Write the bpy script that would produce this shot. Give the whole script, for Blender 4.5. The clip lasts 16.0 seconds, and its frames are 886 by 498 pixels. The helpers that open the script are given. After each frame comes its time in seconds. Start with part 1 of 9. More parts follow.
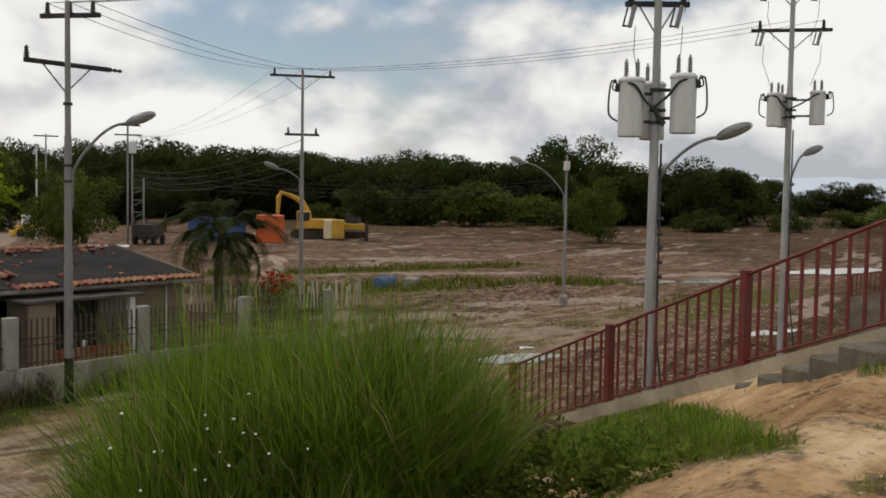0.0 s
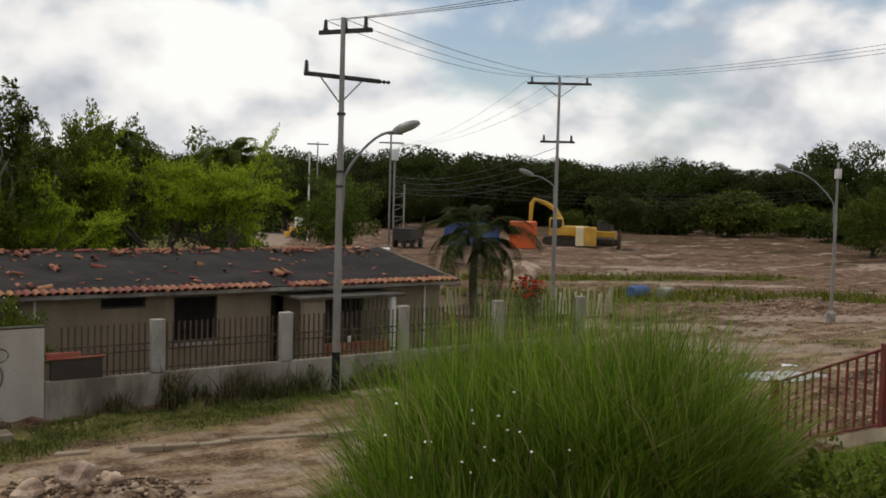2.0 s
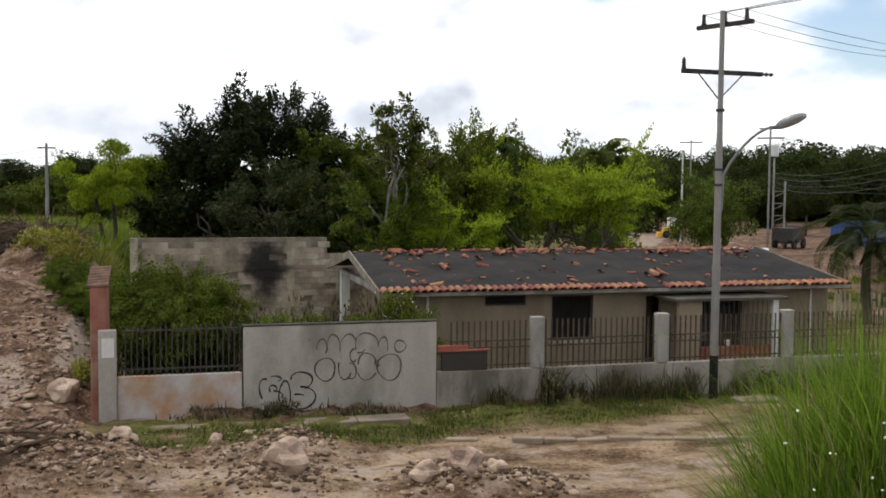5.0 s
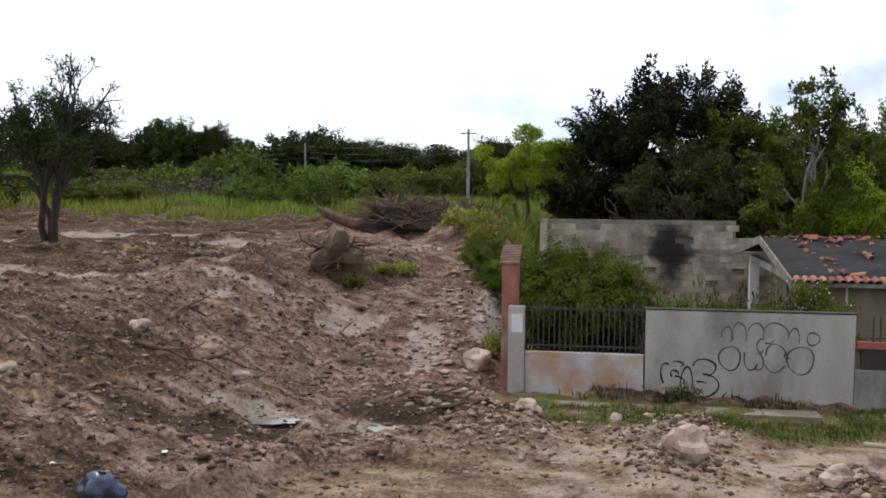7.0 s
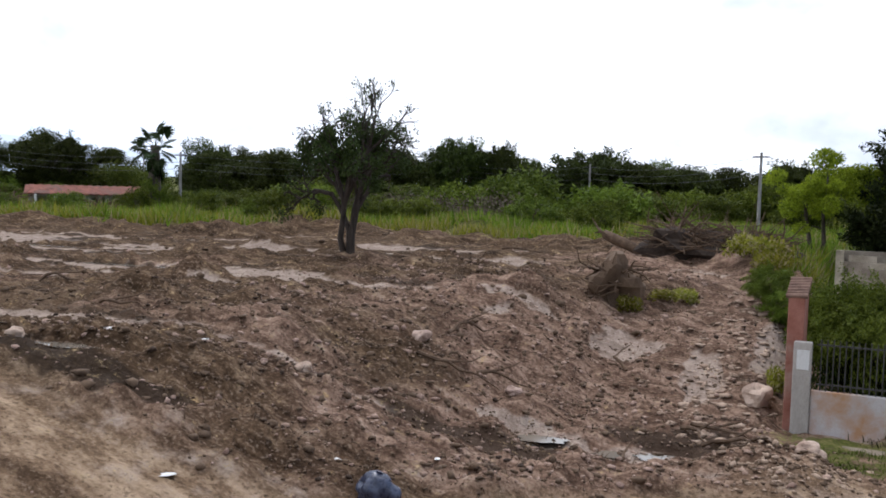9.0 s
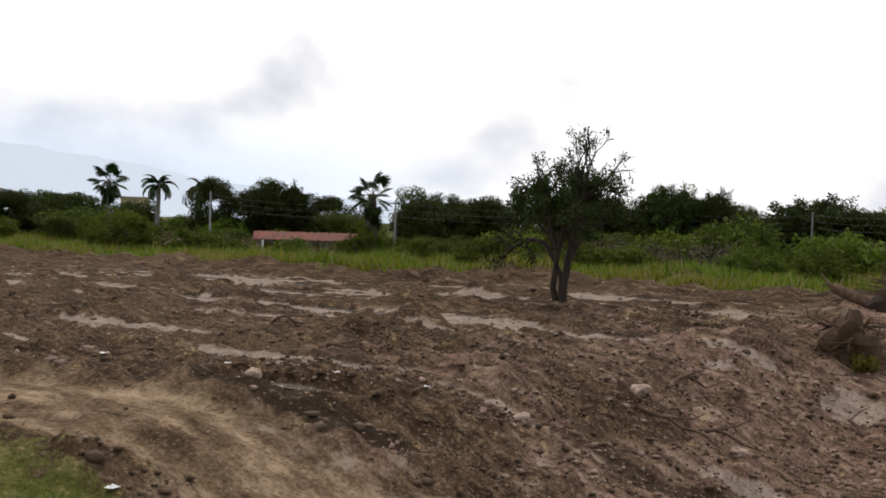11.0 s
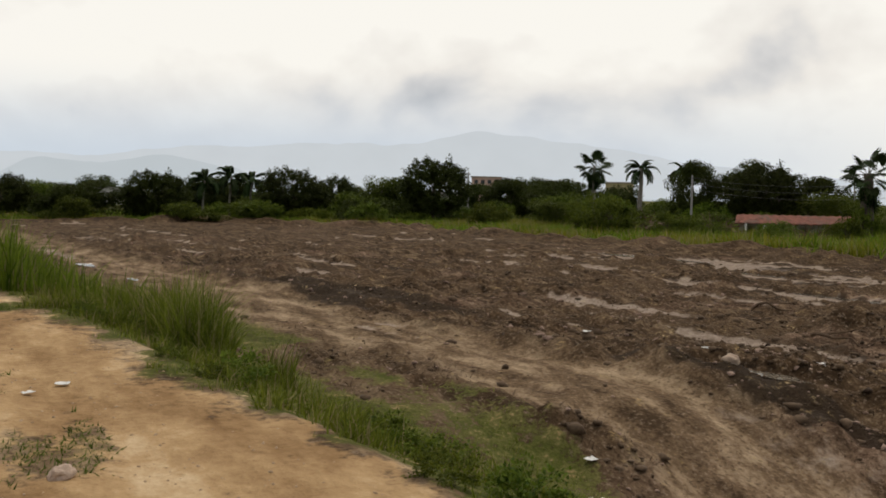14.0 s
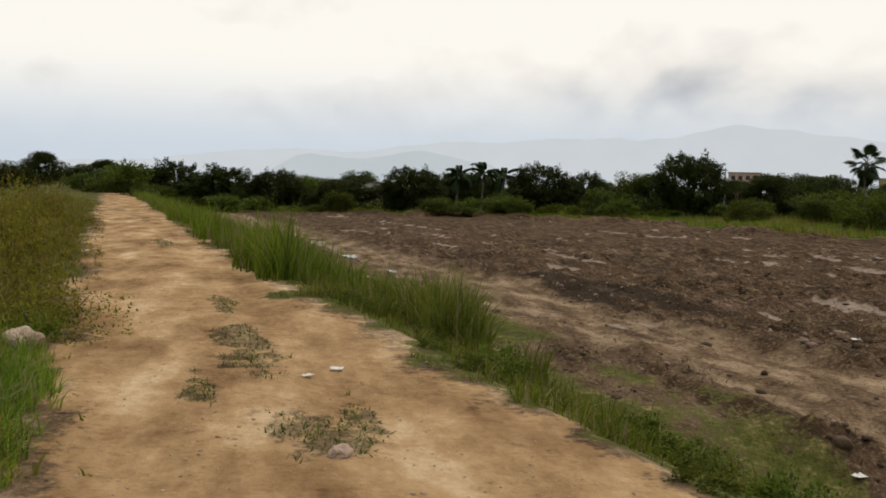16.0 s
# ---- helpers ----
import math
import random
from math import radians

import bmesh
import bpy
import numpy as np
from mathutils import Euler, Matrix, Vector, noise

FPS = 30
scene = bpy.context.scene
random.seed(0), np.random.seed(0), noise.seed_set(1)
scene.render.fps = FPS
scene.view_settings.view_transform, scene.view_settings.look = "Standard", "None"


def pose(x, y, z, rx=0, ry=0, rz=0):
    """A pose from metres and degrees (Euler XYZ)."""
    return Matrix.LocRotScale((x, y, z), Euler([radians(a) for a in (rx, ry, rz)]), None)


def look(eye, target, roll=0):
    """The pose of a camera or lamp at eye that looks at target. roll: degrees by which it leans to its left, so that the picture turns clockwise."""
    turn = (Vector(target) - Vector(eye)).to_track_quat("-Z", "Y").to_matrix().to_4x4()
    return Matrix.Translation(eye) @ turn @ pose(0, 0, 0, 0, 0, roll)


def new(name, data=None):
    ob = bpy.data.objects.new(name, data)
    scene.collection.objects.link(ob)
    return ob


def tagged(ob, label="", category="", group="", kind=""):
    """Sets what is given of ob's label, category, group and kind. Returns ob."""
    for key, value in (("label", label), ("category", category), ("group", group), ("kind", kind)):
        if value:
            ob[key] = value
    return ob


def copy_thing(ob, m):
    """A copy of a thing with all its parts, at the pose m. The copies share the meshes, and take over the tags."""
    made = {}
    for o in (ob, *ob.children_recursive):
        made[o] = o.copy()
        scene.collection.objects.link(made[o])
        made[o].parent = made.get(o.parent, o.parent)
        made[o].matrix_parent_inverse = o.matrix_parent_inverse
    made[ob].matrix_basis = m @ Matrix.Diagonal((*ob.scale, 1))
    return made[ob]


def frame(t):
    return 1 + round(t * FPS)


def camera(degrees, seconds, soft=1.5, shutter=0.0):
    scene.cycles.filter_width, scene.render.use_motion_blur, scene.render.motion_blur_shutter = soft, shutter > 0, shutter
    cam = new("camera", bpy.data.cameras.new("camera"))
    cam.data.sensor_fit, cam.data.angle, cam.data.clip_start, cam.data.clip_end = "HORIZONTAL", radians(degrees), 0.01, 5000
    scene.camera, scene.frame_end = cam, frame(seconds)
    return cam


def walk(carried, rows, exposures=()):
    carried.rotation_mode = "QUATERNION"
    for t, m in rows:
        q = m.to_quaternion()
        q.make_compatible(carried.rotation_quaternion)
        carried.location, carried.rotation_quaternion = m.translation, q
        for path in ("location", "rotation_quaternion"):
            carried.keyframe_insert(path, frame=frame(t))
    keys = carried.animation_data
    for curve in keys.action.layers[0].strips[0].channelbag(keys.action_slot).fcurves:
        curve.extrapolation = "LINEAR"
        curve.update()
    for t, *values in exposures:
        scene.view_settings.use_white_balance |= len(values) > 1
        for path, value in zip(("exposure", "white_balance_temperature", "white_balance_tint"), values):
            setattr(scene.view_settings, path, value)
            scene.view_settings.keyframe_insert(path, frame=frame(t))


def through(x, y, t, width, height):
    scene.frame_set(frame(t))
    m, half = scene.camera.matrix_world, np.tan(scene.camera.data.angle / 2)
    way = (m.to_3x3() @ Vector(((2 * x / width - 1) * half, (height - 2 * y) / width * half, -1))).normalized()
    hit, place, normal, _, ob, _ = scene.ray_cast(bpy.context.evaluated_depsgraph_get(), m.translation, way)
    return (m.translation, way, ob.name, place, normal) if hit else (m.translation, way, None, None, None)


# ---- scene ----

# The camera turns on the spot, carried by hand: seconds, place, turn to the left of +Y, tilt, lean.
cam = camera(48.69, 16.0, soft=1.75)
PATH = [
    (0.0, 0.003, 0.002, 4.996, -51.00, -3.26, 1.00),
    (0.5, 0.023, 0.003, 4.993, -48.15, -2.48, 0.72),
    (1.0, -0.003, 0.007, 4.993, -46.42, -2.44, 0.99),
    (1.5, -0.062, 0.012, 4.992, -42.20, -2.72, 1.23),
    (2.0, -0.113, -0.002, 4.985, -36.38, -3.17, 1.59),
    (2.5, -0.138, 0.017, 4.984, -31.86, -3.78, 1.57),
    (3.0, -0.169, 0.002, 4.984, -27.63, -3.69, 1.31),
    (3.5, -0.228, -0.011, 4.986, -22.95, -3.61, 1.59),
    (3.7, -0.245, -0.010, 4.988, -21.07, -3.60, 1.58),
    (5.8, -0.243, 0.016, 4.966, -9.95, -3.95, 1.13),
    (6.0, -0.248, 0.022, 4.961, -7.77, -4.83, 1.57),
    (6.5, -0.294, 0.030, 4.958, -0.11, -5.53, 0.45),
    (7.0, -0.206, 0.052, 4.984, 8.60, -4.72, 0.30),
    (7.5, -0.084, 0.047, 5.014, 16.07, -4.21, -0.28),
    (8.0, -0.000, 0.016, 4.996, 20.58, -3.63, -0.44),
    (8.2, -0.014, 0.001, 4.997, 21.85, -3.80, 0.00),
    (10.3, -0.234, -0.106, 5.087, 30.82, -2.47, 2.10),
    (10.5, -0.273, -0.141, 5.088, 32.46, -2.11, 1.95),
    (11.0, -0.338, -0.129, 5.084, 37.09, -1.42, 1.84),
    (11.5, -0.375, -0.119, 5.072, 42.68, -2.59, 1.01),
    (12.0, -0.361, -0.151, 5.084, 50.40, -2.53, 0.57),
    (12.5, -0.288, -0.110, 5.071, 56.88, -2.43, 1.89),
    (13.0, -0.258, -0.081, 5.084, 61.03, -3.34, 1.18),
    (13.5, -0.250, -0.104, 5.081, 62.27, -3.57, 1.12),
    (14.0, -0.253, -0.100, 5.084, 64.74, -3.08, 1.09),
    (14.5, -0.254, -0.124, 5.095, 68.79, -2.80, 1.25),
    (15.0, -0.227, -0.141, 5.098, 72.51, -3.34, 1.51),
    (15.5, -0.215, -0.177, 5.102, 76.08, -3.58, 1.47),
    (16.0, -0.174, -0.204, 5.117, 79.24, -3.64, 1.35),
]
EXPOSURES = [(0.0, -0.32, 6950, 10), (1.5, -0.16, 6900, 10), (2.0, -0.2, 6900, 10), (2.5, -0.08, 6850, 10), (3.5, 0.06, 6850, 10), (5.8, 0.42, 6350, 11), (7.0, 0.45, 6000, 12), (8.2, 0.45, 5950, 13), (10.3, 0.35, 6300, 14), (11.0, 0.0, 6700, 12), (11.5, -0.26, 6900, 11), (12.0, -0.31, 7050, 10), (16.0, -0.26, 7250, 10)]
walk(cam, [(t, pose(x, y, z, 90 + tilt, 0, turn) @ pose(0, 0, 0, 0, 0, lean)) for t, x, y, z, turn, tilt, lean in PATH], EXPOSURES)

# ---- world and sun ----
SUN_TURN, SUN_HEIGHT = radians(-20), radians(62)
world = bpy.data.worlds.new("world")
scene.world = world
world.use_nodes = True


def wire(tree, kind, values=None, **inputs):
    """A node with its settings and its inputs, which are values or sockets."""
    n = tree.nodes.new(kind)
    v = values or {}
    if "operation" in v:
        n.operation, n.use_clamp = v["operation"], v["use_clamp"]
    if "data_type" in v:
        n.data_type, n.blend_type = v["data_type"], v["blend_type"]
    if "interpolation_type" in v:
        n.interpolation_type = v["interpolation_type"]
    if "attribute_name" in v:
        n.attribute_name = v["attribute_name"]
    if "sky_type" in v:
        n.sky_type, n.sun_disc, n.sun_elevation, n.sun_rotation = v["sky_type"], v["sun_disc"], v["sun_elevation"], v["sun_rotation"]
    for key, value in inputs.items():
        slot = n.inputs[int(key[1:]) if key[0] == "i" and key[1:].isdigit() else key.replace("_", " ")]
        if isinstance(value, bpy.types.NodeSocket):
            tree.links.new(value, slot)
        else:
            slot.default_value = value
    return n


def ramp(tree, fac, stops):
    n = wire(tree, "ShaderNodeValToRGB", Fac=fac)
    e = n.color_ramp.elements
    e[0].position, e[0].color = stops[0][0], (*stops[0][1], 1)
    e[1].position, e[1].color = stops[-1][0], (*stops[-1][1], 1)
    for at, c in stops[1:-1]:
        e.new(at).color = (*c, 1)
    return n.outputs["Color"]


def mix(tree, fac, a, b, mode="MIX"):
    n = wire(tree, "ShaderNodeMix", {"data_type": "RGBA", "blend_type": mode})
    for slot, value in ((0, fac), (6, a), (7, b)):
        if isinstance(value, bpy.types.NodeSocket):
            tree.links.new(value, n.inputs[slot])
        elif slot == 0:
            n.inputs[0].default_value = value
        else:
            n.inputs[slot].default_value = (*value, 1)
    return n.outputs[2]


def calc(tree, op, a, b=0.0, c=0.0, clamp=False):
    return wire(tree, "ShaderNodeMath", {"operation": op, "use_clamp": clamp}, i0=a, i1=b, i2=c).outputs[0]


def make_sky():
    tree = world.node_tree
    tree.nodes.clear()
    sky = wire(tree, "ShaderNodeTexSky", {"sky_type": "NISHITA", "sun_disc": False, "sun_elevation": SUN_HEIGHT, "sun_rotation": SUN_TURN})
    blue = wire(tree, "ShaderNodeBackground", Color=sky.outputs[0], Strength=0.12)
    way = wire(tree, "ShaderNodeTexCoord").outputs["Generated"]
    xyz = wire(tree, "ShaderNodeSeparateXYZ", i0=way)
    # heaped clouds, a little flattened; the same noise a little higher gives their lit tops and grey bases
    def heap(lift, scale, detail):
        p = wire(tree, "ShaderNodeMapping", Vector=way, Location=(0.0, 0.0, lift), Scale=(1.0, 1.0, 1.45))
        return wire(tree, "ShaderNodeTexNoise", Vector=p.outputs[0], Scale=scale, Detail=detail, Roughness=0.47, Distortion=0.12).outputs[0]
    big, above = heap(0.31, 2.1, 8.0), heap(0.43, 2.1, 3.0)
    puff, puff_above = heap(0.7, 5.5, 8.0), heap(0.745, 5.5, 4.0)
    # clearer to the east, closed cloud to the west
    east = calc(tree, "MULTIPLY_ADD", xyz.outputs[0], -0.06, 0.0)
    cover = calc(tree, "ADD", calc(tree, "ADD", calc(tree, "MULTIPLY", big, 0.7), calc(tree, "MULTIPLY", puff, 0.3)), east)
    haze = wire(tree, "ShaderNodeMapRange", Value=xyz.outputs[2], i1=0.02, i2=0.22, i3=0.14, i4=0.0)
    cover = calc(tree, "ADD", cover, haze.outputs[0])
    mask = wire(tree, "ShaderNodeMapRange", {"interpolation_type": "SMOOTHSTEP"}, Value=cover, i1=0.40, i2=0.47, i3=0.0, i4=1.0)
    relief = calc(tree, "ADD", calc(tree, "MULTIPLY", calc(tree, "SUBTRACT", big, above), 1.3), calc(tree, "MULTIPLY", calc(tree, "SUBTRACT", puff, puff_above), 1.5))
    bold = wire(tree, "ShaderNodeMapRange", Value=xyz.outputs[0], i1=-0.5, i2=0.6, i3=0.8, i4=1.6)
    tone = calc(tree, "ADD", calc(tree, "ADD", calc(tree, "MULTIPLY", relief, bold.outputs[0]), 0.57), calc(tree, "MULTIPLY", xyz.outputs[0], -0.13))
    shade = ramp(tree, tone, [(0.26, (0.55, 0.60, 0.68)), (0.42, (0.78, 0.82, 0.89)), (0.54, (0.98, 1.0, 1.03)), (0.68, (1.10, 1.135, 1.165))])
    # rain haze low over the western mountains
    low = wire(tree, "ShaderNodeMapRange", {"interpolation_type": "SMOOTHSTEP"}, Value=xyz.outputs[2], i1=0.03, i2=0.13, i3=1.0, i4=0.0)
    west = wire(tree, "ShaderNodeMapRange", {"interpolation_type": "SMOOTHSTEP"}, Value=xyz.outputs[0], i1=-0.45, i2=-0.9, i3=0.0, i4=0.85)
    shade = mix(tree, calc(tree, "MULTIPLY", low.outputs[0], west.outputs[0]), shade, (0.62, 0.76, 0.96))
    cloud = wire(tree, "ShaderNodeBackground", Color=shade, Strength=1.0)
    both = wire(tree, "ShaderNodeMixShader", Fac=mask.outputs[0])
    tree.links.new(blue.outputs[0], both.inputs[1])
    tree.links.new(cloud.outputs[0], both.inputs[2])
    out = wire(tree, "ShaderNodeOutputWorld", Surface=both.outputs[0])


make_sky()
sun = new("sun", bpy.data.lights.new("sun", "SUN"))
sun.data.energy, sun.data.angle, sun.data.color = 1.2, radians(10), (1.0, 0.95, 0.87)
sun.matrix_world = look((60 * math.sin(SUN_TURN), 60 * math.cos(SUN_TURN), 60 * math.tan(SUN_HEIGHT)), (0, 0, 0))

# ---- materials ----


def surface(name, dark, light, scale=3.0, rough=0.85, metal=0.0, bump=0.3, fine=40.0, stain=None, stain_scale=0.8, stain_amount=0.5, spread=0.0, streak=1.0):
    """A surface of two tones with grain, fine relief and, where given, stains of a third tone. spread: how far pieces differ from one another."""
    m = bpy.data.materials.new(name)
    m.use_nodes = True
    tree = m.node_tree
    tree.nodes.clear()
    place = wire(tree, "ShaderNodeNewGeometry").outputs["Position"]
    if streak != 1.0:
        place = wire(tree, "ShaderNodeMapping", Vector=place, Scale=(1, 1, streak)).outputs[0]
    a = wire(tree, "ShaderNodeTexNoise", Vector=place, Scale=scale, Detail=5.0, Roughness=0.6)
    b = wire(tree, "ShaderNodeTexNoise", Vector=place, Scale=fine, Detail=3.0, Roughness=0.6)
    both = calc(tree, "ADD", calc(tree, "MULTIPLY", a.outputs[0], 0.65), calc(tree, "MULTIPLY", b.outputs[0], 0.35))
    col = ramp(tree, both, [(0.34, dark), (0.64, light)])
    if stain:
        s = wire(tree, "ShaderNodeTexNoise", Vector=place, Scale=stain_scale, Detail=6.0, Roughness=0.65)
        col = mix(tree, calc(tree, "MULTIPLY", wire(tree, "ShaderNodeMapRange", Value=s.outputs[0], i1=0.48, i2=0.64).outputs[0], stain_amount), col, stain)
    if spread:
        one = wire(tree, "ShaderNodeObjectInfo").outputs["Random"]
        col = wire(tree, "ShaderNodeHueSaturation", Hue=calc(tree, "MULTIPLY_ADD", one, spread * 0.08, 0.5 - spread * 0.04), Saturation=1.0, Value=calc(tree, "MULTIPLY_ADD", one, spread, 1 - spread / 2), Color=col).outputs[0]
    bumped = wire(tree, "ShaderNodeBump", Strength=bump, Distance=0.02, Height=both)
    r = wire(tree, "ShaderNodeMapRange", Value=b.outputs[0], i1=0.3, i2=0.7, i3=max(rough - 0.1, 0.05), i4=min(rough + 0.1, 1.0))
    p = wire(tree, "ShaderNodeBsdfPrincipled", Base_Color=col, Roughness=r.outputs[0], Metallic=metal, Specular_IOR_Level=0.2 if rough > 0.65 else 0.5, Normal=bumped.outputs[0])
    wire(tree, "ShaderNodeOutputMaterial", Surface=p.outputs[0])
    return m


def sooty(m, at):
    """Adds a ragged soot mark from an old fire at one place of a wall."""
    tree = m.node_tree
    p = next(n for n in tree.nodes if n.type == "BSDF_PRINCIPLED")
    place = wire(tree, "ShaderNodeNewGeometry").outputs["Position"]
    near = wire(tree, "ShaderNodeMapping", Vector=place, Location=(-at[0] * 1.1, -at[1], -at[2] * 0.62), Scale=(1.1, 1.0, 0.62))
    far = wire(tree, "ShaderNodeVectorMath", i0=near.outputs[0])
    far.operation = "LENGTH"
    n = wire(tree, "ShaderNodeTexNoise", Vector=place, Scale=2.2, Detail=5.0)
    k = wire(tree, "ShaderNodeMapRange", {"interpolation_type": "SMOOTHSTEP"}, Value=calc(tree, "ADD", far.outputs["Value"], calc(tree, "MULTIPLY_ADD", n.outputs[0], 0.9, -0.45)), i1=0.35, i2=0.95, i3=0.93, i4=0.0)
    old = p.inputs["Base Color"].links[0].from_socket
    tree.links.new(mix(tree, k.outputs[0], old, (0.012, 0.012, 0.012)), p.inputs["Base Color"])


def foliage(name, dark, light, through=0.3, dry=None, dry_amount=0.15, rough=0.55):
    """Leaves or blades: each island has its own tone, each object too; some light comes through."""
    m = bpy.data.materials.new(name)
    m.use_nodes = True
    tree = m.node_tree
    tree.nodes.clear()
    geo = wire(tree, "ShaderNodeNewGeometry")
    a = wire(tree, "ShaderNodeTexNoise", Vector=geo.outputs["Position"], Scale=0.9, Detail=3.0)
    own = wire(tree, "ShaderNodeObjectInfo").outputs["Random"]
    k = calc(tree, "ADD", calc(tree, "MULTIPLY", geo.outputs["Random Per Island"], 0.45), calc(tree, "MULTIPLY", a.outputs[0], 0.55))
    col = ramp(tree, k, [(0.22, dark), (0.72, light)])
    if dry:
        pick = calc(tree, "GREATER_THAN", calc(tree, "FRACT", calc(tree, "MULTIPLY", geo.outputs["Random Per Island"], 37.0)), 1 - dry_amount)
        col = mix(tree, pick, col, dry)
    col = wire(tree, "ShaderNodeHueSaturation", Hue=calc(tree, "MULTIPLY_ADD", own, 0.03, 0.485), Saturation=1.0, Value=calc(tree, "MULTIPLY_ADD", own, 0.5, 0.75), Color=col).outputs[0]
    p = wire(tree, "ShaderNodeBsdfPrincipled", Base_Color=col, Roughness=rough, Specular_IOR_Level=0.05)
    t = wire(tree, "ShaderNodeBsdfTranslucent", Color=col)
    both = wire(tree, "ShaderNodeMixShader", Fac=through)
    tree.links.new(p.outputs[0], both.inputs[1])
    tree.links.new(t.outputs[0], both.inputs[2])
    wire(tree, "ShaderNodeOutputMaterial", Surface=both.outputs[0])
    return m


CONCRETE = surface("weathered concrete", (0.20, 0.185, 0.165), (0.36, 0.34, 0.31), 1.6, stain=(0.10, 0.09, 0.075), stain_scale=0.9, stain_amount=0.7, streak=0.5)
DIRTY_CONCRETE = surface("earth-stained concrete", (0.115, 0.092, 0.068), (0.25, 0.215, 0.17), 2.5, stain=(0.09, 0.07, 0.05), stain_scale=1.2, stain_amount=0.8)
PLASTER = surface("grey wall plaster", (0.285, 0.258, 0.225), (0.45, 0.41, 0.365), 1.1, bump=0.15, stain=(0.14, 0.125, 0.10), stain_scale=0.7, stain_amount=0.6, streak=0.4)
PLINTH = surface("stained plinth plaster", (0.15, 0.132, 0.108), (0.36, 0.325, 0.28), 1.3, bump=0.3, stain=(0.085, 0.075, 0.055), stain_scale=0.9, stain_amount=0.8, streak=0.4)
MOSSY = surface("dark mossy coping", (0.018, 0.017, 0.012), (0.075, 0.068, 0.05), 5.0, bump=0.5)
PAVING = surface("earth-covered paving", (0.11, 0.085, 0.06), (0.27, 0.22, 0.165), 2.2, bump=0.4, stain=(0.08, 0.07, 0.045), stain_scale=1.3, stain_amount=0.6)
BEIGE = surface("beige house plaster", (0.17, 0.132, 0.09), (0.29, 0.232, 0.165), 1.3, bump=0.15, stain=(0.17, 0.13, 0.09), stain_scale=0.9, stain_amount=0.7, streak=0.35)
WHITE = surface("old white paint", (0.52, 0.51, 0.48), (0.72, 0.71, 0.68), 2.0, bump=0.15, stain=(0.30, 0.27, 0.22), stain_scale=2.0, streak=0.3)
BITUMEN = surface("black roofing felt", (0.008, 0.0075, 0.007), (0.027, 0.024, 0.022), 1.6, rough=1.0, stain=(0.042, 0.034, 0.030), stain_scale=0.9, stain_amount=0.5)
OLD_BOARD = surface("old brown board", (0.10, 0.078, 0.06), (0.24, 0.20, 0.16), 3.0, stain=(0.33, 0.30, 0.26), stain_scale=2.0)
CLAY = surface("clay roof tile", (0.16, 0.058, 0.036), (0.34, 0.145, 0.092), 4.0, stain=(0.09, 0.06, 0.045), stain_scale=3.0, spread=0.6)
RED_WALL = surface("red painted parapet", (0.20, 0.05, 0.035), (0.33, 0.10, 0.07), 2.0, stain=(0.35, 0.27, 0.2), stain_scale=2.5)
RUST_WALL = surface("rust-stained wall plaster", (0.36, 0.33, 0.31), (0.50, 0.47, 0.46), 1.0, stain=(0.38, 0.20, 0.09), stain_scale=0.6, stain_amount=0.9)
RED_IRON = surface("dark red railing paint", (0.085, 0.008, 0.007), (0.165, 0.017, 0.013), 6.0, rough=0.6, bump=0.1, stain=(0.10, 0.035, 0.02), stain_scale=4.0)
IRON = surface("rusty fence iron", (0.045, 0.033, 0.024), (0.12, 0.09, 0.066), 5.0, rough=0.7, metal=0.3)
DARK_IRON = surface("dark grille iron", (0.015, 0.014, 0.013), (0.05, 0.045, 0.04), 5.0, rough=0.6)
POLE_PALE = surface("pale galvanised steel", (0.28, 0.28, 0.27), (0.42, 0.415, 0.40), 2.5, rough=0.6, metal=0.2, stain=(0.20, 0.17, 0.14), stain_scale=2.0, streak=0.3)
POLE_STEEL = surface("galvanised pole steel", (0.17, 0.16, 0.15), (0.29, 0.28, 0.265), 2.5, rough=0.55, metal=0.35, stain=(0.20, 0.17, 0.14), stain_scale=2.0, streak=0.3)
POLE_BLACK = surface("black base paint", (0.006, 0.005, 0.005), (0.018, 0.016, 0.015), 5.0, rough=0.95)
CROSS_ARM = surface("dark cross-arm steel", (0.022, 0.02, 0.02), (0.06, 0.055, 0.052), 5.0, rough=0.7)
TANK = surface("light grey tank paint", (0.52, 0.52, 0.50), (0.64, 0.64, 0.62), 2.0, rough=0.45, bump=0.05, stain=(0.36, 0.31, 0.26), stain_scale=2.0, streak=0.3)
PORCELAIN = surface("grey-brown porcelain", (0.12, 0.11, 0.11), (0.28, 0.27, 0.27), 8.0, rough=0.3, bump=0.05)
CABLE = surface("black cable", (0.015, 0.015, 0.016), (0.035, 0.035, 0.036), 8.0, rough=0.6)
LAMP_GREY = surface("lamp housing grey", (0.13, 0.13, 0.13), (0.22, 0.22, 0.215), 4.0, rough=0.4, metal=0.3, bump=0.05)
LAMP_GLASS = surface("dusty lamp glass", (0.20, 0.19, 0.17), (0.32, 0.31, 0.28), 6.0, rough=0.2, bump=0.05)
# two tones with the shade of unlit rooms already in the colour
BLACK_ROOM = surface("near-black for unlit rooms", (0.008, 0.007, 0.006), (0.02, 0.018, 0.016), 2.0)
SHADOW_ROOM = surface("dark brown for unlit openings", (0.035, 0.03, 0.025), (0.06, 0.05, 0.042), 2.0)
BLOCK = surface("bare concrete block", (0.17, 0.135, 0.098), (0.38, 0.315, 0.245), 2.2, bump=0.5, stain=(0.09, 0.07, 0.055), stain_scale=0.5, stain_amount=0.8, spread=0.45)
sooty(BLOCK, (2.35, 32.5, 2.55))
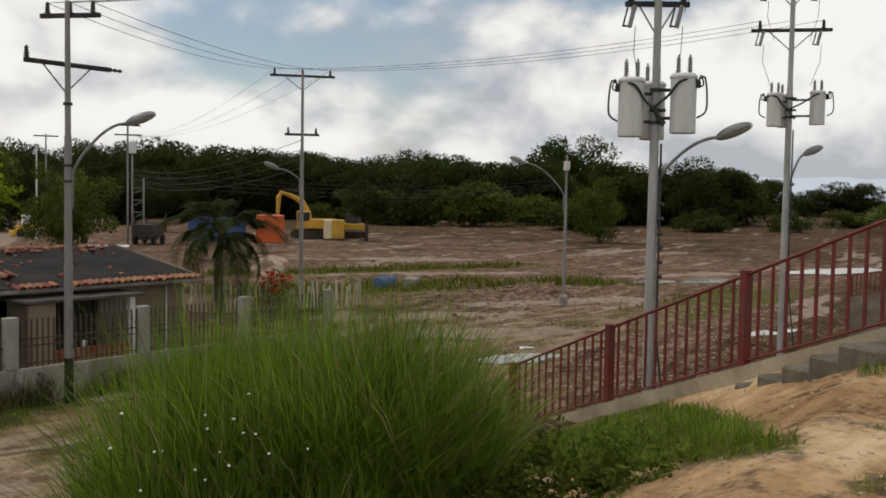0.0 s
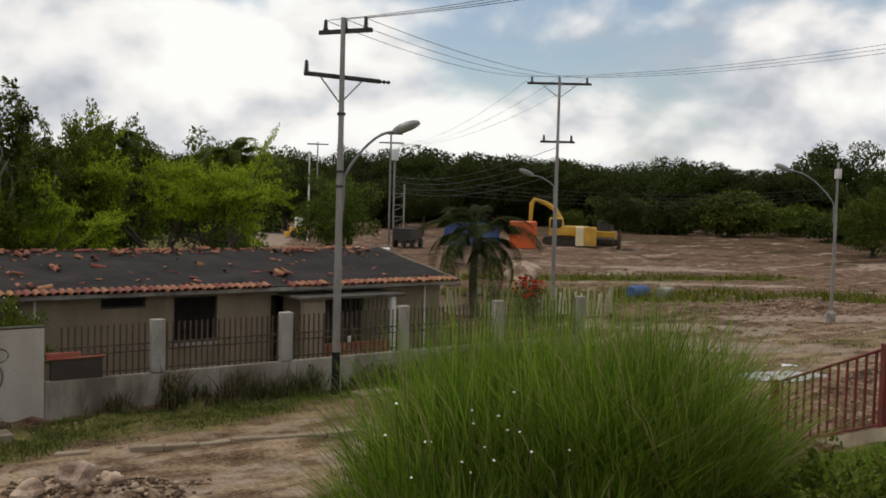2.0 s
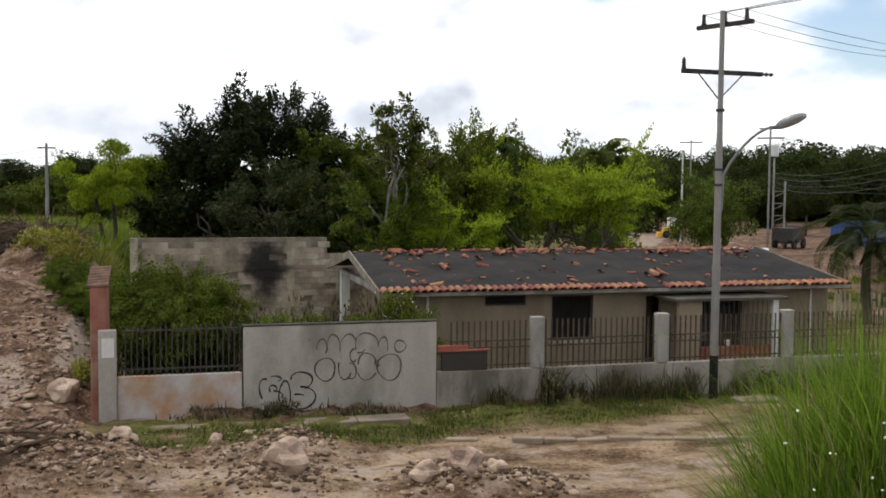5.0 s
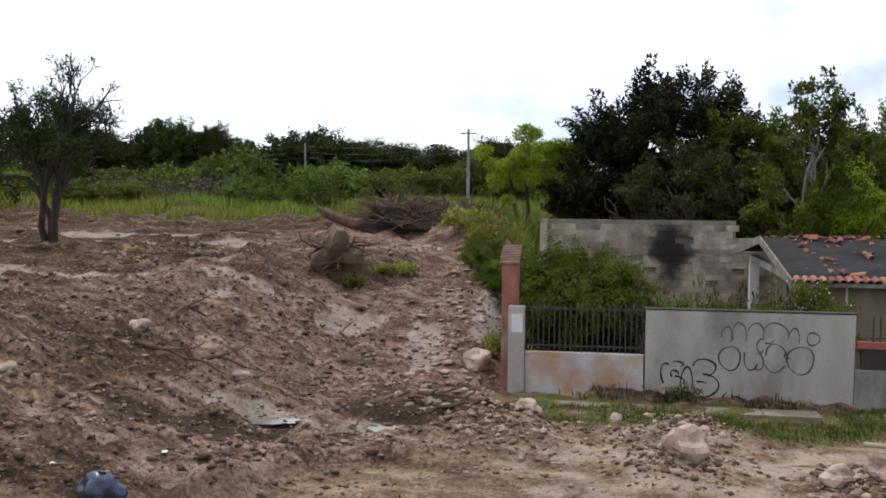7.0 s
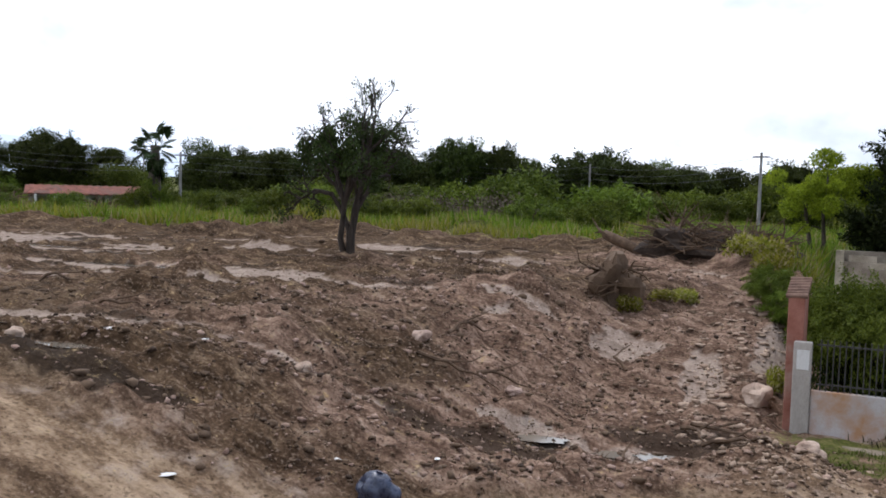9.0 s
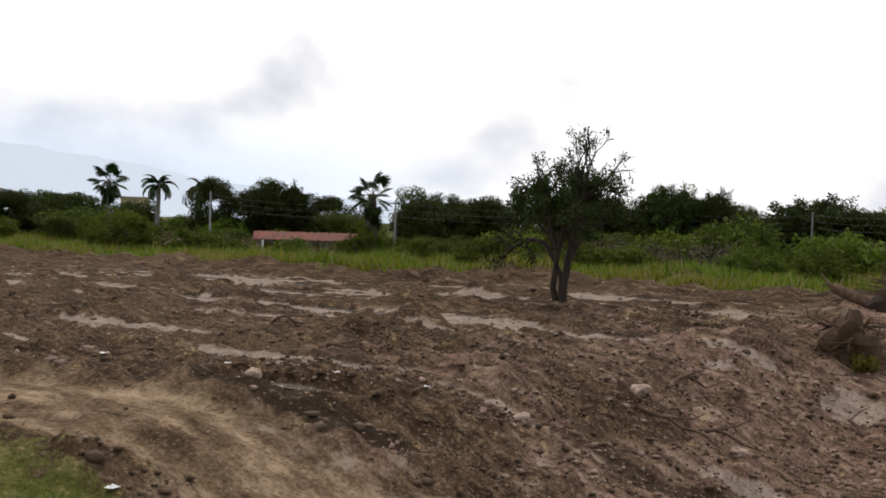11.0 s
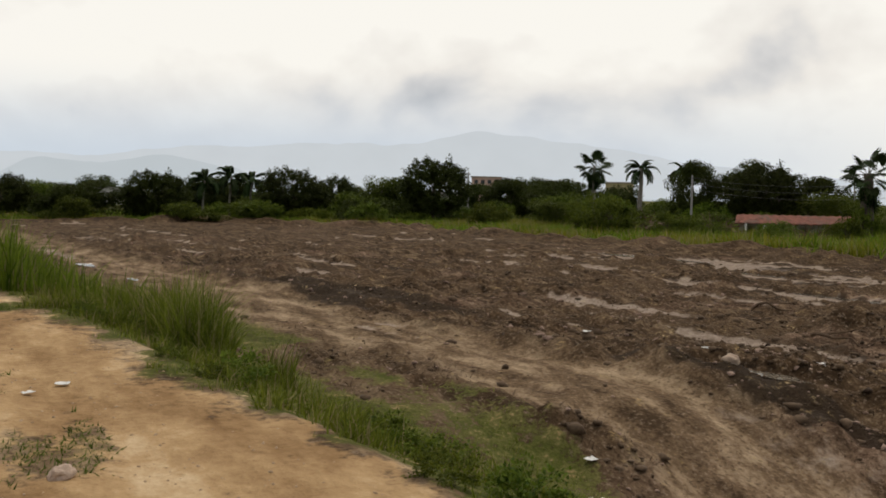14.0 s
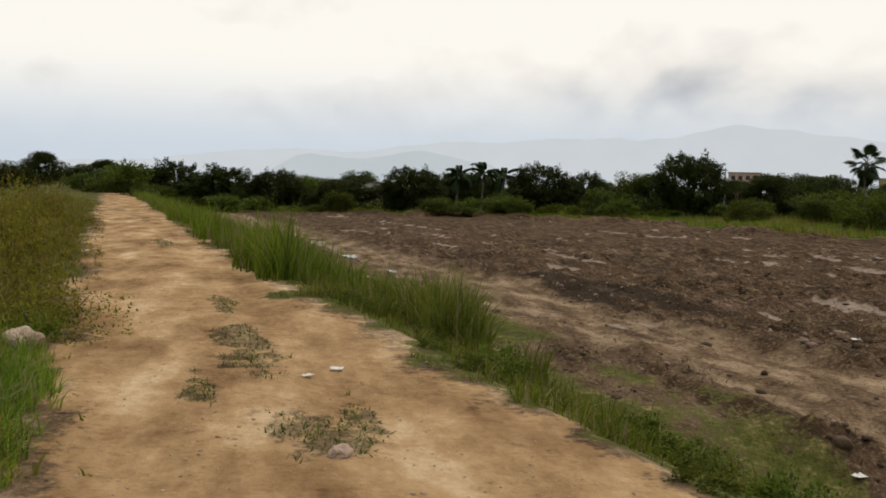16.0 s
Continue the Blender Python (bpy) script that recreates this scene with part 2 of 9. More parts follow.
BARK = surface("grey-brown bark", (0.035, 0.027, 0.02), (0.10, 0.082, 0.064), 6.0, bump=0.6, streak=0.3)
DARK_BARK = surface("dark wet bark", (0.016, 0.012, 0.009), (0.055, 0.042, 0.032), 6.0, bump=0.6, streak=0.3)
PALE_BARK = surface("pale palm bark", (0.13, 0.115, 0.095), (0.25, 0.23, 0.20), 5.0, bump=0.5)
DEAD_WOOD = surface("dead wood", (0.040, 0.024, 0.014), (0.15, 0.098, 0.062), 5.0, bump=0.6)
ROOT_EARTH = surface("dark earth on roots", (0.016, 0.011, 0.008), (0.06, 0.042, 0.03), 4.0, bump=0.8)
PEBBLE = surface("sandy pebbles", (0.30, 0.20, 0.115), (0.52, 0.39, 0.25), 2.5, bump=0.5, spread=0.3)
STONE = surface("pale rubble stone", (0.13, 0.080, 0.055), (0.43, 0.310, 0.235), 2.5, bump=0.5, spread=0.3)
CLOD = surface("brown earth clods", (0.050, 0.031, 0.018), (0.15, 0.10, 0.064), 1.2, bump=0.6)
DARK_CLOD = surface("dark damp clods", (0.018, 0.011, 0.007), (0.07, 0.045, 0.03), 1.2, bump=0.6)
BOULDER = surface("pinkish boulder stone", (0.22, 0.14, 0.10), (0.52, 0.40, 0.315), 2.0, bump=0.6, spread=0.2)
YELLOW = surface("worn machine yellow", (0.46, 0.24, 0.015), (0.62, 0.36, 0.03), 1.5, rough=0.5, bump=0.05, stain=(0.2, 0.13, 0.06), stain_scale=1.0)
ORANGE = surface("orange container paint", (0.48, 0.075, 0.015), (0.60, 0.12, 0.025), 0.8, rough=0.5, bump=0.05, stain=(0.25, 0.08, 0.04), stain_scale=0.7)
BLUE = surface("blue container paint", (0.02, 0.05, 0.16), (0.04, 0.09, 0.25), 0.8, rough=0.5, bump=0.05)
CREAM = surface("cream tank paint", (0.55, 0.47, 0.28), (0.68, 0.60, 0.40), 1.0, rough=0.5, bump=0.05)
RUBBER = surface("black rubber", (0.012, 0.012, 0.012), (0.035, 0.033, 0.03), 5.0)
TRACK_STEEL = surface("muddy track steel", (0.03, 0.025, 0.02), (0.09, 0.075, 0.06), 3.0, rough=0.7, metal=0.3)
CAB_GLASS = surface("dark cab glass", (0.012, 0.014, 0.016), (0.03, 0.033, 0.036), 2.0, rough=0.12, bump=0.02)
LEAF_DARK = foliage("dark mango leaves", (0.014, 0.021, 0.005), (0.052, 0.068, 0.014), 0.25)
LEAF_FAR = foliage("far wood leaves", (0.017, 0.025, 0.005), (0.053, 0.068, 0.014), 0.3)
LEAF_MID = foliage("mid green leaves", (0.028, 0.044, 0.006), (0.105, 0.130, 0.020), 0.32)
LEAF_BRIGHT = foliage("yellow-green leaves", (0.088, 0.120, 0.009), (0.30, 0.355, 0.024), 0.45)
LEAF_OLIVE = foliage("olive-green leaves", (0.03, 0.05, 0.008), (0.125, 0.155, 0.02), 0.35)
LEAF_BUSH = foliage("bush leaves", (0.042, 0.066, 0.008), (0.145, 0.185, 0.024), 0.3)
LEAF_GREY = foliage("grey-green leaves", (0.022, 0.031, 0.012), (0.078, 0.092, 0.036), 0.25)
LEAF_PALM = foliage("palm leaflets", (0.010, 0.020, 0.007), (0.038, 0.060, 0.019), 0.2)
LEAF_OLIVE_PALM = foliage("coconut leaflets", (0.012, 0.019, 0.005), (0.046, 0.058, 0.014), 0.25, dry=(0.16, 0.12, 0.06), dry_amount=0.06)
LEAF_LONE = foliage("sparse tree leaves", (0.014, 0.023, 0.006), (0.050, 0.068, 0.018), 0.25)
GRASS = foliage("tall green grass", (0.054, 0.100, 0.009), (0.205, 0.300, 0.034), 0.48, dry=(0.28, 0.24, 0.11), dry_amount=0.12)
LEAF_FICUS = foliage("very dark ficus leaves", (0.009, 0.014, 0.005), (0.034, 0.045, 0.013), 0.2)
GRASS_OLIVE = foliage("olive roadside grass", (0.050, 0.066, 0.007), (0.175, 0.190, 0.026), 0.35, dry=(0.25, 0.20, 0.10), dry_amount=0.16)
WEED_OLIVE = foliage("yellowing roadside weeds", (0.052, 0.060, 0.006), (0.23, 0.212, 0.026), 0.4, dry=(0.22, 0.15, 0.05), dry_amount=0.22)
GRASS_DRY = foliage("yellowing grass", (0.085, 0.098, 0.009), (0.28, 0.27, 0.036), 0.38, dry=(0.30, 0.25, 0.13), dry_amount=0.25)
GRASS_LOW = foliage("low ground grass", (0.036, 0.060, 0.009), (0.115, 0.155, 0.028), 0.33, dry=(0.20, 0.16, 0.09), dry_amount=0.12)
WEED = foliage("dull wall weeds", (0.028, 0.033, 0.011), (0.08, 0.083, 0.032), 0.3, dry=(0.20, 0.16, 0.10), dry_amount=0.3)
PETAL = surface("white petals", (0.70, 0.70, 0.66), (0.82, 0.82, 0.78), 8.0, bump=0.0)
RED_PETAL = surface("red blossom", (0.35, 0.03, 0.01), (0.5, 0.06, 0.02), 8.0, bump=0.0)
PAPER = surface("white litter", (0.55, 0.54, 0.52), (0.75, 0.74, 0.72), 8.0, rough=0.6)
BAG = surface("dark blue plastic bag", (0.010, 0.013, 0.028), (0.045, 0.055, 0.095), 6.0, rough=0.3, bump=0.6, fine=18.0)
FADED_LINE = surface("faded grey spray paint", (0.06, 0.056, 0.054), (0.12, 0.112, 0.105), 3.0, rough=0.8, bump=0.02)
PAINT_LINE = surface("black spray paint", (0.02, 0.02, 0.02), (0.05, 0.05, 0.05), 10.0, rough=0.7, bump=0.02)

# ---- mesh tools ----


class Shape:
    """Collects vertices and faces for one mesh."""

    def __init__(self):
        self.v, self.f = [], []

    def quad(self, a, b, c, d):
        n = len(self.v)
        self.v += [a, b, c, d]
        self.f.append((n, n + 1, n + 2, n + 3))

    def box(self, x0, x1, y0, y1, z0, z1, m=None):
        n = len(self.v)
        pts = [Vector((x, y, z)) for z in (z0, z1) for x, y in ((x0, y0), (x1, y0), (x1, y1), (x0, y1))]
        self.v += [tuple(m @ p if m else p) for p in pts]
        self.f += [tuple(n + i for i in f) for f in ((3, 2, 1, 0), (4, 5, 6, 7), (0, 1, 5, 4), (1, 2, 6, 5), (2, 3, 7, 6), (3, 0, 4, 7))]
        return self

    def tube(self, pts, radii, sides=8, caps=True):
        pts = [Vector(p) for p in pts]
        if not hasattr(radii, "__len__"):
            radii = [radii] * len(pts)
        n, old = len(self.v), None
        for i, p in enumerate(pts):
            way = (pts[min(i + 1, len(pts) - 1)] - pts[max(i - 1, 0)]).normalized()
            side = way.cross(Vector((0, 0, 1)) if abs(way.z) < 0.95 else Vector((0, 1, 0))).normalized() if old is None else (old - way * old.dot(way)).normalized()
            old, top = side, way.cross(side)
            for k in range(sides):
                a = 2 * math.pi * k / sides
                self.v.append(tuple(p + (side * math.cos(a) + top * math.sin(a)) * radii[i]))
        for i in range(len(pts) - 1):
            for k in range(sides):
                a, b = n + i * sides + k, n + i * sides + (k + 1) % sides
                self.f.append((a, b, b + sides, a + sides))
        if caps:
            self.f.append(tuple(n + k for k in reversed(range(sides))))
            self.f.append(tuple(n + (len(pts) - 1) * sides + k for k in range(sides)))
        return self

    def turned(self, profile, sides=16, at=(0, 0, 0)):
        """A body of revolution about z: profile of (radius, height)."""
        return self.tube([(at[0], at[1], at[2] + z) for r, z in profile], [max(r, 0.001) for r, z in profile], sides) if all(b[1] > a[1] for a, b in zip(profile, profile[1:])) else self.rings(profile, sides, at)

    def rings(self, profile, sides, at):
        n = len(self.v)
        for r, z in profile:
            self.v += [(at[0] + r * math.cos(2 * math.pi * k / sides), at[1] + r * math.sin(2 * math.pi * k / sides), at[2] + z) for k in range(sides)]
        for i in range(len(profile) - 1):
            for k in range(sides):
                a, b = n + i * sides + k, n + i * sides + (k + 1) % sides
                self.f.append((a, b, b + sides, a + sides))
        self.f.append(tuple(n + k for k in reversed(range(sides))))
        self.f.append(tuple(n + (len(profile) - 1) * sides + k for k in range(sides)))
        return self

    def lump(self, at, size, rough=0.25, seed=0, detail=1):
        """An uneven stone."""
        bm = bmesh.new()
        bmesh.ops.create_icosphere(bm, subdivisions=detail, radius=1)
        n = len(self.v)
        for p in bm.verts:
            k = 1 + rough * noise.noise(p.co * 1.3 + Vector((seed * 7.1, seed * 3.3, seed)))* 2
            self.v.append((at[0] + p.co.x * k * size[0], at[1] + p.co.y * k * size[1], at[2] + p.co.z * k * size[2]))
        self.f += [tuple(n + q.index for q in f.verts) for f in bm.faces]
        bm.free()
        return self

    def mesh(self, name, material, bevel=0.0, smooth=False):
        me = bpy.data.meshes.new(name)
        me.from_pydata([tuple(p) for p in self.v], [], self.f)
        if bevel:
            bm = bmesh.new()
            bm.from_mesh(me)
            bmesh.ops.bevel(bm, geom=bm.edges[:], offset=bevel, segments=1, affect="EDGES", clamp_overlap=True)
            bm.to_mesh(me)
            bm.free()
        me.materials.append(material)
        if smooth:
            me.shade_smooth()
        me.update()
        return me


def thing(name, at=(0, 0, 0), turn=0.0, label="", category="", group="", kind=""):
    """An Empty at the base of a thing, to which its parts belong."""
    ob = new(name)
    ob.empty_display_size = 0.2
    ob.matrix_basis = pose(*at, 0, 0, turn)
    return tagged(ob, label, category, group, kind)


def part(name, shape, material, parent, label="", bevel=0.0, smooth=False):
    """One mesh object under a thing or a part, in the thing's own coordinates."""
    ob = new(name, shape.mesh(name, material, bevel, smooth) if isinstance(shape, Shape) else shape)
    ob.parent = parent
    return tagged(ob, label)


def solo(name, shape, material, label="", category="", group="", kind="", bevel=0.0, smooth=False, at=(0, 0, 0), turn=0.0):
    """A thing that is one mesh."""
    ob = new(name, shape.mesh(name, material, bevel, smooth) if isinstance(shape, Shape) else shape)
    ob.matrix_basis = pose(*at, 0, 0, turn)
    return tagged(ob, label, category, group, kind)


def mesh_of(name, points, faces, material, smooth=False):
    """A mesh from arrays: points (n, 3), faces (m, 3 or 4)."""
    me = bpy.data.meshes.new(name)
    k = faces.shape[1]
    me.vertices.add(len(points))
    me.vertices.foreach_set("co", np.ascontiguousarray(points, dtype=np.float32).ravel())
    me.loops.add(faces.size)
    me.loops.foreach_set("vertex_index", np.ascontiguousarray(faces, dtype=np.int32).ravel())
    me.polygons.add(len(faces))
    me.polygons.foreach_set("loop_start", np.arange(0, faces.size, k, dtype=np.int32))
    me.update(calc_edges=True)
    me.materials.append(material)
    if smooth:
        me.shade_smooth()
    return me

# ---- ground ----


def lattice(ix, iy, seed):
    h = (ix.astype(np.int64) * 374761393 + iy.astype(np.int64) * 668265263 + seed * 974634777) & 0x7FFFFFFF
    h = ((h ^ (h >> 13)) * 1274126177) & 0x7FFFFFFF
    return ((h ^ (h >> 16)) & 0xFFFF) / 65535.0


def ripple(x, y, size, seed=0, octaves=3):
    """Smooth noise between -1 and 1 with features of the given size in metres."""
    total, weight, out = 0.0, 1.0, 0.0
    for o in range(octaves):
        px, py = x / size, y / size
        ix, iy = np.floor(px), np.floor(py)
        fx, fy = px - ix, py - iy
        fx, fy = fx * fx * (3 - 2 * fx), fy * fy * (3 - 2 * fy)
        a, b = lattice(ix, iy, seed + o), lattice(ix + 1, iy, seed + o)
        c, d = lattice(ix, iy + 1, seed + o), lattice(ix + 1, iy + 1, seed + o)
        out = out + weight * ((a * (1 - fx) + b * fx) * (1 - fy) + (c * (1 - fx) + d * fx) * fy)
        total, weight, size = total + weight, weight * 0.5, size * 0.47
    return out / total * 2 - 1


def step(a, b, x):
    k = np.clip((x - a) / (b - a), 0, 1)
    return k * k * (3 - 2 * k)


ROAD_TURN = radians(8.3)      # the dirt road on the bank runs nearly along -X
TOP = 3.6                     # height of the bank


def across(x, y):
    """Metres from the camera's line across the road, towards the field."""
    return -math.sin(ROAD_TURN) * x + math.cos(ROAD_TURN) * y


def track_middle(x, y):
    """Where the lower wheel track runs, as metres across."""
    return 10.2 + 4.9 * step(-10, 0, x) + 1.2 * step(2, 14, x)


def low_ground(x, y):
    reach = -12.0 + 6.6 * step(22, 31, y)
    foot = 2.0 + 2.3 * step(26, 20, y)
    rise = np.clip((x + 0.07 * np.clip(20 - y, 0, 12) + foot) / (reach + foot), 0, 1)
    rise = rise * rise * (3 - 2 * rise)
    rise = np.maximum(rise, step(17.0, 33.0, y) * step(-1.9, -3.1, x))
    z = 0.15 + 2.05 * rise + 0.25 * rise * step(30, 60, y)
    return z + step(70, 200, np.hypot(x, y)) * 0.6 * step(0, 60, x)


def smooth_ground(x, y):
    v = across(x, y)
    low = low_ground(x, y)
    bank = TOP - (0.40 + 0.04 * step(2, 6, x)) * np.clip(v - 2.7 + 1.6 * step(0, 5, x), 0, None)
    beyond = (x - 8.75) * 0.895 - y * 0.445       # past the red railing the bank falls away
    bank = bank - 6 * step(0.15, 2.6, beyond) * step(0, 1.5, v + 0.2 * x)
    k = 0.5
    h = np.clip(0.5 + 0.5 * (bank - low) / k, 0, 1)
    return low + (bank - low) * h + k * h * (1 - h) * 0.5


# puddles: place, half length, half width, turn
PUDDLES = [(54.4, 23.4, 3.2, 1.3, -20), (69.0, 20.9, 6.0, 1.8, -14), (50.8, 25.5, 1.8, 0.8, -20), (23.6, 16.4, 1.6, 0.8, -20), (34.8, 13.0, 1.6, 0.5, -15), (-5.95, 17.0, 0.5, 0.28, 6), (-5.5, 16.7, 0.3, 0.16, 0), (-4.7, 17.3, 0.28, 0.24, 10), (-3.8, 17.5, 0.48, 0.28, 5), (-12.7, 11.7, 0.9, 0.22, 8), (-66, -17.5, 9, 3.5, 8),
           (-39.7, 3.45, 0.9, 0.25, 10), (-33.0, 4.3, 0.5, 0.14, 8), (-21.9, 23.4, 2.0, 0.2, 6), (-31, 27.5, 3.0, 0.3, 5), (-40, 30, 4.0, 0.4, 6)]
# pale dried clay: place, half length, half width, turn
CLAY_PATCHES = [(-6.3, 17.1, 1.3, 0.45, 6), (-4.4, 17.3, 0.6, 0.6, 0), (-19.3, 33.0, 2.3, 0.45, 26), (-13.2, 31.3, 2.1, 0.65, 22), (-6.2, 24.0, 0.9, 0.9, 20), (-5.7, 33.2, 1.3, 1.0, 0), (-4.0, 22.6, 0.5, 1.8, 10), (-2.8, 25.5, 0.5, 2.0, 0), (-18.5, 21.0, 2.2, 0.4, 6), (-26, 27, 4.0, 0.5, 6), (44, 38, 9, 1.2, -35), (52, 48, 9, 1.0, -40), (56, 27, 7, 0.9, -25), (38, 23.5, 6, 1.1, -25), (28, 20, 5, 1.0, -30), (43, 88, 16, 3.0, 62), (28, 25.5, 6, 1.6, -35), (52.6, 47, 7, 1.0, -40)]
# heaps: place, radius, height
HEAPS = [(1.4, 17.5, 1.5, 0.36), (-1.7, 17.0, 1.7, 0.42), (1.2, 15.7, 1.1, 0.30), (3.9, 15.1, 1.2, 0.34), (5.0, 14.6, 0.9, 0.25), (-9.1, 33.6, 0.9, 0.3), (-15.5, 17.0, 0.9, 0.32), (-22.0, 27.0, 1.4, 0.45), (-23.0, 33.0, 1.4, 0.5), (-23.8, 20.6, 0.9, 0.35), (-16.9, 20.5, 1.0, 0.4), (-34, 25.3, 1.3, 0.4),
         (-9.3, 24.4, 1.6, 0.35), (-13.7, 10.4, 0.6, 0.2), (-13.1, 10.55, 0.6, 0.22), (-12.4, 10.7, 0.6, 0.2), (-7.5, 21.5, 1.3, 0.25), (-8.2, 37.0, 2.2, 0.30), (-5.8, 37.3, 2.0, 0.35), (-28, 44, 3, 0.7), (-20, 46, 3, 0.8), (-36, 42, 2.5, 0.6), (-44, 40, 2.0, 0.5), (-15, 46, 3, 0.6), (39, 30.5, 1.6, 0.35), (41, 27, 2.0, 0.35)]


def field_reach(x, y):
    """How far the cleared field reaches from the origin in the direction of each point."""
    bearing = np.degrees(np.arctan2(-x, y))
    return np.interp(bearing, [-30, 0, 6, 13, 20, 30, 40, 50, 57, 63, 69, 80, 100], [44, 36, 35, 42, 45, 48, 51, 54, 63, 76, 92, 97, 94])


def outside_field(x, y):
    """1 on the rough grassland beyond the heaped edge of the field."""
    bearing = np.degrees(np.arctan2(-x, y))
    return step(-1.0, 1.6, np.hypot(x, y) - field_reach(x, y) + 2.6 * ripple(x, y, 5, 31)) * step(-26, -18, bearing) * step(112, 102, bearing)


def blot(x, y, cx, cy, a, b, turn, edge, seed):
    """1 inside an ellipse with a ragged edge."""
    c, s = math.cos(radians(turn)), math.sin(radians(turn))
    px, py = (x - cx) * c + (y - cy) * s, -(x - cx) * s + (y - cy) * c
    r = np.hypot(px / a, py / b) + ripple(x, y, max(a * 0.45, 0.3), seed) * edge
    return step(1.15, 0.75, r)


def zones(x, y):
    """How far each point belongs to the road, the grass, the tracks, the pale patches and the built yard."""
    v = across(x, y)
    e = ripple(x, y, 1.5, 11, 4) * 0.55
    e2 = e + ripple(x, y, 0.45, 14, 3) * 0.35
    bearing = np.degrees(np.arctan2(y, np.maximum(x, 0.01)))
    tongue = step(-0.4, 0.1, x - 5.6 - 0.62 * (y - 2.0) + 0.4 * e2) * step(-0.25, 0.1, y - 2.0 - 0.62 * (x - 5.6) + 0.45 * e2) * step(14, 11, x) * step(0.5, 1.5, y)
    road = step(-0.75, -0.15, v + e2) * step(2.75, 2.0, v + e2 - 0.35 * step(-8, -4, x) + 0.25 * step(-10, -20, x)) * step(14, 11, x)
    sand = np.maximum(step(36, 31, bearing + 5 * e), step(6.0, 7.6, x + e)) * step(2, 3.2, x) * step(4.8, 3.8, v + e) * step(-0.75, -0.35, v) * step(16, 13, x) * (1 - tongue) * (0.72 + 0.35 * ripple(x, y, 0.9, 20, 3))
    road = road * (1 - tongue) * (1 - step(2, 4, x) * (0.25 - 0.45 * ripple(x, y, 0.9, 20, 3)).clip(0, 1))
    road = np.maximum(road, sand)
    tufts = np.maximum.reduce([blot(x, y, cx, cy, a, b, t, 0.7, 260 + k) for k, (cx, cy, a, b, t) in enumerate(((-9.9, -0.35, 1.0, 0.3, 5), (-8.5, -0.2, 0.7, 0.3, 0), (-6.1, 0.2, 0.75, 0.4, 5), (-25.0, -2.5, 1.6, 0.3, 8), (-40, -4.6, 2.5, 0.35, 8), (-7.4, -0.6, 0.8, 0.16, 8), (-6.5, 0.5, 0.7, 0.2, 5), (-12.5, -0.6, 1.0, 0.15, 8), (-52, -7.2, 3.0, 0.4, 8), (5.2, 1.2, 0.5, 0.15, -20), (6.6, 1.5, 0.4, 0.15, -10), (8.6, 2.3, 0.6, 0.12, 10), (9.4, 1.7, 0.7, 0.12, 5), (10.4, 3.0, 0.8, 0.15, 15), (7.6, 0.9, 0.4, 0.1, 0)))])
    road = road * (1 - 0.55 * tufts)
    middle = track_middle(x, y)
    track = step(1.9, 1.0, np.abs(v - middle) + 1.2 * e) * step(30, 20, x) * step(-150, -90, x) * (0.85 + 0.25 * ripple(x * 0.15, v, 0.7, 49))
    apron = step(3.6, 5.2, v + e) * step(10.0, 8.8, v + e) * step(-2, -6, x) * step(-150, -60, x) * (0.40 + 0.6 * ripple(x * 0.12, v, 0.8, 50))
    street = step(11.0, 12.2, v + e) * step(17.6, 16.6, v + e) * step(-4, 0, x) * step(45, 30, x)
    track = np.maximum(track, street * (0.8 + 0.35 * ripple(x * 0.2, v, 0.8, 52)))
    track = np.clip(track, 0, 1)
    apron = np.maximum(apron, step(5.2, 4.2, v + e))
    track = np.maximum(track, apron)
    track = np.clip(track, 0, 1)
    bank_grass = step(2.0, 2.7, v + e2 - 0.35 * step(-8, -4, x) + 0.25 * step(-10, -20, x)) * step(6.8, 3.6, v + 1.6 * e - 1.4 * step(-4, 2, x) - 1.2 * step(1, 6, x)) * (1 - road) * step(7.4, 6.0, x - 0.3 * v)
    sparse = step(-0.4, 0.1, ripple(x * 0.6, y, 1.7, 15, 4) + 0.25 * step(7.5, 5.0, v)) * step(3.5, 5, v) * step(8.9, 7.6, v + e) * step(-1, -4, x) * step(-60, -30, x)
    bank_grass = np.maximum.reduce([bank_grass, tongue * step(6.5, 5.0, v + e), sparse * 0.9])
    left_grass = step(-0.5, -0.8, v + e)
    kerb_grass = step(17.3, 17.9, y + 0.6 * e + 0.24 * np.clip(x - 4.6, 0, 6)) * step(20.6, 20.3, y) * step(-2.6, -1.4, x) * step(60, 45, x)
    yard = step(20.9, 21.1, y) * step(-1.6, -1.2, x) * step(24, 20, x) * step(40, 33, y)
    far = step(0.0, 0.35, ripple(x, y, 14, 21) + step(60, 100, np.hypot(x - 5, y)) * 0.9 * step(-10, 25, y * 0.6 - np.abs(x + 15) * 0.5) - 0.35)
    strip = step(4.4, 1.8, np.abs(y - 30 + 0.5 * (x - 42)) + 2 * e) * step(24, 30, x) * step(52, 46, x)
    strip2 = step(2.2, 0.8, np.abs(y - 42 + 0.35 * (x - 42)) + 2 * e) * step(30, 34, x) * step(60, 52, x)
    grass = np.maximum.reduce([bank_grass, tufts, left_grass, kerb_grass * (0.75 + ripple(x, y, 0.9, 5) * 0.4), yard * 0.8, strip, strip2, outside_field(x, y) * (0.95 + 0.3 * np.clip(ripple(x, y, 2.5, 33), -1, 0)), far * step(55, 62, y - 0.25 * np.abs(x)) * step(30, 10, x)])
    grass = np.clip(grass, 0, 1) * (1 - road) * (1 - 0.9 * np.clip(track - apron, 0, 1))
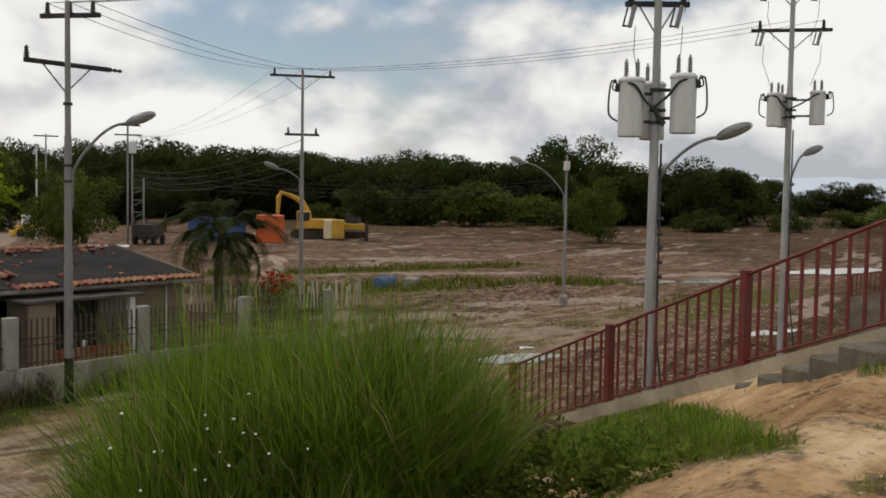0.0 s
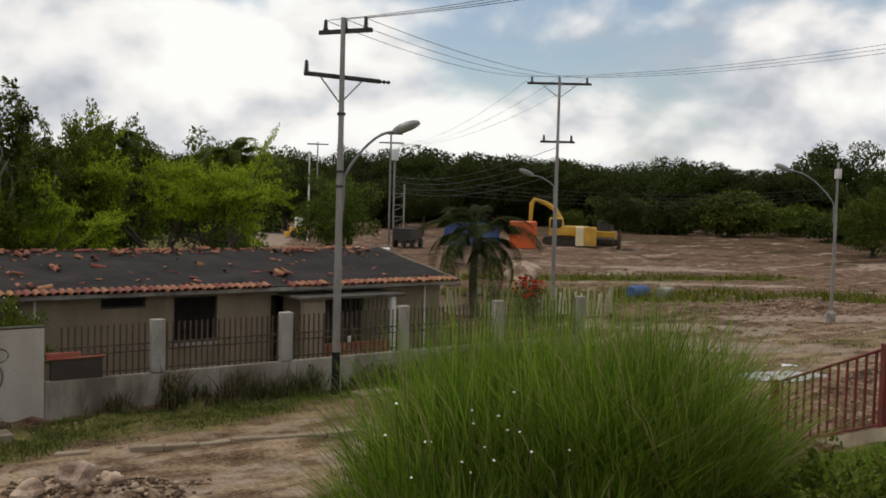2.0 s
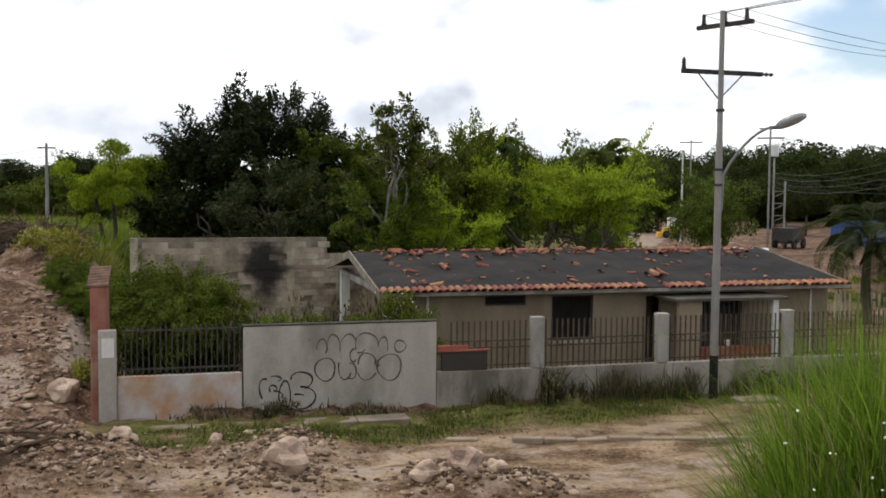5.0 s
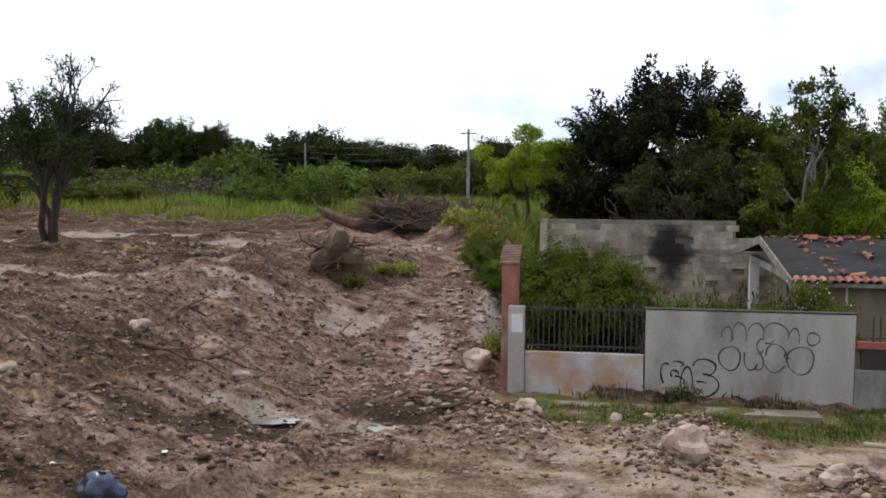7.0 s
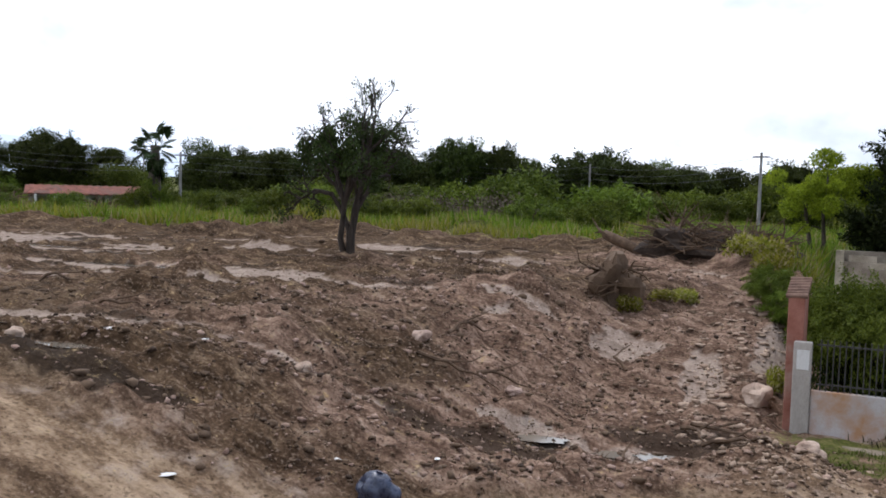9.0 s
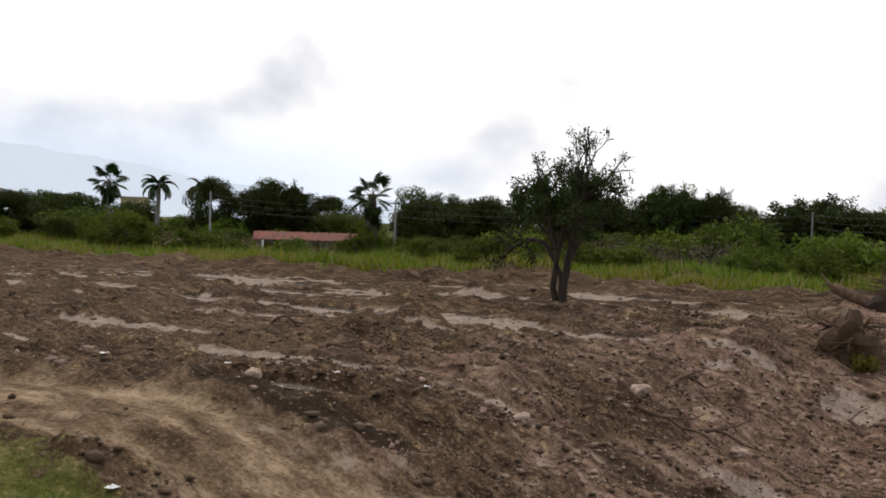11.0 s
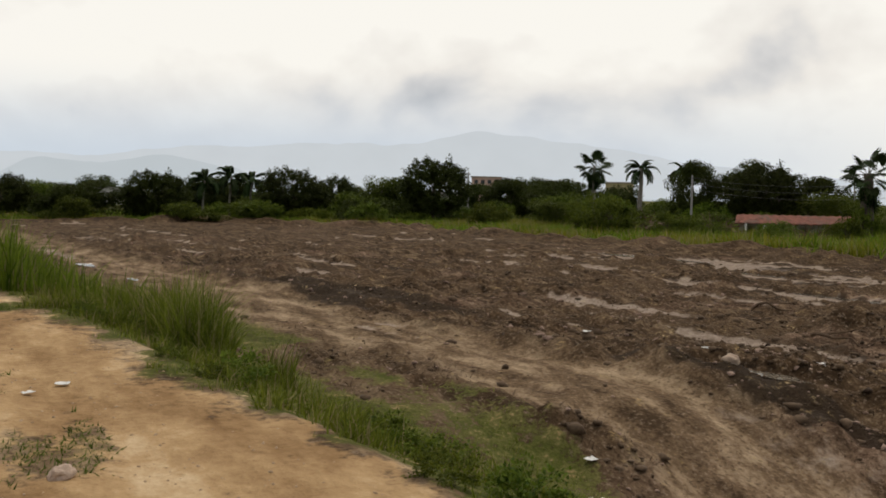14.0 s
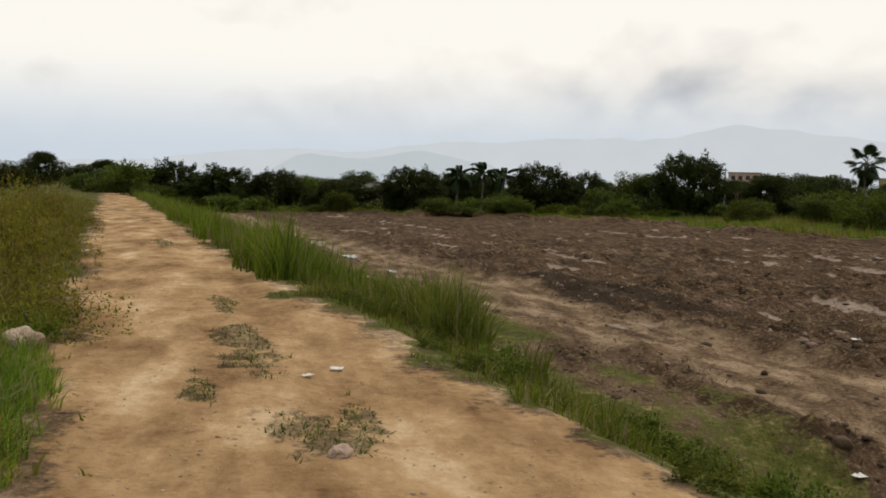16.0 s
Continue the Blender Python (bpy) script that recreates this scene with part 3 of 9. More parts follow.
    bare = (1 - grass) * (1 - road)
    pale = step(0.42, 0.60, ripple(x * 0.16 + y * 0.06, y * 1.0 - 0.15 * x, 1.25, 41, 4) + 0.15 * ripple(x, y, 17, 43) + 0.27 * step(-10, -18, x) * step(14, 22, y + 0.3 * x + 8) * step(75, 45, np.hypot(x, y)) + 0.10 * step(-12, -18, x) * step(11, 15, v) - 0.06 * step(-14, -6, x) * step(16, 10, x) + 0.14 * step(20, 30, x)) * 0.9
    for k, p in enumerate(CLAY_PATCHES):
        pale = np.maximum(pale, blot(x, y, *p, 0.5, 200 + k))
    pale = pale * (1 - 0.85 * step(-5.0, -2.5, np.hypot(x, y) - field_reach(x, y) + 2.6 * ripple(x, y, 5, 31)) * step(3, 8, -np.degrees(np.arctan2(x, y))))
    pale = np.maximum(pale, 0.56 * street * (0.8 + 0.4 * ripple(x * 0.3, v, 1.0, 53))) * bare
    pale = np.maximum(pale, 0.44 * step(10.0, 10.6, v + 0.6 * e) * step(13.2, 12.2, v + 0.6 * e) * step(-14, -10, x) * step(1, -3, x) * (0.8 + 0.5 * ripple(x * 0.2, v, 0.6, 54)))
    wet = step(0.36, 0.58, ripple(x * 0.35, y, 2.2, 47, 4) + 0.1 * ripple(x, y, 11, 48) + 0.42 * step(10.8, 11.8, v) * step(15.5, 13.5, v) * step(-9, -11, x) * step(-40, -26, x) - 0.5 * track) * step(5, 7, v) * 0.8
    for k, p in enumerate(PUDDLES):
        wet = np.maximum(wet, blot(x, y, p[0], p[1], p[2] * 1.1, p[3] * 1.15, p[4], 0.35, 230 + k))
    for k, p in enumerate(((-13.0, 10.7, 2.0, 0.7, 15), (-10.9, 11.0, 1.3, 0.6, 25), (-3.4, 18.6, 1.5, 0.8, 10), (-6.6, 15.6, 1.6, 0.5, 20))):
        wet = np.maximum(wet, 0.9 * blot(x, y, *p, 0.6, 270 + k))
    wet = wet * bare
    return road, grass, track, pale, wet


def puddle_level(p):
    return float(smooth_ground(np.array([p[0]]), np.array([p[1]]))[0]) + 0.02


def ground_height(x, y, rough=True):
    z = smooth_ground(x, y)
    if not rough:
        return z
    road, grass, track, pale, wet = zones(x, y)
    d = np.hypot(x, y)
    open_earth = np.clip(1 - road - track * 0.9 - pale * 0.85 - wet * 0.4 - grass * 0.7, 0.04, 1) * step(3.5, 7.5, across(x, y) + 2 * step(6, 10, x))
    far = step(120, 40, d)
    clods = (np.abs(ripple(x, y, 1.3, 1, 3)) * 0.32 + np.clip(ripple(x, y, 0.6, 3, 3), -0.15, 1) * 0.26 + ripple(x, y, 4.5, 4, 2) * 0.14) * (0.35 + 0.65 * far)
    clods = clods + 0.46 * np.clip(ripple(x * 0.22 + y * 0.08, y - 0.15 * x, 1.5, 12, 3), 0, 1) * far
    clods = clods + 0.34 * step(0.45, 0.8, ripple(x, y, 2.4, 6, 2)) * step(-4, -10, x)
    clods = clods + 0.13 * ripple(x, y, 0.38, 17, 2) * step(45, 25, d)
    slope = step(-13, -11, x) * step(-2.6, -4, x) * step(13, 16, y) * step(36, 30, y)
    clods = clods * (1 - 0.35 * slope) + slope * 0.20 * np.abs(ripple(x + 0.12 * y, y * 0.11, 0.55, 22, 2)) + slope * 0.16 * np.clip(ripple(x, y, 0.9, 24, 3), 0, 1)
    clods = clods + 0.42 * step(0.42, 0.75, ripple(x * 0.55, y, 1.9, 26, 3)) * step(-7, -12, x) * step(16, 20, y) * step(80, 50, d)
    z = z + open_earth * clods * (0.95 - 0.15 * step(-12, -18, x) - 0.3 * step(4, 12, x))
    for cx, cy, r, h in HEAPS:
        q = np.hypot(x - cx, y - cy) / r
        z = z + h * np.exp(-q * q * 1.6) * (1 + 0.45 * ripple(x, y, 0.5, 10, 3))
    for k, p in enumerate(PUDDLES):
        bed = blot(x, y, p[0], p[1], p[2] * 1.75, p[3] * 2.1, p[4], 0.2, 240 + k)
        if bed.max() > 0:
            z = z + (puddle_level(p) - 0.02 + 0.035 * ripple(x, y, 0.5, 19, 2) - z) * bed
    v, m = across(x, y), track_middle(x, y)
    ruts = np.exp(-((np.abs(v - m) - 0.85) / 0.28) ** 2) * 0.07 + np.exp(-((np.abs(v - 0.75) - 0.8) / 0.3) ** 2) * 0.03 * road
    z = z - ruts * np.maximum(track, road) + (0.02 * ripple(x, y, 0.5, 7, 2) + 0.05 * ripple(x, y, 1.3, 18, 2) * step(4, 6, x)) * road
    rim = d - field_reach(x, y) + 2.6 * ripple(x, y, 5, 31)
    bearing = np.degrees(np.arctan2(-x, y))
    berm = step(-3.2, -0.6, rim) * step(3.0, 0.4, rim) * step(5, 9, bearing) * step(95, 80, bearing) * np.clip(0.5 + 0.8 * ripple(x, y, 2.2, 9, 4), 0, 0.85) * (0.85 - 0.1 * step(60, 72, bearing))
    return z + berm


def height_at(x, y):
    return float(ground_height(np.array([float(x)]), np.array([float(y)]))[0])


def earth_material():
    m = bpy.data.materials.new("bulldozed earth, sand and turf")
    m.use_nodes = True
    tree = m.node_tree
    tree.nodes.clear()
    place = wire(tree, "ShaderNodeNewGeometry").outputs["Position"]
    zone = wire(tree, "ShaderNodeSeparateColor", Color=wire(tree, "ShaderNodeAttribute", {"attribute_name": "zone"}).outputs["Color"])
    extra = wire(tree, "ShaderNodeSeparateColor", Color=wire(tree, "ShaderNodeAttribute", {"attribute_name": "extra"}).outputs["Color"])
    road, grass, track = zone.outputs
    pale, wet, red = extra.outputs
    n = [wire(tree, "ShaderNodeTexNoise", Vector=place, Scale=s, Detail=6.0, Roughness=0.62).outputs[0] for s in (0.25, 1.4, 4.5, 16.0)]
    grain = calc(tree, "ADD", calc(tree, "MULTIPLY", n[1], 0.3), calc(tree, "ADD", calc(tree, "MULTIPLY", n[2], 0.37), calc(tree, "MULTIPLY", n[3], 0.33)))
    broad = calc(tree, "ADD", calc(tree, "MULTIPLY", n[1], 0.40), calc(tree, "ADD", calc(tree, "MULTIPLY", n[2], 0.32), calc(tree, "MULTIPLY", n[3], 0.28)))
    drawn = wire(tree, "ShaderNodeMapping", Vector=place, Rotation=(0, 0, 0.12), Scale=(0.5, 2.6, 2.0))
    streak = wire(tree, "ShaderNodeTexNoise", Vector=drawn.outputs[0], Scale=1.3, Detail=6.0, Roughness=0.65).outputs[0]
    grain_earth = calc(tree, "ADD", calc(tree, "MULTIPLY", broad, 0.6), calc(tree, "MULTIPLY", streak, 0.4))
    earth = ramp(tree, grain_earth, [(0.40, (0.010, 0.006, 0.003)), (0.47, (0.040, 0.024, 0.013)), (0.54, (0.100, 0.063, 0.036)), (0.61, (0.25, 0.180, 0.118))])
    earth = mix(tree, calc(tree, "MULTIPLY", wire(tree, "ShaderNodeMapRange", Value=n[0], i1=0.45, i2=0.62).outputs[0], 0.6), earth, (0.086, 0.055, 0.032))
    pink = ramp(tree, grain_earth, [(0.40, (0.030, 0.017, 0.011)), (0.48, (0.110, 0.066, 0.044)), (0.56, (0.250, 0.166, 0.119)), (0.63, (0.47, 0.37, 0.295))])
    earth = mix(tree, red, earth, pink)
    worn = wire(tree, "ShaderNodeTexNoise", Vector=wire(tree, "ShaderNodeMapping", Vector=place, Rotation=(0, 0, -0.145), Scale=(0.62, 1.7, 1.0)).outputs[0], Scale=0.9, Detail=5.0, Roughness=0.6).outputs[0]
    tan = ramp(tree, calc(tree, "ADD", calc(tree, "MULTIPLY", grain, 0.45), calc(tree, "MULTIPLY", worn, 0.55)), [(0.40, (0.062, 0.039, 0.022)), (0.49, (0.178, 0.118, 0.071)), (0.585, (0.39, 0.285, 0.186))])
    sand = ramp(tree, calc(tree, "ADD", calc(tree, "MULTIPLY", grain, 0.38), calc(tree, "MULTIPLY", worn, 0.62)), [(0.36, (0.15, 0.082, 0.037)), (0.46, (0.30, 0.182, 0.090)), (0.55, (0.45, 0.295, 0.155)), (0.64, (0.62, 0.46, 0.29))])
    turf = ramp(tree, grain, [(0.40, (0.036, 0.046, 0.010)), (0.49, (0.072, 0.080, 0.019)), (0.56, (0.125, 0.116, 0.040)), (0.63, (0.22, 0.16, 0.08))])
    clay = ramp(tree, grain, [(0.40, (0.18, 0.134, 0.104)), (0.5, (0.285, 0.220, 0.175)), (0.60, (0.40, 0.328, 0.27))])
    col = mix(tree, track, earth, tan)
    chips = wire(tree, "ShaderNodeTexNoise", Vector=place, Scale=13.0, Detail=4.0, Roughness=0.7).outputs[0]
    chip_pale = wire(tree, "ShaderNodeMapRange", Value=chips, i1=0.565, i2=0.62).outputs[0]
    chip_dark = wire(tree, "ShaderNodeMapRange", Value=chips, i1=0.45, i2=0.39).outputs[0]
    col = mix(tree, calc(tree, "MULTIPLY", chip_pale, 0.42), col, (0.30, 0.225, 0.165))
    col = mix(tree, calc(tree, "MULTIPLY", chip_dark, 0.5), col, (0.020, 0.012, 0.007))
    spotted = wire(tree, "ShaderNodeMapRange", {"interpolation_type": "SMOOTHSTEP"}, Value=calc(tree, "ADD", pale, calc(tree, "MULTIPLY_ADD", n[1], 1.6, -0.8)), i1=0.35, i2=0.75).outputs[0]
    col = mix(tree, calc(tree, "MULTIPLY", spotted, 0.85), col, clay)
    soak = wire(tree, "ShaderNodeMapRange", {"interpolation_type": "SMOOTHSTEP"}, Value=calc(tree, "ADD", wet, calc(tree, "MULTIPLY_ADD", grain_earth, 4.0, -2.0)), i1=0.25, i2=0.8).outputs[0]
    col = mix(tree, calc(tree, "MULTIPLY", soak, 0.8), col, (0.020, 0.013, 0.008))
    ragged = wire(tree, "ShaderNodeMapRange", {"interpolation_type": "SMOOTHSTEP"}, Value=calc(tree, "ADD", grass, calc(tree, "MULTIPLY_ADD", grain, 5.0, -2.5)), i1=0.3, i2=0.75).outputs[0]
    col = mix(tree, ragged, col, turf)
    worn_edge = wire(tree, "ShaderNodeMapRange", {"interpolation_type": "SMOOTHSTEP"}, Value=calc(tree, "ADD", road, calc(tree, "MULTIPLY_ADD", grain, 4.0, -2.0)), i1=0.25, i2=0.75).outputs[0]
    col = mix(tree, worn_edge, col, sand)
    rough = calc(tree, "MULTIPLY_ADD", soak, -0.1, 0.95)
    bump = wire(tree, "ShaderNodeBump", Strength=1.0, Distance=0.12, Height=broad)
    p = wire(tree, "ShaderNodeBsdfPrincipled", Base_Color=col, Roughness=rough, Specular_IOR_Level=0.04, Normal=bump.outputs[0])
    wire(tree, "ShaderNodeOutputMaterial", Surface=p.outputs[0])
    return m


def make_ground():
    # one sheet in rings round the camera, closest near it and within its view
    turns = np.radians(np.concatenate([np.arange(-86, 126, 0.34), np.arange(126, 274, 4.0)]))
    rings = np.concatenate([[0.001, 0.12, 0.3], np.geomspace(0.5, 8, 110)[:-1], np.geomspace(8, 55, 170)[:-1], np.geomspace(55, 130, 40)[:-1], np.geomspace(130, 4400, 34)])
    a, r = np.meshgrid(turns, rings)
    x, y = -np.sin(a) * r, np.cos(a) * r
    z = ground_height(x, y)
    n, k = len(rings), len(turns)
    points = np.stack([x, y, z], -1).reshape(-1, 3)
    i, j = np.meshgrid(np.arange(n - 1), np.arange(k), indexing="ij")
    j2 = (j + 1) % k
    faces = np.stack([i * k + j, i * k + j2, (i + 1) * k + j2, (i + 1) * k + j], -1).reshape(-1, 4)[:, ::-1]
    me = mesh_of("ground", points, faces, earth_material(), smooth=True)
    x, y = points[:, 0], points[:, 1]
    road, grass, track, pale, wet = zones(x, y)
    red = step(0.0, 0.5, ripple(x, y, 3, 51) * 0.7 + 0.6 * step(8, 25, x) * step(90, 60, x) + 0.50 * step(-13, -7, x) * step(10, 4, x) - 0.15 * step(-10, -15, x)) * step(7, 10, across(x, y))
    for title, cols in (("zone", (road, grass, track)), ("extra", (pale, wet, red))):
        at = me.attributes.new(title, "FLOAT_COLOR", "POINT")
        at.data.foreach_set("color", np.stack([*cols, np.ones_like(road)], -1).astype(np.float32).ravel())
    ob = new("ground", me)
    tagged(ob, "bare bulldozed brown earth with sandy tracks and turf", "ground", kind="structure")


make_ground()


def make_mountains():
    """Hazy ranges on the skyline, far behind everything; haze painted into their glowing colour."""
    haze_glow = []
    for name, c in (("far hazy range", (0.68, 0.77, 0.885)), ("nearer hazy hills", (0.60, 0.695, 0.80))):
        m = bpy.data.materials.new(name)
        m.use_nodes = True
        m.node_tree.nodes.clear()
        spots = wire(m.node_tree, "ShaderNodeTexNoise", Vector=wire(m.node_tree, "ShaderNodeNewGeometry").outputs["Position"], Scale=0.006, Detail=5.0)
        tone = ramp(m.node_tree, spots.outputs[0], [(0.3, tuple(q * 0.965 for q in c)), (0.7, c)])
        # the pale blue of distance is emitted evenly, whatever the sun does
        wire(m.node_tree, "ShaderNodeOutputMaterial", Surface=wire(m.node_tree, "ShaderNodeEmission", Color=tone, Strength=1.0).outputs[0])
        haze_glow.append(m)
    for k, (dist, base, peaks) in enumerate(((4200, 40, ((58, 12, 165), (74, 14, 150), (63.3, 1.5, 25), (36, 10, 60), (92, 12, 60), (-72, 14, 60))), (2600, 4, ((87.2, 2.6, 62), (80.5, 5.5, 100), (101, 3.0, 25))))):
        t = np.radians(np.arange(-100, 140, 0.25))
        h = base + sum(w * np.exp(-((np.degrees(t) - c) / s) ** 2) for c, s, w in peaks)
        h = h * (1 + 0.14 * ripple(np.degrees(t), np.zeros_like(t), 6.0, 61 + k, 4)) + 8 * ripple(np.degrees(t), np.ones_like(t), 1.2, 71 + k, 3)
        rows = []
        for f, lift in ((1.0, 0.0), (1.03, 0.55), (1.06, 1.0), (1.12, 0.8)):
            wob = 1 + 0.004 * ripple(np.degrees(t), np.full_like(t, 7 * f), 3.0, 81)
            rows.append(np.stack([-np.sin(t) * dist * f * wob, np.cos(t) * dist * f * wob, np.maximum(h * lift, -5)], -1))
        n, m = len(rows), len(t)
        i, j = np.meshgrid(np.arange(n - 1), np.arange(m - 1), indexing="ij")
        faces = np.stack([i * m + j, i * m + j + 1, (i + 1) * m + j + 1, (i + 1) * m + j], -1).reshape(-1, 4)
        solo("backdrop", mesh_of("backdrop", np.concatenate(rows), faces, haze_glow[k], True), None, "mountain range on the skyline, blue haze painted into its glow", "mountain", kind="structure")


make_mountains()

# ---- the abandoned house and its walls ----
WALL_Y = 20.8                 # street face of the garden wall
HOUSE_X0, HOUSE_X1 = 5.45, 16.9
FRONT, RIDGE_Y, BACK = 23.45, 27.4, 31.2
EAVE_Z, RIDGE_Z = 2.42, 3.10


def pantile():
    """A half-round clay tile, 0.42 m long, that points down the slope (-y)."""
    s, n, k = Shape(), 7, 0
    for r in (0.092, 0.078):
        for y, f in ((-0.22, 1.0), (0.20, 0.85)):
            for i in range(n):
                a = math.pi * i / (n - 1)
                s.v.append((r * f * math.cos(a), y, r * f * math.sin(a)))
    for i in range(n - 1):
        s.f += [(i, i + 1, n + i + 1, n + i), (2 * n + i + 1, 2 * n + i, 3 * n + i, 3 * n + i + 1), (i + 1, i, 2 * n + i, 2 * n + i + 1)]
    return s.mesh("tile", CLAY, smooth=False)


def pierced(x0, x1, z0, z1, y0, y1, holes):
    """One wall slab with openings through it, as one joined skin."""
    xs = sorted({x0, x1, *[h[0] for h in holes], *[h[1] for h in holes]})
    zs = sorted({z0, z1, *[h[2] for h in holes], *[h[3] for h in holes]})
    solid = lambda i, j: 0 <= i < len(xs) - 1 and 0 <= j < len(zs) - 1 and not any(h[0] <= xs[i] < h[1] and h[2] <= zs[j] < h[3] for h in holes)
    s = Shape()
    s.v = [(x, y, z) for y in (y0, y1) for z in zs for x in xs]
    w, n = len(xs), len(xs) * len(zs)
    for j in range(len(zs) - 1):
        for i in range(len(xs) - 1):
            if not solid(i, j):
                continue
            a, b, c, d = j * w + i, j * w + i + 1, (j + 1) * w + i + 1, (j + 1) * w + i
            s.f += [(a, b, c, d), (n + d, n + c, n + b, n + a)]
            for di, dj, p, q in ((0, -1, a, b), (1, 0, b, c), (0, 1, c, d), (-1, 0, d, a)):
                if not solid(i + di, j + dj):
                    s.f.append((q, p, n + p, n + q))
    return s


def make_house():
    rnd = random.Random(4)
    house = thing("house", (0, 0, 0), 0, "abandoned low house with beige plaster and black felt roof", "house")
    holes = [(7.1, 8.2, 2.03, 2.30), (8.9, 10.05, 1.10, 2.26), (11.55, 12.0, 0.1, 2.2), (12.6, 14.4, 0.3, 2.05)]
    # front wall in pieces round its openings
    part("wall", pierced(HOUSE_X0, HOUSE_X1, 0.0, EAVE_Z, FRONT, FRONT + 0.18, holes), BEIGE, house, "stained beige plaster front wall")
    for x0, x1, m in ((HOUSE_X0 - 0.18, HOUSE_X0 - 0.002, BEIGE), (HOUSE_X1, HOUSE_X1 + 0.18, BEIGE)):
        g = Shape()
        n = 0
        for x in (x0, x1):
            g.v += [(x, FRONT, 0), (x, BACK, 0), (x, BACK, EAVE_Z), (x, RIDGE_Y, RIDGE_Z - 0.1), (x, FRONT, EAVE_Z)]
        g.f = [(4, 3, 2, 1, 0), (5, 6, 7, 8, 9)] + [(i, (i + 1) % 5, 5 + (i + 1) % 5, 5 + i) for i in range(5)]
        part("wall", g, m, house, "gable wall")
    part("wall", Shape().box(HOUSE_X0, HOUSE_X1, BACK - 0.18, BACK, 0, EAVE_Z), BEIGE, house)
    # the inner faces carry the room's shade in their colour
    part("room", Shape().box(HOUSE_X0 + 0.05, HOUSE_X1 - 0.05, FRONT + 2.4, FRONT + 2.5, 0, EAVE_Z).box(HOUSE_X0 + 0.05, HOUSE_X1 - 0.05, FRONT + 0.2, FRONT + 2.4, 0.2, 0.22), SHADOW_ROOM, house, "inside wall and floor, painted dark as if unlit")
    # two roof slopes, felted, with a fascia
    x0, x1, up = HOUSE_X0 - 1.12, HOUSE_X1 + 0.5, (RIDGE_Z - EAVE_Z) / (RIDGE_Y - 22.95)
    for y_low in (22.95, BACK + 0.5):
        r = Shape()
        z_low = RIDGE_Z - up * abs(RIDGE_Y - y_low)
        nx, ny = 26, 8
        for lift in (0.0, 0.07):
            for j in range(ny + 1):
                for i in range(nx + 1):
                    f = j / ny
                    sag = 0.035 * noise.noise(Vector((i * 0.35, j * 0.5, 3))) if 0 < j < ny else 0.012 * noise.noise(Vector((i * 0.4, j, 1)))
                    r.v.append((x0 + (x1 - x0) * i / nx, y_low + (RIDGE_Y - y_low) * f, z_low + (RIDGE_Z - z_low) * f + lift + sag))
        w = nx + 1
        top = (ny + 1) * w
        for j in range(ny):
            for i in range(nx):
                a = j * w + i
                r.f += [(a, a + w, a + w + 1, a + 1), (top + a, top + a + 1, top + a + w + 1, top + a + w)]
        for i in range(nx):
            r.f += [(i, i + 1, top + i + 1, top + i)]
        for j in range(ny):
            a = j * w
            r.f += [(a, top + a, top + a + w, a + w), (a + nx, a + w + nx, top + a + w + nx, top + a + nx)]
        roof = part("roof", r, BITUMEN, house, "black roofing felt slope littered with broken tiles", smooth=False)
        if y_low < RIDGE_Y:
            front_roof = roof
    part("fascia", Shape().box(x0, x1, 22.90, 22.94, EAVE_Z - 0.05, EAVE_Z + 0.04), CONCRETE, house)
    for x in (x0 - 0.05, x1 + 0.01):
        b = Shape()
        for y_low in (22.92, BACK + 0.5):
            z_low = RIDGE_Z - up * abs(RIDGE_Y - y_low)
            n = len(b.v)
            b.v += [(x, y_low, z_low - 0.10), (x + 0.04, y_low, z_low - 0.10), (x + 0.04, y_low, z_low + 0.10), (x, y_low, z_low + 0.10),
                    (x, RIDGE_Y, RIDGE_Z - 0.10), (x + 0.04, RIDGE_Y, RIDGE_Z - 0.10), (x + 0.04, RIDGE_Y, RIDGE_Z + 0.11), (x, RIDGE_Y, RIDGE_Z + 0.11)]
            b.f += [tuple(n + i for i in f) for f in ((0, 1, 2, 3), (7, 6, 5, 4), (0, 4, 5, 1), (1, 5, 6, 2), (2, 6, 7, 3), (3, 7, 4, 0))]
        part("verge_board", b, OLD_BOARD, house, "weathered brown verge board")
    # tiles along the eave and the ridge, and broken pieces on the felt
    tile = pantile()
    broken = []
    for k in range(3):
        t = Shape()
        n = 5
        a0 = 0.5 + 0.5 * k
        for r in (0.092, 0.078):
            for y in (-0.12 + 0.05 * k, 0.10):
                t.v += [(r * math.cos(a0 * 0.4 + (math.pi - a0) * i / (n - 1)), y * (1 + 0.2 * math.sin(i * 2 + k)), r * math.sin(a0 * 0.4 + (math.pi - a0) * i / (n - 1)) - 0.03) for i in range(n)]
        for i in range(n - 1):
            t.f += [(i, i + 1, n + i + 1, n + i), (2 * n + i + 1, 2 * n + i, 3 * n + i, 3 * n + i + 1), (i + 1, i, 2 * n + i, 2 * n + i + 1)]
        broken.append(t.mesh("tile_piece", CLAY))
    pitch = math.degrees(math.atan(up))

    def on_roof(x, y, dz=0.0):
        return (x, y, RIDGE_Z - up * abs(RIDGE_Y - y) + 0.075 + dz)

    x = x0 + 0.1
    while x < x1:
        if not (11.3 < x < 11.9 or 13.0 < x < 13.35):
            t = part("tile", tile, None, front_roof)
            t.matrix_basis = pose(*on_roof(x, 22.98 + rnd.uniform(-0.03, 0.03)), pitch, rnd.uniform(-4, 4), rnd.uniform(-5, 5))
        x += 0.188
    x = x0 + 0.15
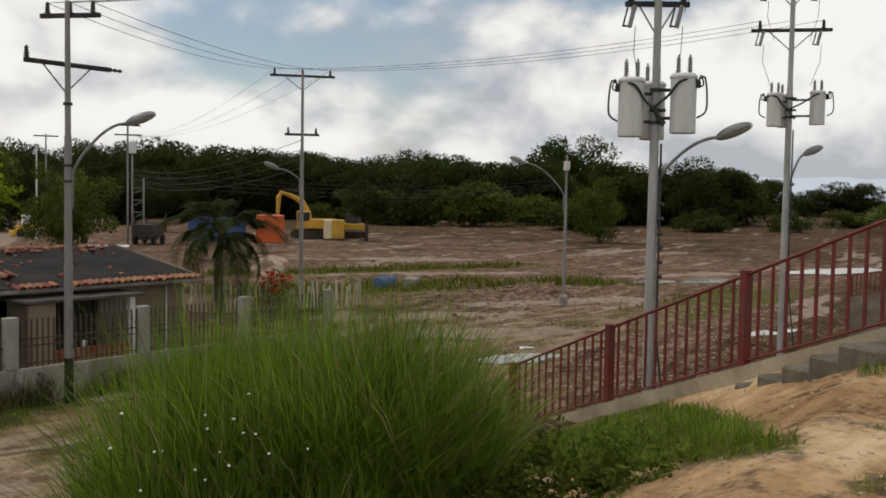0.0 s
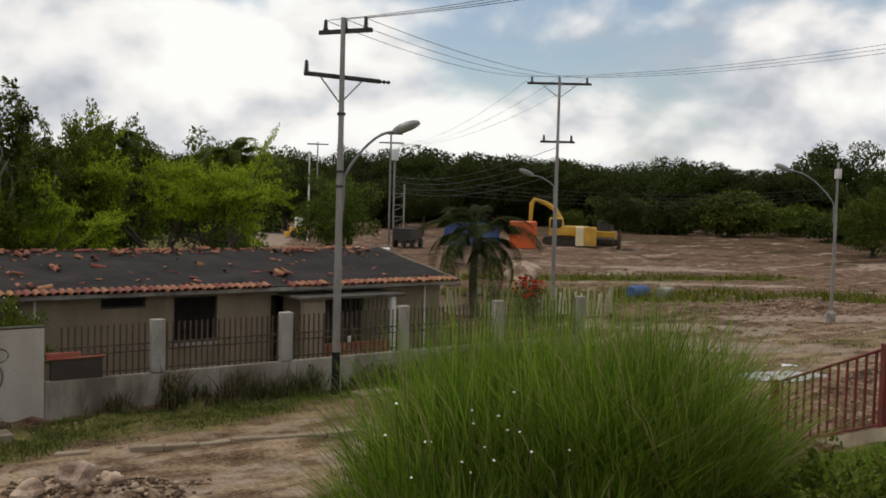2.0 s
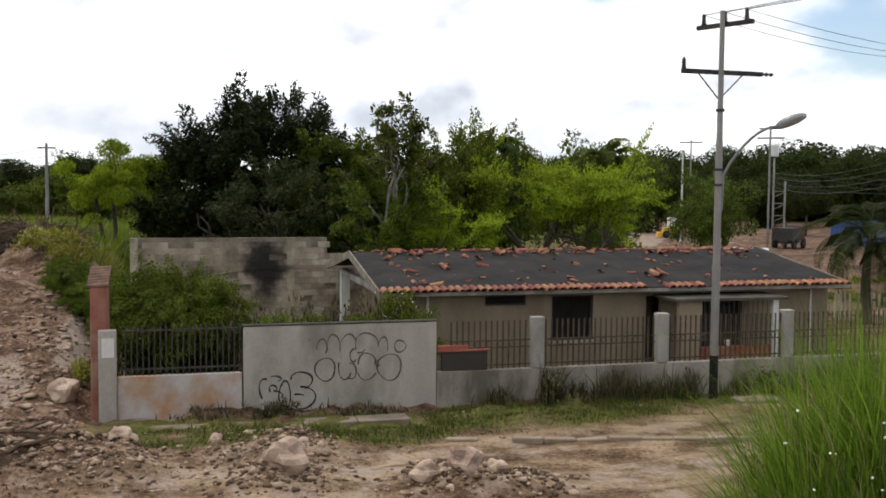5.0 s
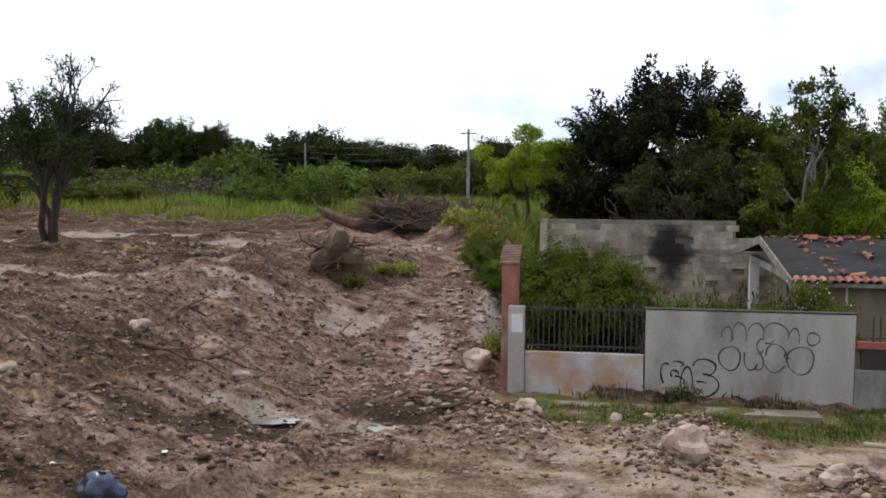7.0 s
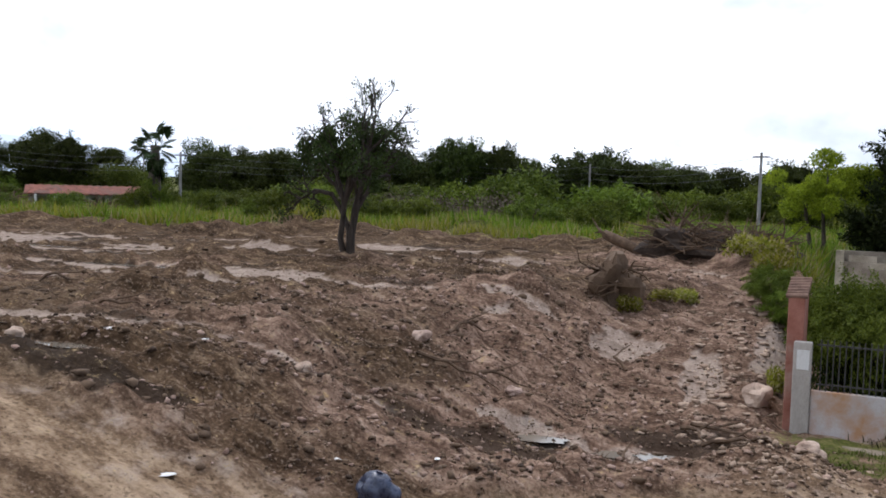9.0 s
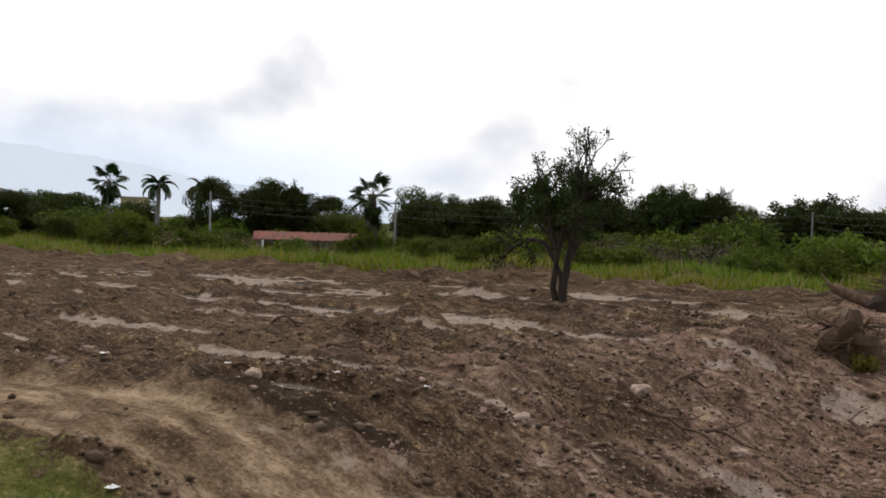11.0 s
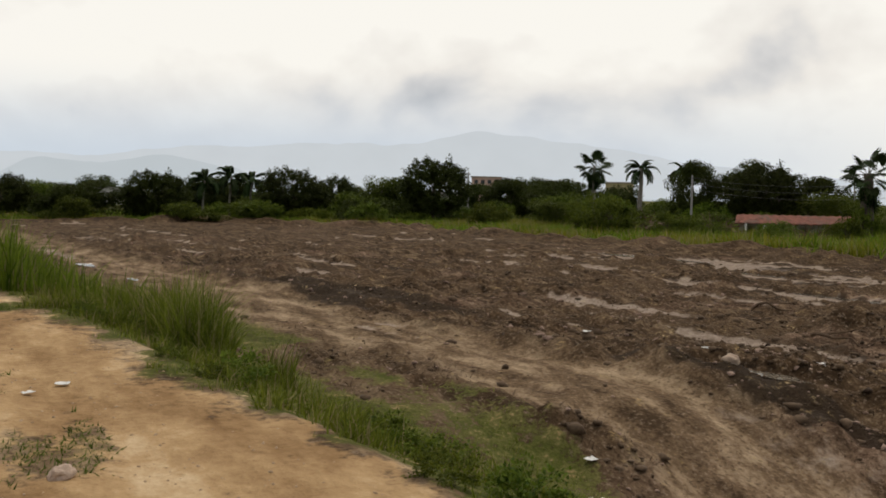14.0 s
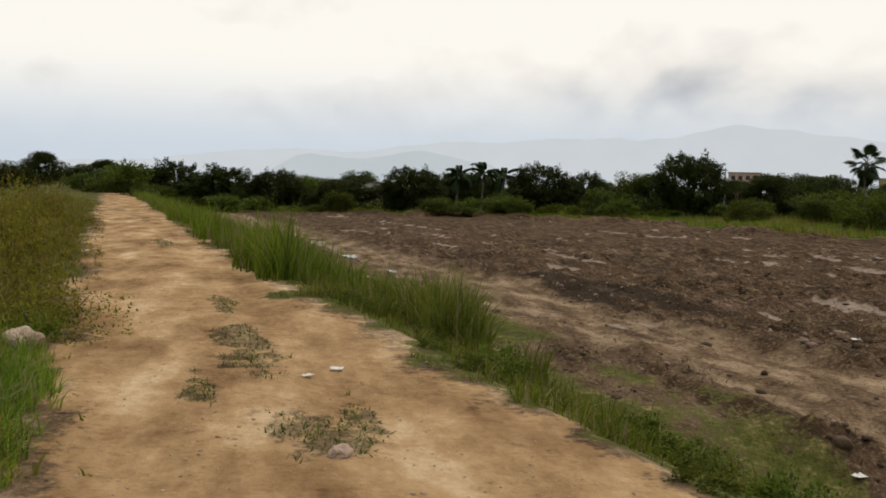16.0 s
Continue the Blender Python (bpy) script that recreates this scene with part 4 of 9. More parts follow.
    while x < x1:
        if rnd.random() < 0.95:
            t = part("tile", rnd.choice([tile] + broken), None, front_roof)
            t.matrix_basis = pose(*on_roof(x, RIDGE_Y + rnd.uniform(-0.06, 0.02), rnd.uniform(-0.02, 0.03)), rnd.uniform(-8, 8), rnd.uniform(-10, 10), 90 + rnd.uniform(-25, 25)) @ Matrix.Scale(rnd.uniform(0.55, 0.95), 4)
        x += 0.16
    for k in range(150):
        x = rnd.uniform(x0 + 0.3, x1 - 0.3)
        y = RIDGE_Y - abs(rnd.gauss(0, 0.45)) if k < 70 else rnd.uniform(23.2, 27.2)
        t = part("tile_piece", rnd.choice(broken + [tile]) if k % 3 else rnd.choice(broken), None, front_roof)
        t.matrix_basis = pose(*on_roof(x, min(max(y, 23.05), RIDGE_Y - 0.05), 0.005), pitch + rnd.uniform(-12, 12), rnd.choice((0, 0, 180)) + rnd.uniform(-20, 20), rnd.uniform(0, 360)) @ Matrix.Scale(rnd.uniform(0.5, 1.1), 4)
    for hx, hy, n in ((6.6, 25.4, 9), (5.6, 23.6, 8), (12.3, 24.0, 8), (8.6, 26.9, 12), (13.8, 26.8, 10), (6.0, 27.0, 9)):
        for k in range(n // 2 + 1):
            t = part("tile", rnd.choice(broken + [tile]), None, front_roof)
            t.matrix_basis = pose(*on_roof(hx + rnd.gauss(0, 0.22), min(hy + rnd.gauss(0, 0.12), RIDGE_Y - 0.03), 0.02 + 0.012 * k), pitch + rnd.uniform(-25, 25), rnd.uniform(-30, 30), rnd.uniform(0, 360)) @ Matrix.Scale(rnd.uniform(0.6, 0.95), 4)
    # windows with frames and grilles
    for x0w, x1w, z0, z1 in (holes[0], holes[1], holes[3]):
        # an opaque dark panel stands in for the unlit room behind
        w = part("window", Shape().box(x0w, x1w, FRONT + 0.12, FRONT + 0.14, z0, z1), SHADOW_ROOM if x0w > 12 else BLACK_ROOM, house, "dark panel in the window, standing in for the unlit room")
        f = Shape()
        for a, b, c, d in ((x0w, x1w, z0, z0 + 0.04), (x0w, x1w, z1 - 0.04, z1), (x0w, x0w + 0.04, z0 + 0.04, z1 - 0.04), (x1w - 0.04, x1w, z0 + 0.04, z1 - 0.04)):
            f.box(a, b, FRONT + 0.05, FRONT + 0.10, c, d)
        part("window_frame", f, DARK_IRON, w)
        if z1 - z0 > 0.5:
            part("window_sill", Shape().box(x0w - 0.06, x1w + 0.06, FRONT - 0.06, FRONT - 0.002, z0 - 0.07, z0 - 0.01), CONCRETE, w)
            x = x0w + 0.12
            while x < x1w - 0.05:
                part("bar", Shape().box(x, x + 0.014, FRONT + 0.02, FRONT + 0.034, z0 + 0.02, z1 - 0.02), POLE_BLACK, w)
                x += 0.13
    # the doorway is closed by a panel painted as dark as its shade
    d = part("door", Shape().box(11.56, 11.99, FRONT + 0.5, FRONT + 0.54, 0.15, 2.18), SHADOW_ROOM, house, "dark panel in the doorway, standing in for the unlit room")
    # the porch: a flat slab on a post, a red parapet, a grille
    # the slab's dark colour holds the shade that lies under the eave
    porch = part("porch_roof", Shape().box(11.75, 15.0, 22.2, FRONT - 0.01, 2.17, 2.25), surface("concrete darkened for eave shade", (0.035, 0.031, 0.026), (0.11, 0.098, 0.08), 2.5), house, "concrete porch slab painted dark for the shade under the eave", bevel=0.01)
    part("porch_post", Shape().box(14.62, 14.78, 22.3, 22.46, 0.0, 2.158), WHITE, house, "peeling white post", bevel=0.01)
    part("porch_wall", Shape().box(11.9, 12.55, 22.3, 22.42, 0.0, 2.158), BEIGE, house)
    part("parapet", Shape().box(12.56, 14.6, 22.32, 22.44, 0.0, 0.98), RED_WALL, house, "faded red brick parapet", bevel=0.01)
    x = 12.65
    while x < 14.6:
        part("bar", Shape().box(x, x + 0.016, 22.36, 22.376, 0.981, 2.157), DARK_IRON, house)
        x += 0.14
    part("porch_pot", Shape().turned([(0.05, 0), (0.08, 0.05), (0.09, 0.14), (0.06, 0.18)], 10, (13.35, 22.38, 0.982)), WHITE, house, "small white pot on the parapet")
    for y in (23.5, 30.6):
        part("corner_post", Shape().box(4.58, 4.86, y, y + 0.28, 0.0, EAVE_Z + 0.02), WHITE, house, "peeling white corner post", bevel=0.012)
    part("gable_beam", Shape().box(4.6, 4.8, 23.79, 30.59, EAVE_Z - 0.18, EAVE_Z), CONCRETE, house)
    for x in (5.6, 16.5):
        part("drain_pipe", Shape().tube([(x, FRONT - 0.05, 0.1), (x, FRONT - 0.05, 2.3)], 0.03, 8), WHITE, house)
    return house


make_house()


class bubbles:
    """Round spray strokes on the street face of the wall: centre, half width, half height, from and to which angle."""

    def __init__(self, *arc):
        self.shape = Shape()
        self.more(*arc)

    def more(self, x, z, rx, rz, a0, a1, r=0.015):
        rings = []
        for k in range(25):
            a = radians(a0 + (a1 - a0) * k / 24)
            wave = 1 + 0.05 * math.sin(3 * a + x * 9)
            p, n = Vector((x + rx * wave * math.cos(a), z + rz * wave * math.sin(a))), Vector((math.cos(a), math.sin(a)))
            w = r * (1 + 0.35 * math.sin(2.3 * a + z * 7))
            rings.append((p - n * w, p + n * w))
        y = WALL_Y - 0.005
        for (a, b), (c, d) in zip(rings, rings[1:]):
            self.shape.quad((a.x, y, a.y), (c.x, y, c.y), (d.x, y, d.y), (b.x, y, b.y))
        return self


def make_garden_wall():
    wall = thing("garden_wall", (0, 0, 0), 0, "grey plastered garden wall sprayed with black loops", "wall")
    part("panel", Shape().box(0.97, 5.16, WALL_Y, WALL_Y + 0.18, -0.2, 2.05), PLASTER, wall, "high grey plastered panel", bevel=0.015)
    part("coping", Shape().box(0.95, 5.18, WALL_Y - 0.01, WALL_Y + 0.20, 2.051, 2.085), MOSSY, wall, "dark mossy coping", bevel=0.008)
    part("low_wall", Shape().box(5.17, 20.55, WALL_Y, WALL_Y + 0.18, -0.2, 0.92), PLINTH, wall, "low stained plinth wall under the fence", bevel=0.015)
    part("spray_lines", bubbles(2.69, 1.08, 0.217, 0.25, 0, 360).more(2.62, 1.55, 0.106, 0.19, 190, -40).more(2.87, 1.53, 0.138, 0.31, 190, -15).more(3.12, 1.16, 0.14, 0.33, 170, 330).more(3.2, 1.62, 0.17, 0.20, 165, 20).more(3.59, 1.57, 0.25, 0.28, 200, -10).more(3.96, 1.55, 0.106, 0.19, 175, -35).more(4.10, 1.08, 0.267, 0.29, 0, 360).more(3.6, 1.14, 0.197, 0.27, 175, 10).more(3.6, 1.04, 0.21, 0.22, 200, 340).more(3.3, 1.36, 0.07, 0.14, 60, 330).more(3.43, 1.49, 0.13, 0.07, 250, 360).more(3.24, 1.02, 0.13, 0.17, 100, -120).more(3.83, 1.17, 0.05, 0.06, 60, 330).more(4.335, 1.53, 0.125, 0.13, 0, 360).shape, FADED_LINE, wall, "faded grey spray loops")
    part("spray_lines", bubbles(1.40, 0.72, 0.105, 0.22, 60, 250, 0.018).more(1.58, 0.71, 0.08, 0.075, -20, 230, 0.017).more(1.62, 0.92, 0.13, 0.06, 130, -60, 0.017).more(1.62, 0.56, 0.16, 0.10, 100, -30, 0.017).more(1.83, 0.57, 0.122, 0.29, 0, 360, 0.018).more(2.18, 0.86, 0.23, 0.19, 170, -70, 0.018).more(2.22, 0.49, 0.255, 0.24, 105, -165, 0.018).more(2.10, 0.50, 0.14, 0.07, 120, 20, 0.017).shape, PAINT_LINE, wall, "black spray loops")
    # a solid box fills the gap, its shade painted with the unlit-room tone
    part("hole", Shape().box(5.3, 6.35, WALL_Y + 0.02, WALL_Y + 0.16, 0.93, 1.36), SHADOW_ROOM, wall, "dark box filling the boarded gap under a red sheet")
    part("sheet", Shape().box(5.2, 6.4, WALL_Y - 0.02, WALL_Y + 0.12, 1.362, 1.40).box(5.2, 5.9, WALL_Y + 0.0, WALL_Y + 0.1, 1.402, 1.5), RED_WALL, wall, "rusty red metal sheet", bevel=0.006)
    # pillars and iron panels
    edges = [5.3, 7.55, 10.68, 14.05, 17.25, 20.4]
    for x in edges[1:]:
        part("pillar", Shape().box(x - 0.15, x + 0.15, WALL_Y - 0.02, WALL_Y + 0.20, 0.921, 2.09), CONCRETE, wall, "pale concrete fence pillar", bevel=0.015)
    for a, b in zip(edges, edges[1:]):
        panel = part("fence_panel", Shape().box(a + 0.16, b - 0.16, WALL_Y + 0.07, WALL_Y + 0.10, 1.0, 1.03).box(a + 0.16, b - 0.16, WALL_Y + 0.07, WALL_Y + 0.10, 1.40, 1.425).box(a + 0.16, b - 0.16, WALL_Y + 0.07, WALL_Y + 0.10, 1.56, 1.585), IRON, wall, "iron fence panel with a ringed band")
        x = a + 0.22
        bar = Shape().box(-0.017, 0.017, -0.011, 0.011, 0.93, 2.02).mesh("bar", IRON)
        k = 0
        while x < b - 0.18:
            o = part("bar", bar, None, panel)
            o.location = (x, WALL_Y + 0.085, 0)
            x += 0.135
            k += 1
        rings = Shape()
        x = a + 0.3
        while x < b - 0.25:
            rings.tube([(x + 0.065 * math.cos(t), WALL_Y + 0.062, 1.4925 + 0.065 * math.sin(t)) for t in np.linspace(0, 2 * math.pi, 11)], 0.008, 4, False)
            x += 0.27
        part("ring_band", rings, IRON, panel)
    return wall


make_garden_wall()


def make_gate():
    gate = thing("gate_wall", (0, 0, 0), 0, "rust-stained low wall with iron railings beside a red gatepost", "wall")
    part("low_wall", Shape().box(-1.565, 0.94, WALL_Y + 0.02, WALL_Y + 0.18, -0.2, 1.08), RUST_WALL, gate, "low wall stained rust-orange near its foot", bevel=0.012)
    bar = Shape().box(-0.012, 0.012, -0.012, 0.012, 1.081, 2.12).mesh("bar", DARK_IRON)
    for x in np.arange(-1.4, 0.92, 0.115):
        o = part("bar", bar, None, gate)
        o.location = (x, WALL_Y + 0.1, 0)
    for z in (1.2, 2.0):
        part("rail", Shape().box(-1.48, 0.93, WALL_Y + 0.085, WALL_Y + 0.115, z, z + 0.03), DARK_IRON, gate)
    post = thing("gate_post", (-1.72, WALL_Y + 0.1, 0), 0, "red-brown plastered gatepost with a clay tile cap", "gatepost")
    part("shaft", Shape().box(-0.36, -0.04, 0.02, 0.9, -0.2, 2.95), surface("red-brown plaster", (0.20, 0.075, 0.05), (0.33, 0.15, 0.11), 2.0, stain=(0.36, 0.28, 0.23), stain_scale=1.4), post, "weathered red-brown shaft", bevel=0.02)
    part("meter_pillar", Shape().box(-0.20, 0.15, -0.16, 0.018, -0.2, 2.06), PLASTER, post, "grey rendered meter pillar", bevel=0.015)
    part("meter_plate", Shape().box(-0.13, 0.11, -0.172, -0.162, 1.5, 1.9), WHITE, post, "pale meter plate", bevel=0.003)
    old_tile = surface("weathered tile", (0.10, 0.06, 0.045), (0.24, 0.15, 0.11), 4.0)
    wedge = Shape()
    wedge.v = [(x, y, z) for x, y, z in ((-0.35, 0.03, 2.951), (-0.05, 0.03, 2.951), (-0.05, 0.89, 2.951), (-0.35, 0.89, 2.951), (-0.35, 0.89, 3.22), (-0.05, 0.89, 3.22))]
    wedge.f = [(0, 1, 2, 3), (0, 3, 4), (1, 5, 2), (3, 2, 5, 4), (0, 4, 5, 1)]
    part("sloping_top", wedge, DIRTY_CONCRETE, post)
    for k in range(7):
        t = k / 6
        part("tile", Shape().tube([(-0.41, 0.04 + 0.84 * t, 2.955 + 0.27 * t), (0.01, 0.04 + 0.84 * t, 2.975 + 0.27 * t)], [0.046, 0.055], 9), old_tile, post, "weathered barrel tile")


make_gate()


def make_block_wall():
    """The bare block wall behind the yard, with a soot mark."""
    wall = thing("block_wall", (0, 0, 0), 0, "bare concrete block wall behind the yard, sooty in one spot", "wall")
    y, x0, x1, base, top = 32.5, -1.7, 9.5, 0.0, 3.35
    part("core", Shape().box(x0, 4.4, y + 0.03, y + 0.17, base, top - 0.02).box(4.4, x1, y + 0.03, y + 0.17, base, 2.42), DIRTY_CONCRETE, wall, "mortar behind the blocks")
    rnd = random.Random(8)
    brick = Shape().box(-0.197, 0.197, 0, 0.06, 0, 0.193).mesh("block", BLOCK)
    rows = int((top - base) / 0.2)
    for j in range(rows):
        x = x0 + 0.2 + (0.2 if j % 2 else 0)
        while x < x1 - 0.15:
            high = top if x < 4.4 else 2.9 if x < 6.2 else 2.5
            if base + (j + 1) * 0.2 < high and rnd.random() < 0.97 and not (j == rows - 1 and rnd.random() < 0.25):
                o = part("block", brick, None, wall)
                o.location = (x, y - 0.03 + rnd.uniform(-0.008, 0.006), base + j * 0.2 + rnd.uniform(-0.003, 0.003))
            x += 0.4
    for x in (x0 - 0.05, 3.2, 6.4, x1 + 0.05):
        part("column", Shape().box(x - 0.12, x + 0.12, y - 0.04, y + 0.2, base, (top if x < 4 else 2.44) - 0.02), BLOCK, wall, bevel=0.01)
    part("beam", Shape().box(x0, x1, y - 0.05, y - 0.031, 2.28, 2.42), BLOCK, wall)


make_block_wall()

# ---- poles, wires and railing ----


def insulator(at, h=0.23, r=0.075):
    s = Shape()
    prof, z = [(0.02, 0.0)], 0.0
    for k in range(4):
        prof += [(r * 0.55, z + 0.01), (r * (1 - 0.12 * k), z + 0.02), (r * 0.5, z + h / 4)]
        z += h / 4
    return s.rings(prof + [(0.012, z + 0.03)], 8, at)


def bushing(at, h, r):
    """A tall ribbed porcelain bushing with a terminal on top."""
    prof = [(r * 0.6, 0.0)]
    for k in range(6):
        z = h * k / 7
        prof += [(r * 0.55, z + h * 0.03), (r * (1.0 - 0.05 * k), z + h * 0.07), (r * 0.55, z + h * 0.11)]
    return Shape().rings(prof + [(r * 0.3, h * 0.88), (r * 0.35, h * 0.93), (r * 0.1, h)], 8, at)


def bow(points, steps=6):
    """A smooth curve through the given points."""
    p = [points[0]] + list(points) + [points[-1]]
    out = []
    for i in range(1, len(p) - 2):
        for k in range(steps):
            t = k / steps
            out.append(0.5 * (2 * p[i] + (p[i + 1] - p[i - 1]) * t + (2 * p[i - 1] - 5 * p[i] + 4 * p[i + 1] - p[i + 2]) * t * t + (3 * p[i] - p[i - 1] - 3 * p[i + 1] + p[i + 2]) * t ** 3))
    return out + [points[-1]]


def street_lamp_arm(pole, z, turn, reach=1.9, lift=0.95):
    c, s_ = math.cos(turn), math.sin(turn)
    pts = [(c * (0.1 + reach * t), s_ * (0.1 + reach * t), z + lift * math.sin(t * math.pi / 2) ** 0.85) for t in np.linspace(0, 1, 9)]
    arm = part("lamp_arm", Shape().tube([(c * 0.08, s_ * 0.08, z - 0.8)] + pts, 0.032, 8), LAMP_GREY, pole, "curved steel lamp arm")
    end = Vector(pts[-1])
    m = Matrix.Translation(end) @ Matrix.Rotation(turn, 4, "Z") @ Matrix.Rotation(radians(-22), 4, "Y")
    head, glass = Shape(), Shape()
    for shape, drop, rim in ((head, 1.0, 0.0), (glass, -0.75, -0.012)):
        n, rows, cols = len(shape.v), 5, 14
        for j in range(rows + 1):
            f = j / rows * math.pi / 2
            for i in range(cols):
                a = 2 * math.pi * i / cols
                w = 0.155 * (1 - 0.28 * (math.cos(a) < 0) * -math.cos(a))
                shape.v.append(tuple(m @ Vector((0.30 + 0.36 * math.cos(a) * math.cos(f), w * math.sin(a) * math.cos(f), rim + 0.13 * drop * math.sin(f)))))
        for j in range(rows):
            for i in range(cols):
                shape.f.append((n + j * cols + i, n + j * cols + (i + 1) % cols, n + (j + 1) * cols + (i + 1) % cols, n + (j + 1) * cols + i))
    h = part("lamp_head", head, LAMP_GREY, pole, "grey cobra-head lamp", smooth=True)
    part("lamp_glass", glass, LAMP_GLASS, h, "dusty bowl glass", smooth=True)


def pole_shaft(pole, height, r0, r1, black=0.0, material=None):
    part("shaft", Shape().tube([(0, 0, -0.3), (0, 0, height * 0.34), (0, 0, height * 0.34 + 0.02), (0, 0, height * 0.66), (0, 0, height * 0.66 + 0.02), (0, 0, height)], [r0, r0, r0 * 0.84 + r1 * 0.16, r0 * 0.6 + r1 * 0.4, r0 * 0.35 + r1 * 0.65, r1], 14), material or POLE_STEEL, pole, "stepped steel tube", smooth=False)
    for z in (height * 0.34, height * 0.66):
        part("collar", Shape().tube([(0, 0, z - 0.05), (0, 0, z + 0.06)], r0 * 1.08 if z < height / 2 else r0 * 0.86, 14), material or POLE_STEEL, pole)
    if black:
        part("black_base", Shape().tube([(0, 0, -0.3), (0, 0, black)], r0 + 0.006, 14), POLE_BLACK, pole, "black painted foot")


def cross_arm(pole, z, turn, half, pins, shift=0.0, braces=True):
    m = Matrix.Rotation(turn, 4, "Z")
    arm = part("cross_arm", Shape().box(-half + shift, half + shift, 0.06, 0.15, z - 0.05, z + 0.05, m), CROSS_ARM, pole, "dark steel cross-arm", bevel=0.006)
    if braces:
        for sgn in (-1, 1):
            part("brace", Shape().tube([m @ Vector((sgn * half * 0.55 + shift * 0.5, 0.1, z - 0.04)), m @ Vector((0, 0.07, z - 0.62))], 0.018, 6), POLE_STEEL, pole)
    for x in pins:
        p = m @ Vector((x, 0.105, z + 0.05))
        part("insulator", insulator(tuple(p)), CABLE, arm, "dark pin insulator")
    return [Vector(pole.location) + m @ Vector((x, 0.105, z + 0.28)) for x in pins]




def make_house_pole():
    x, y = 11.62, 20.1
    pole = thing("utility_pole", (x, y, height_at(x, y)), 0, "steel utility pole with black foot, cross-arms and street lamp", "utility pole")
    pole_shaft(pole, 8.87, 0.092, 0.056, 1.0)
    a = cross_arm(pole, 8.57, radians(-62), 0.72, (-0.55, 0.0, 0.55), 0.0, False)
    b = cross_arm(pole, 7.5, radians(2), 1.05, (-0.9,), 0.1)
    arm_m = Matrix.Rotation(radians(2), 4, "Z")
    for x2 in (0.35, 0.95):
        p = arm_m @ Vector((x2, 0.1, 7.5))
        q = arm_m @ Vector((x2 + 0.5, 0.1, 7.5))
        part("strain_insulator", Shape().tube([p + (q - p) * t for t in np.linspace(0, 1, 9)], [0.02, 0.05, 0.02, 0.05, 0.02, 0.05, 0.02, 0.05, 0.015], 8), CROSS_ARM, pole, "string of dark discs")
    for z in (4.9, 5.25, 6.6):
        part("clamp", Shape().tube([(0, 0, z), (0, 0, z + 0.06)], 0.10, 10), CROSS_ARM, pole)
    street_lamp_arm(pole, 5.15, radians(-34), 1.15, 1.1)
    return a + b


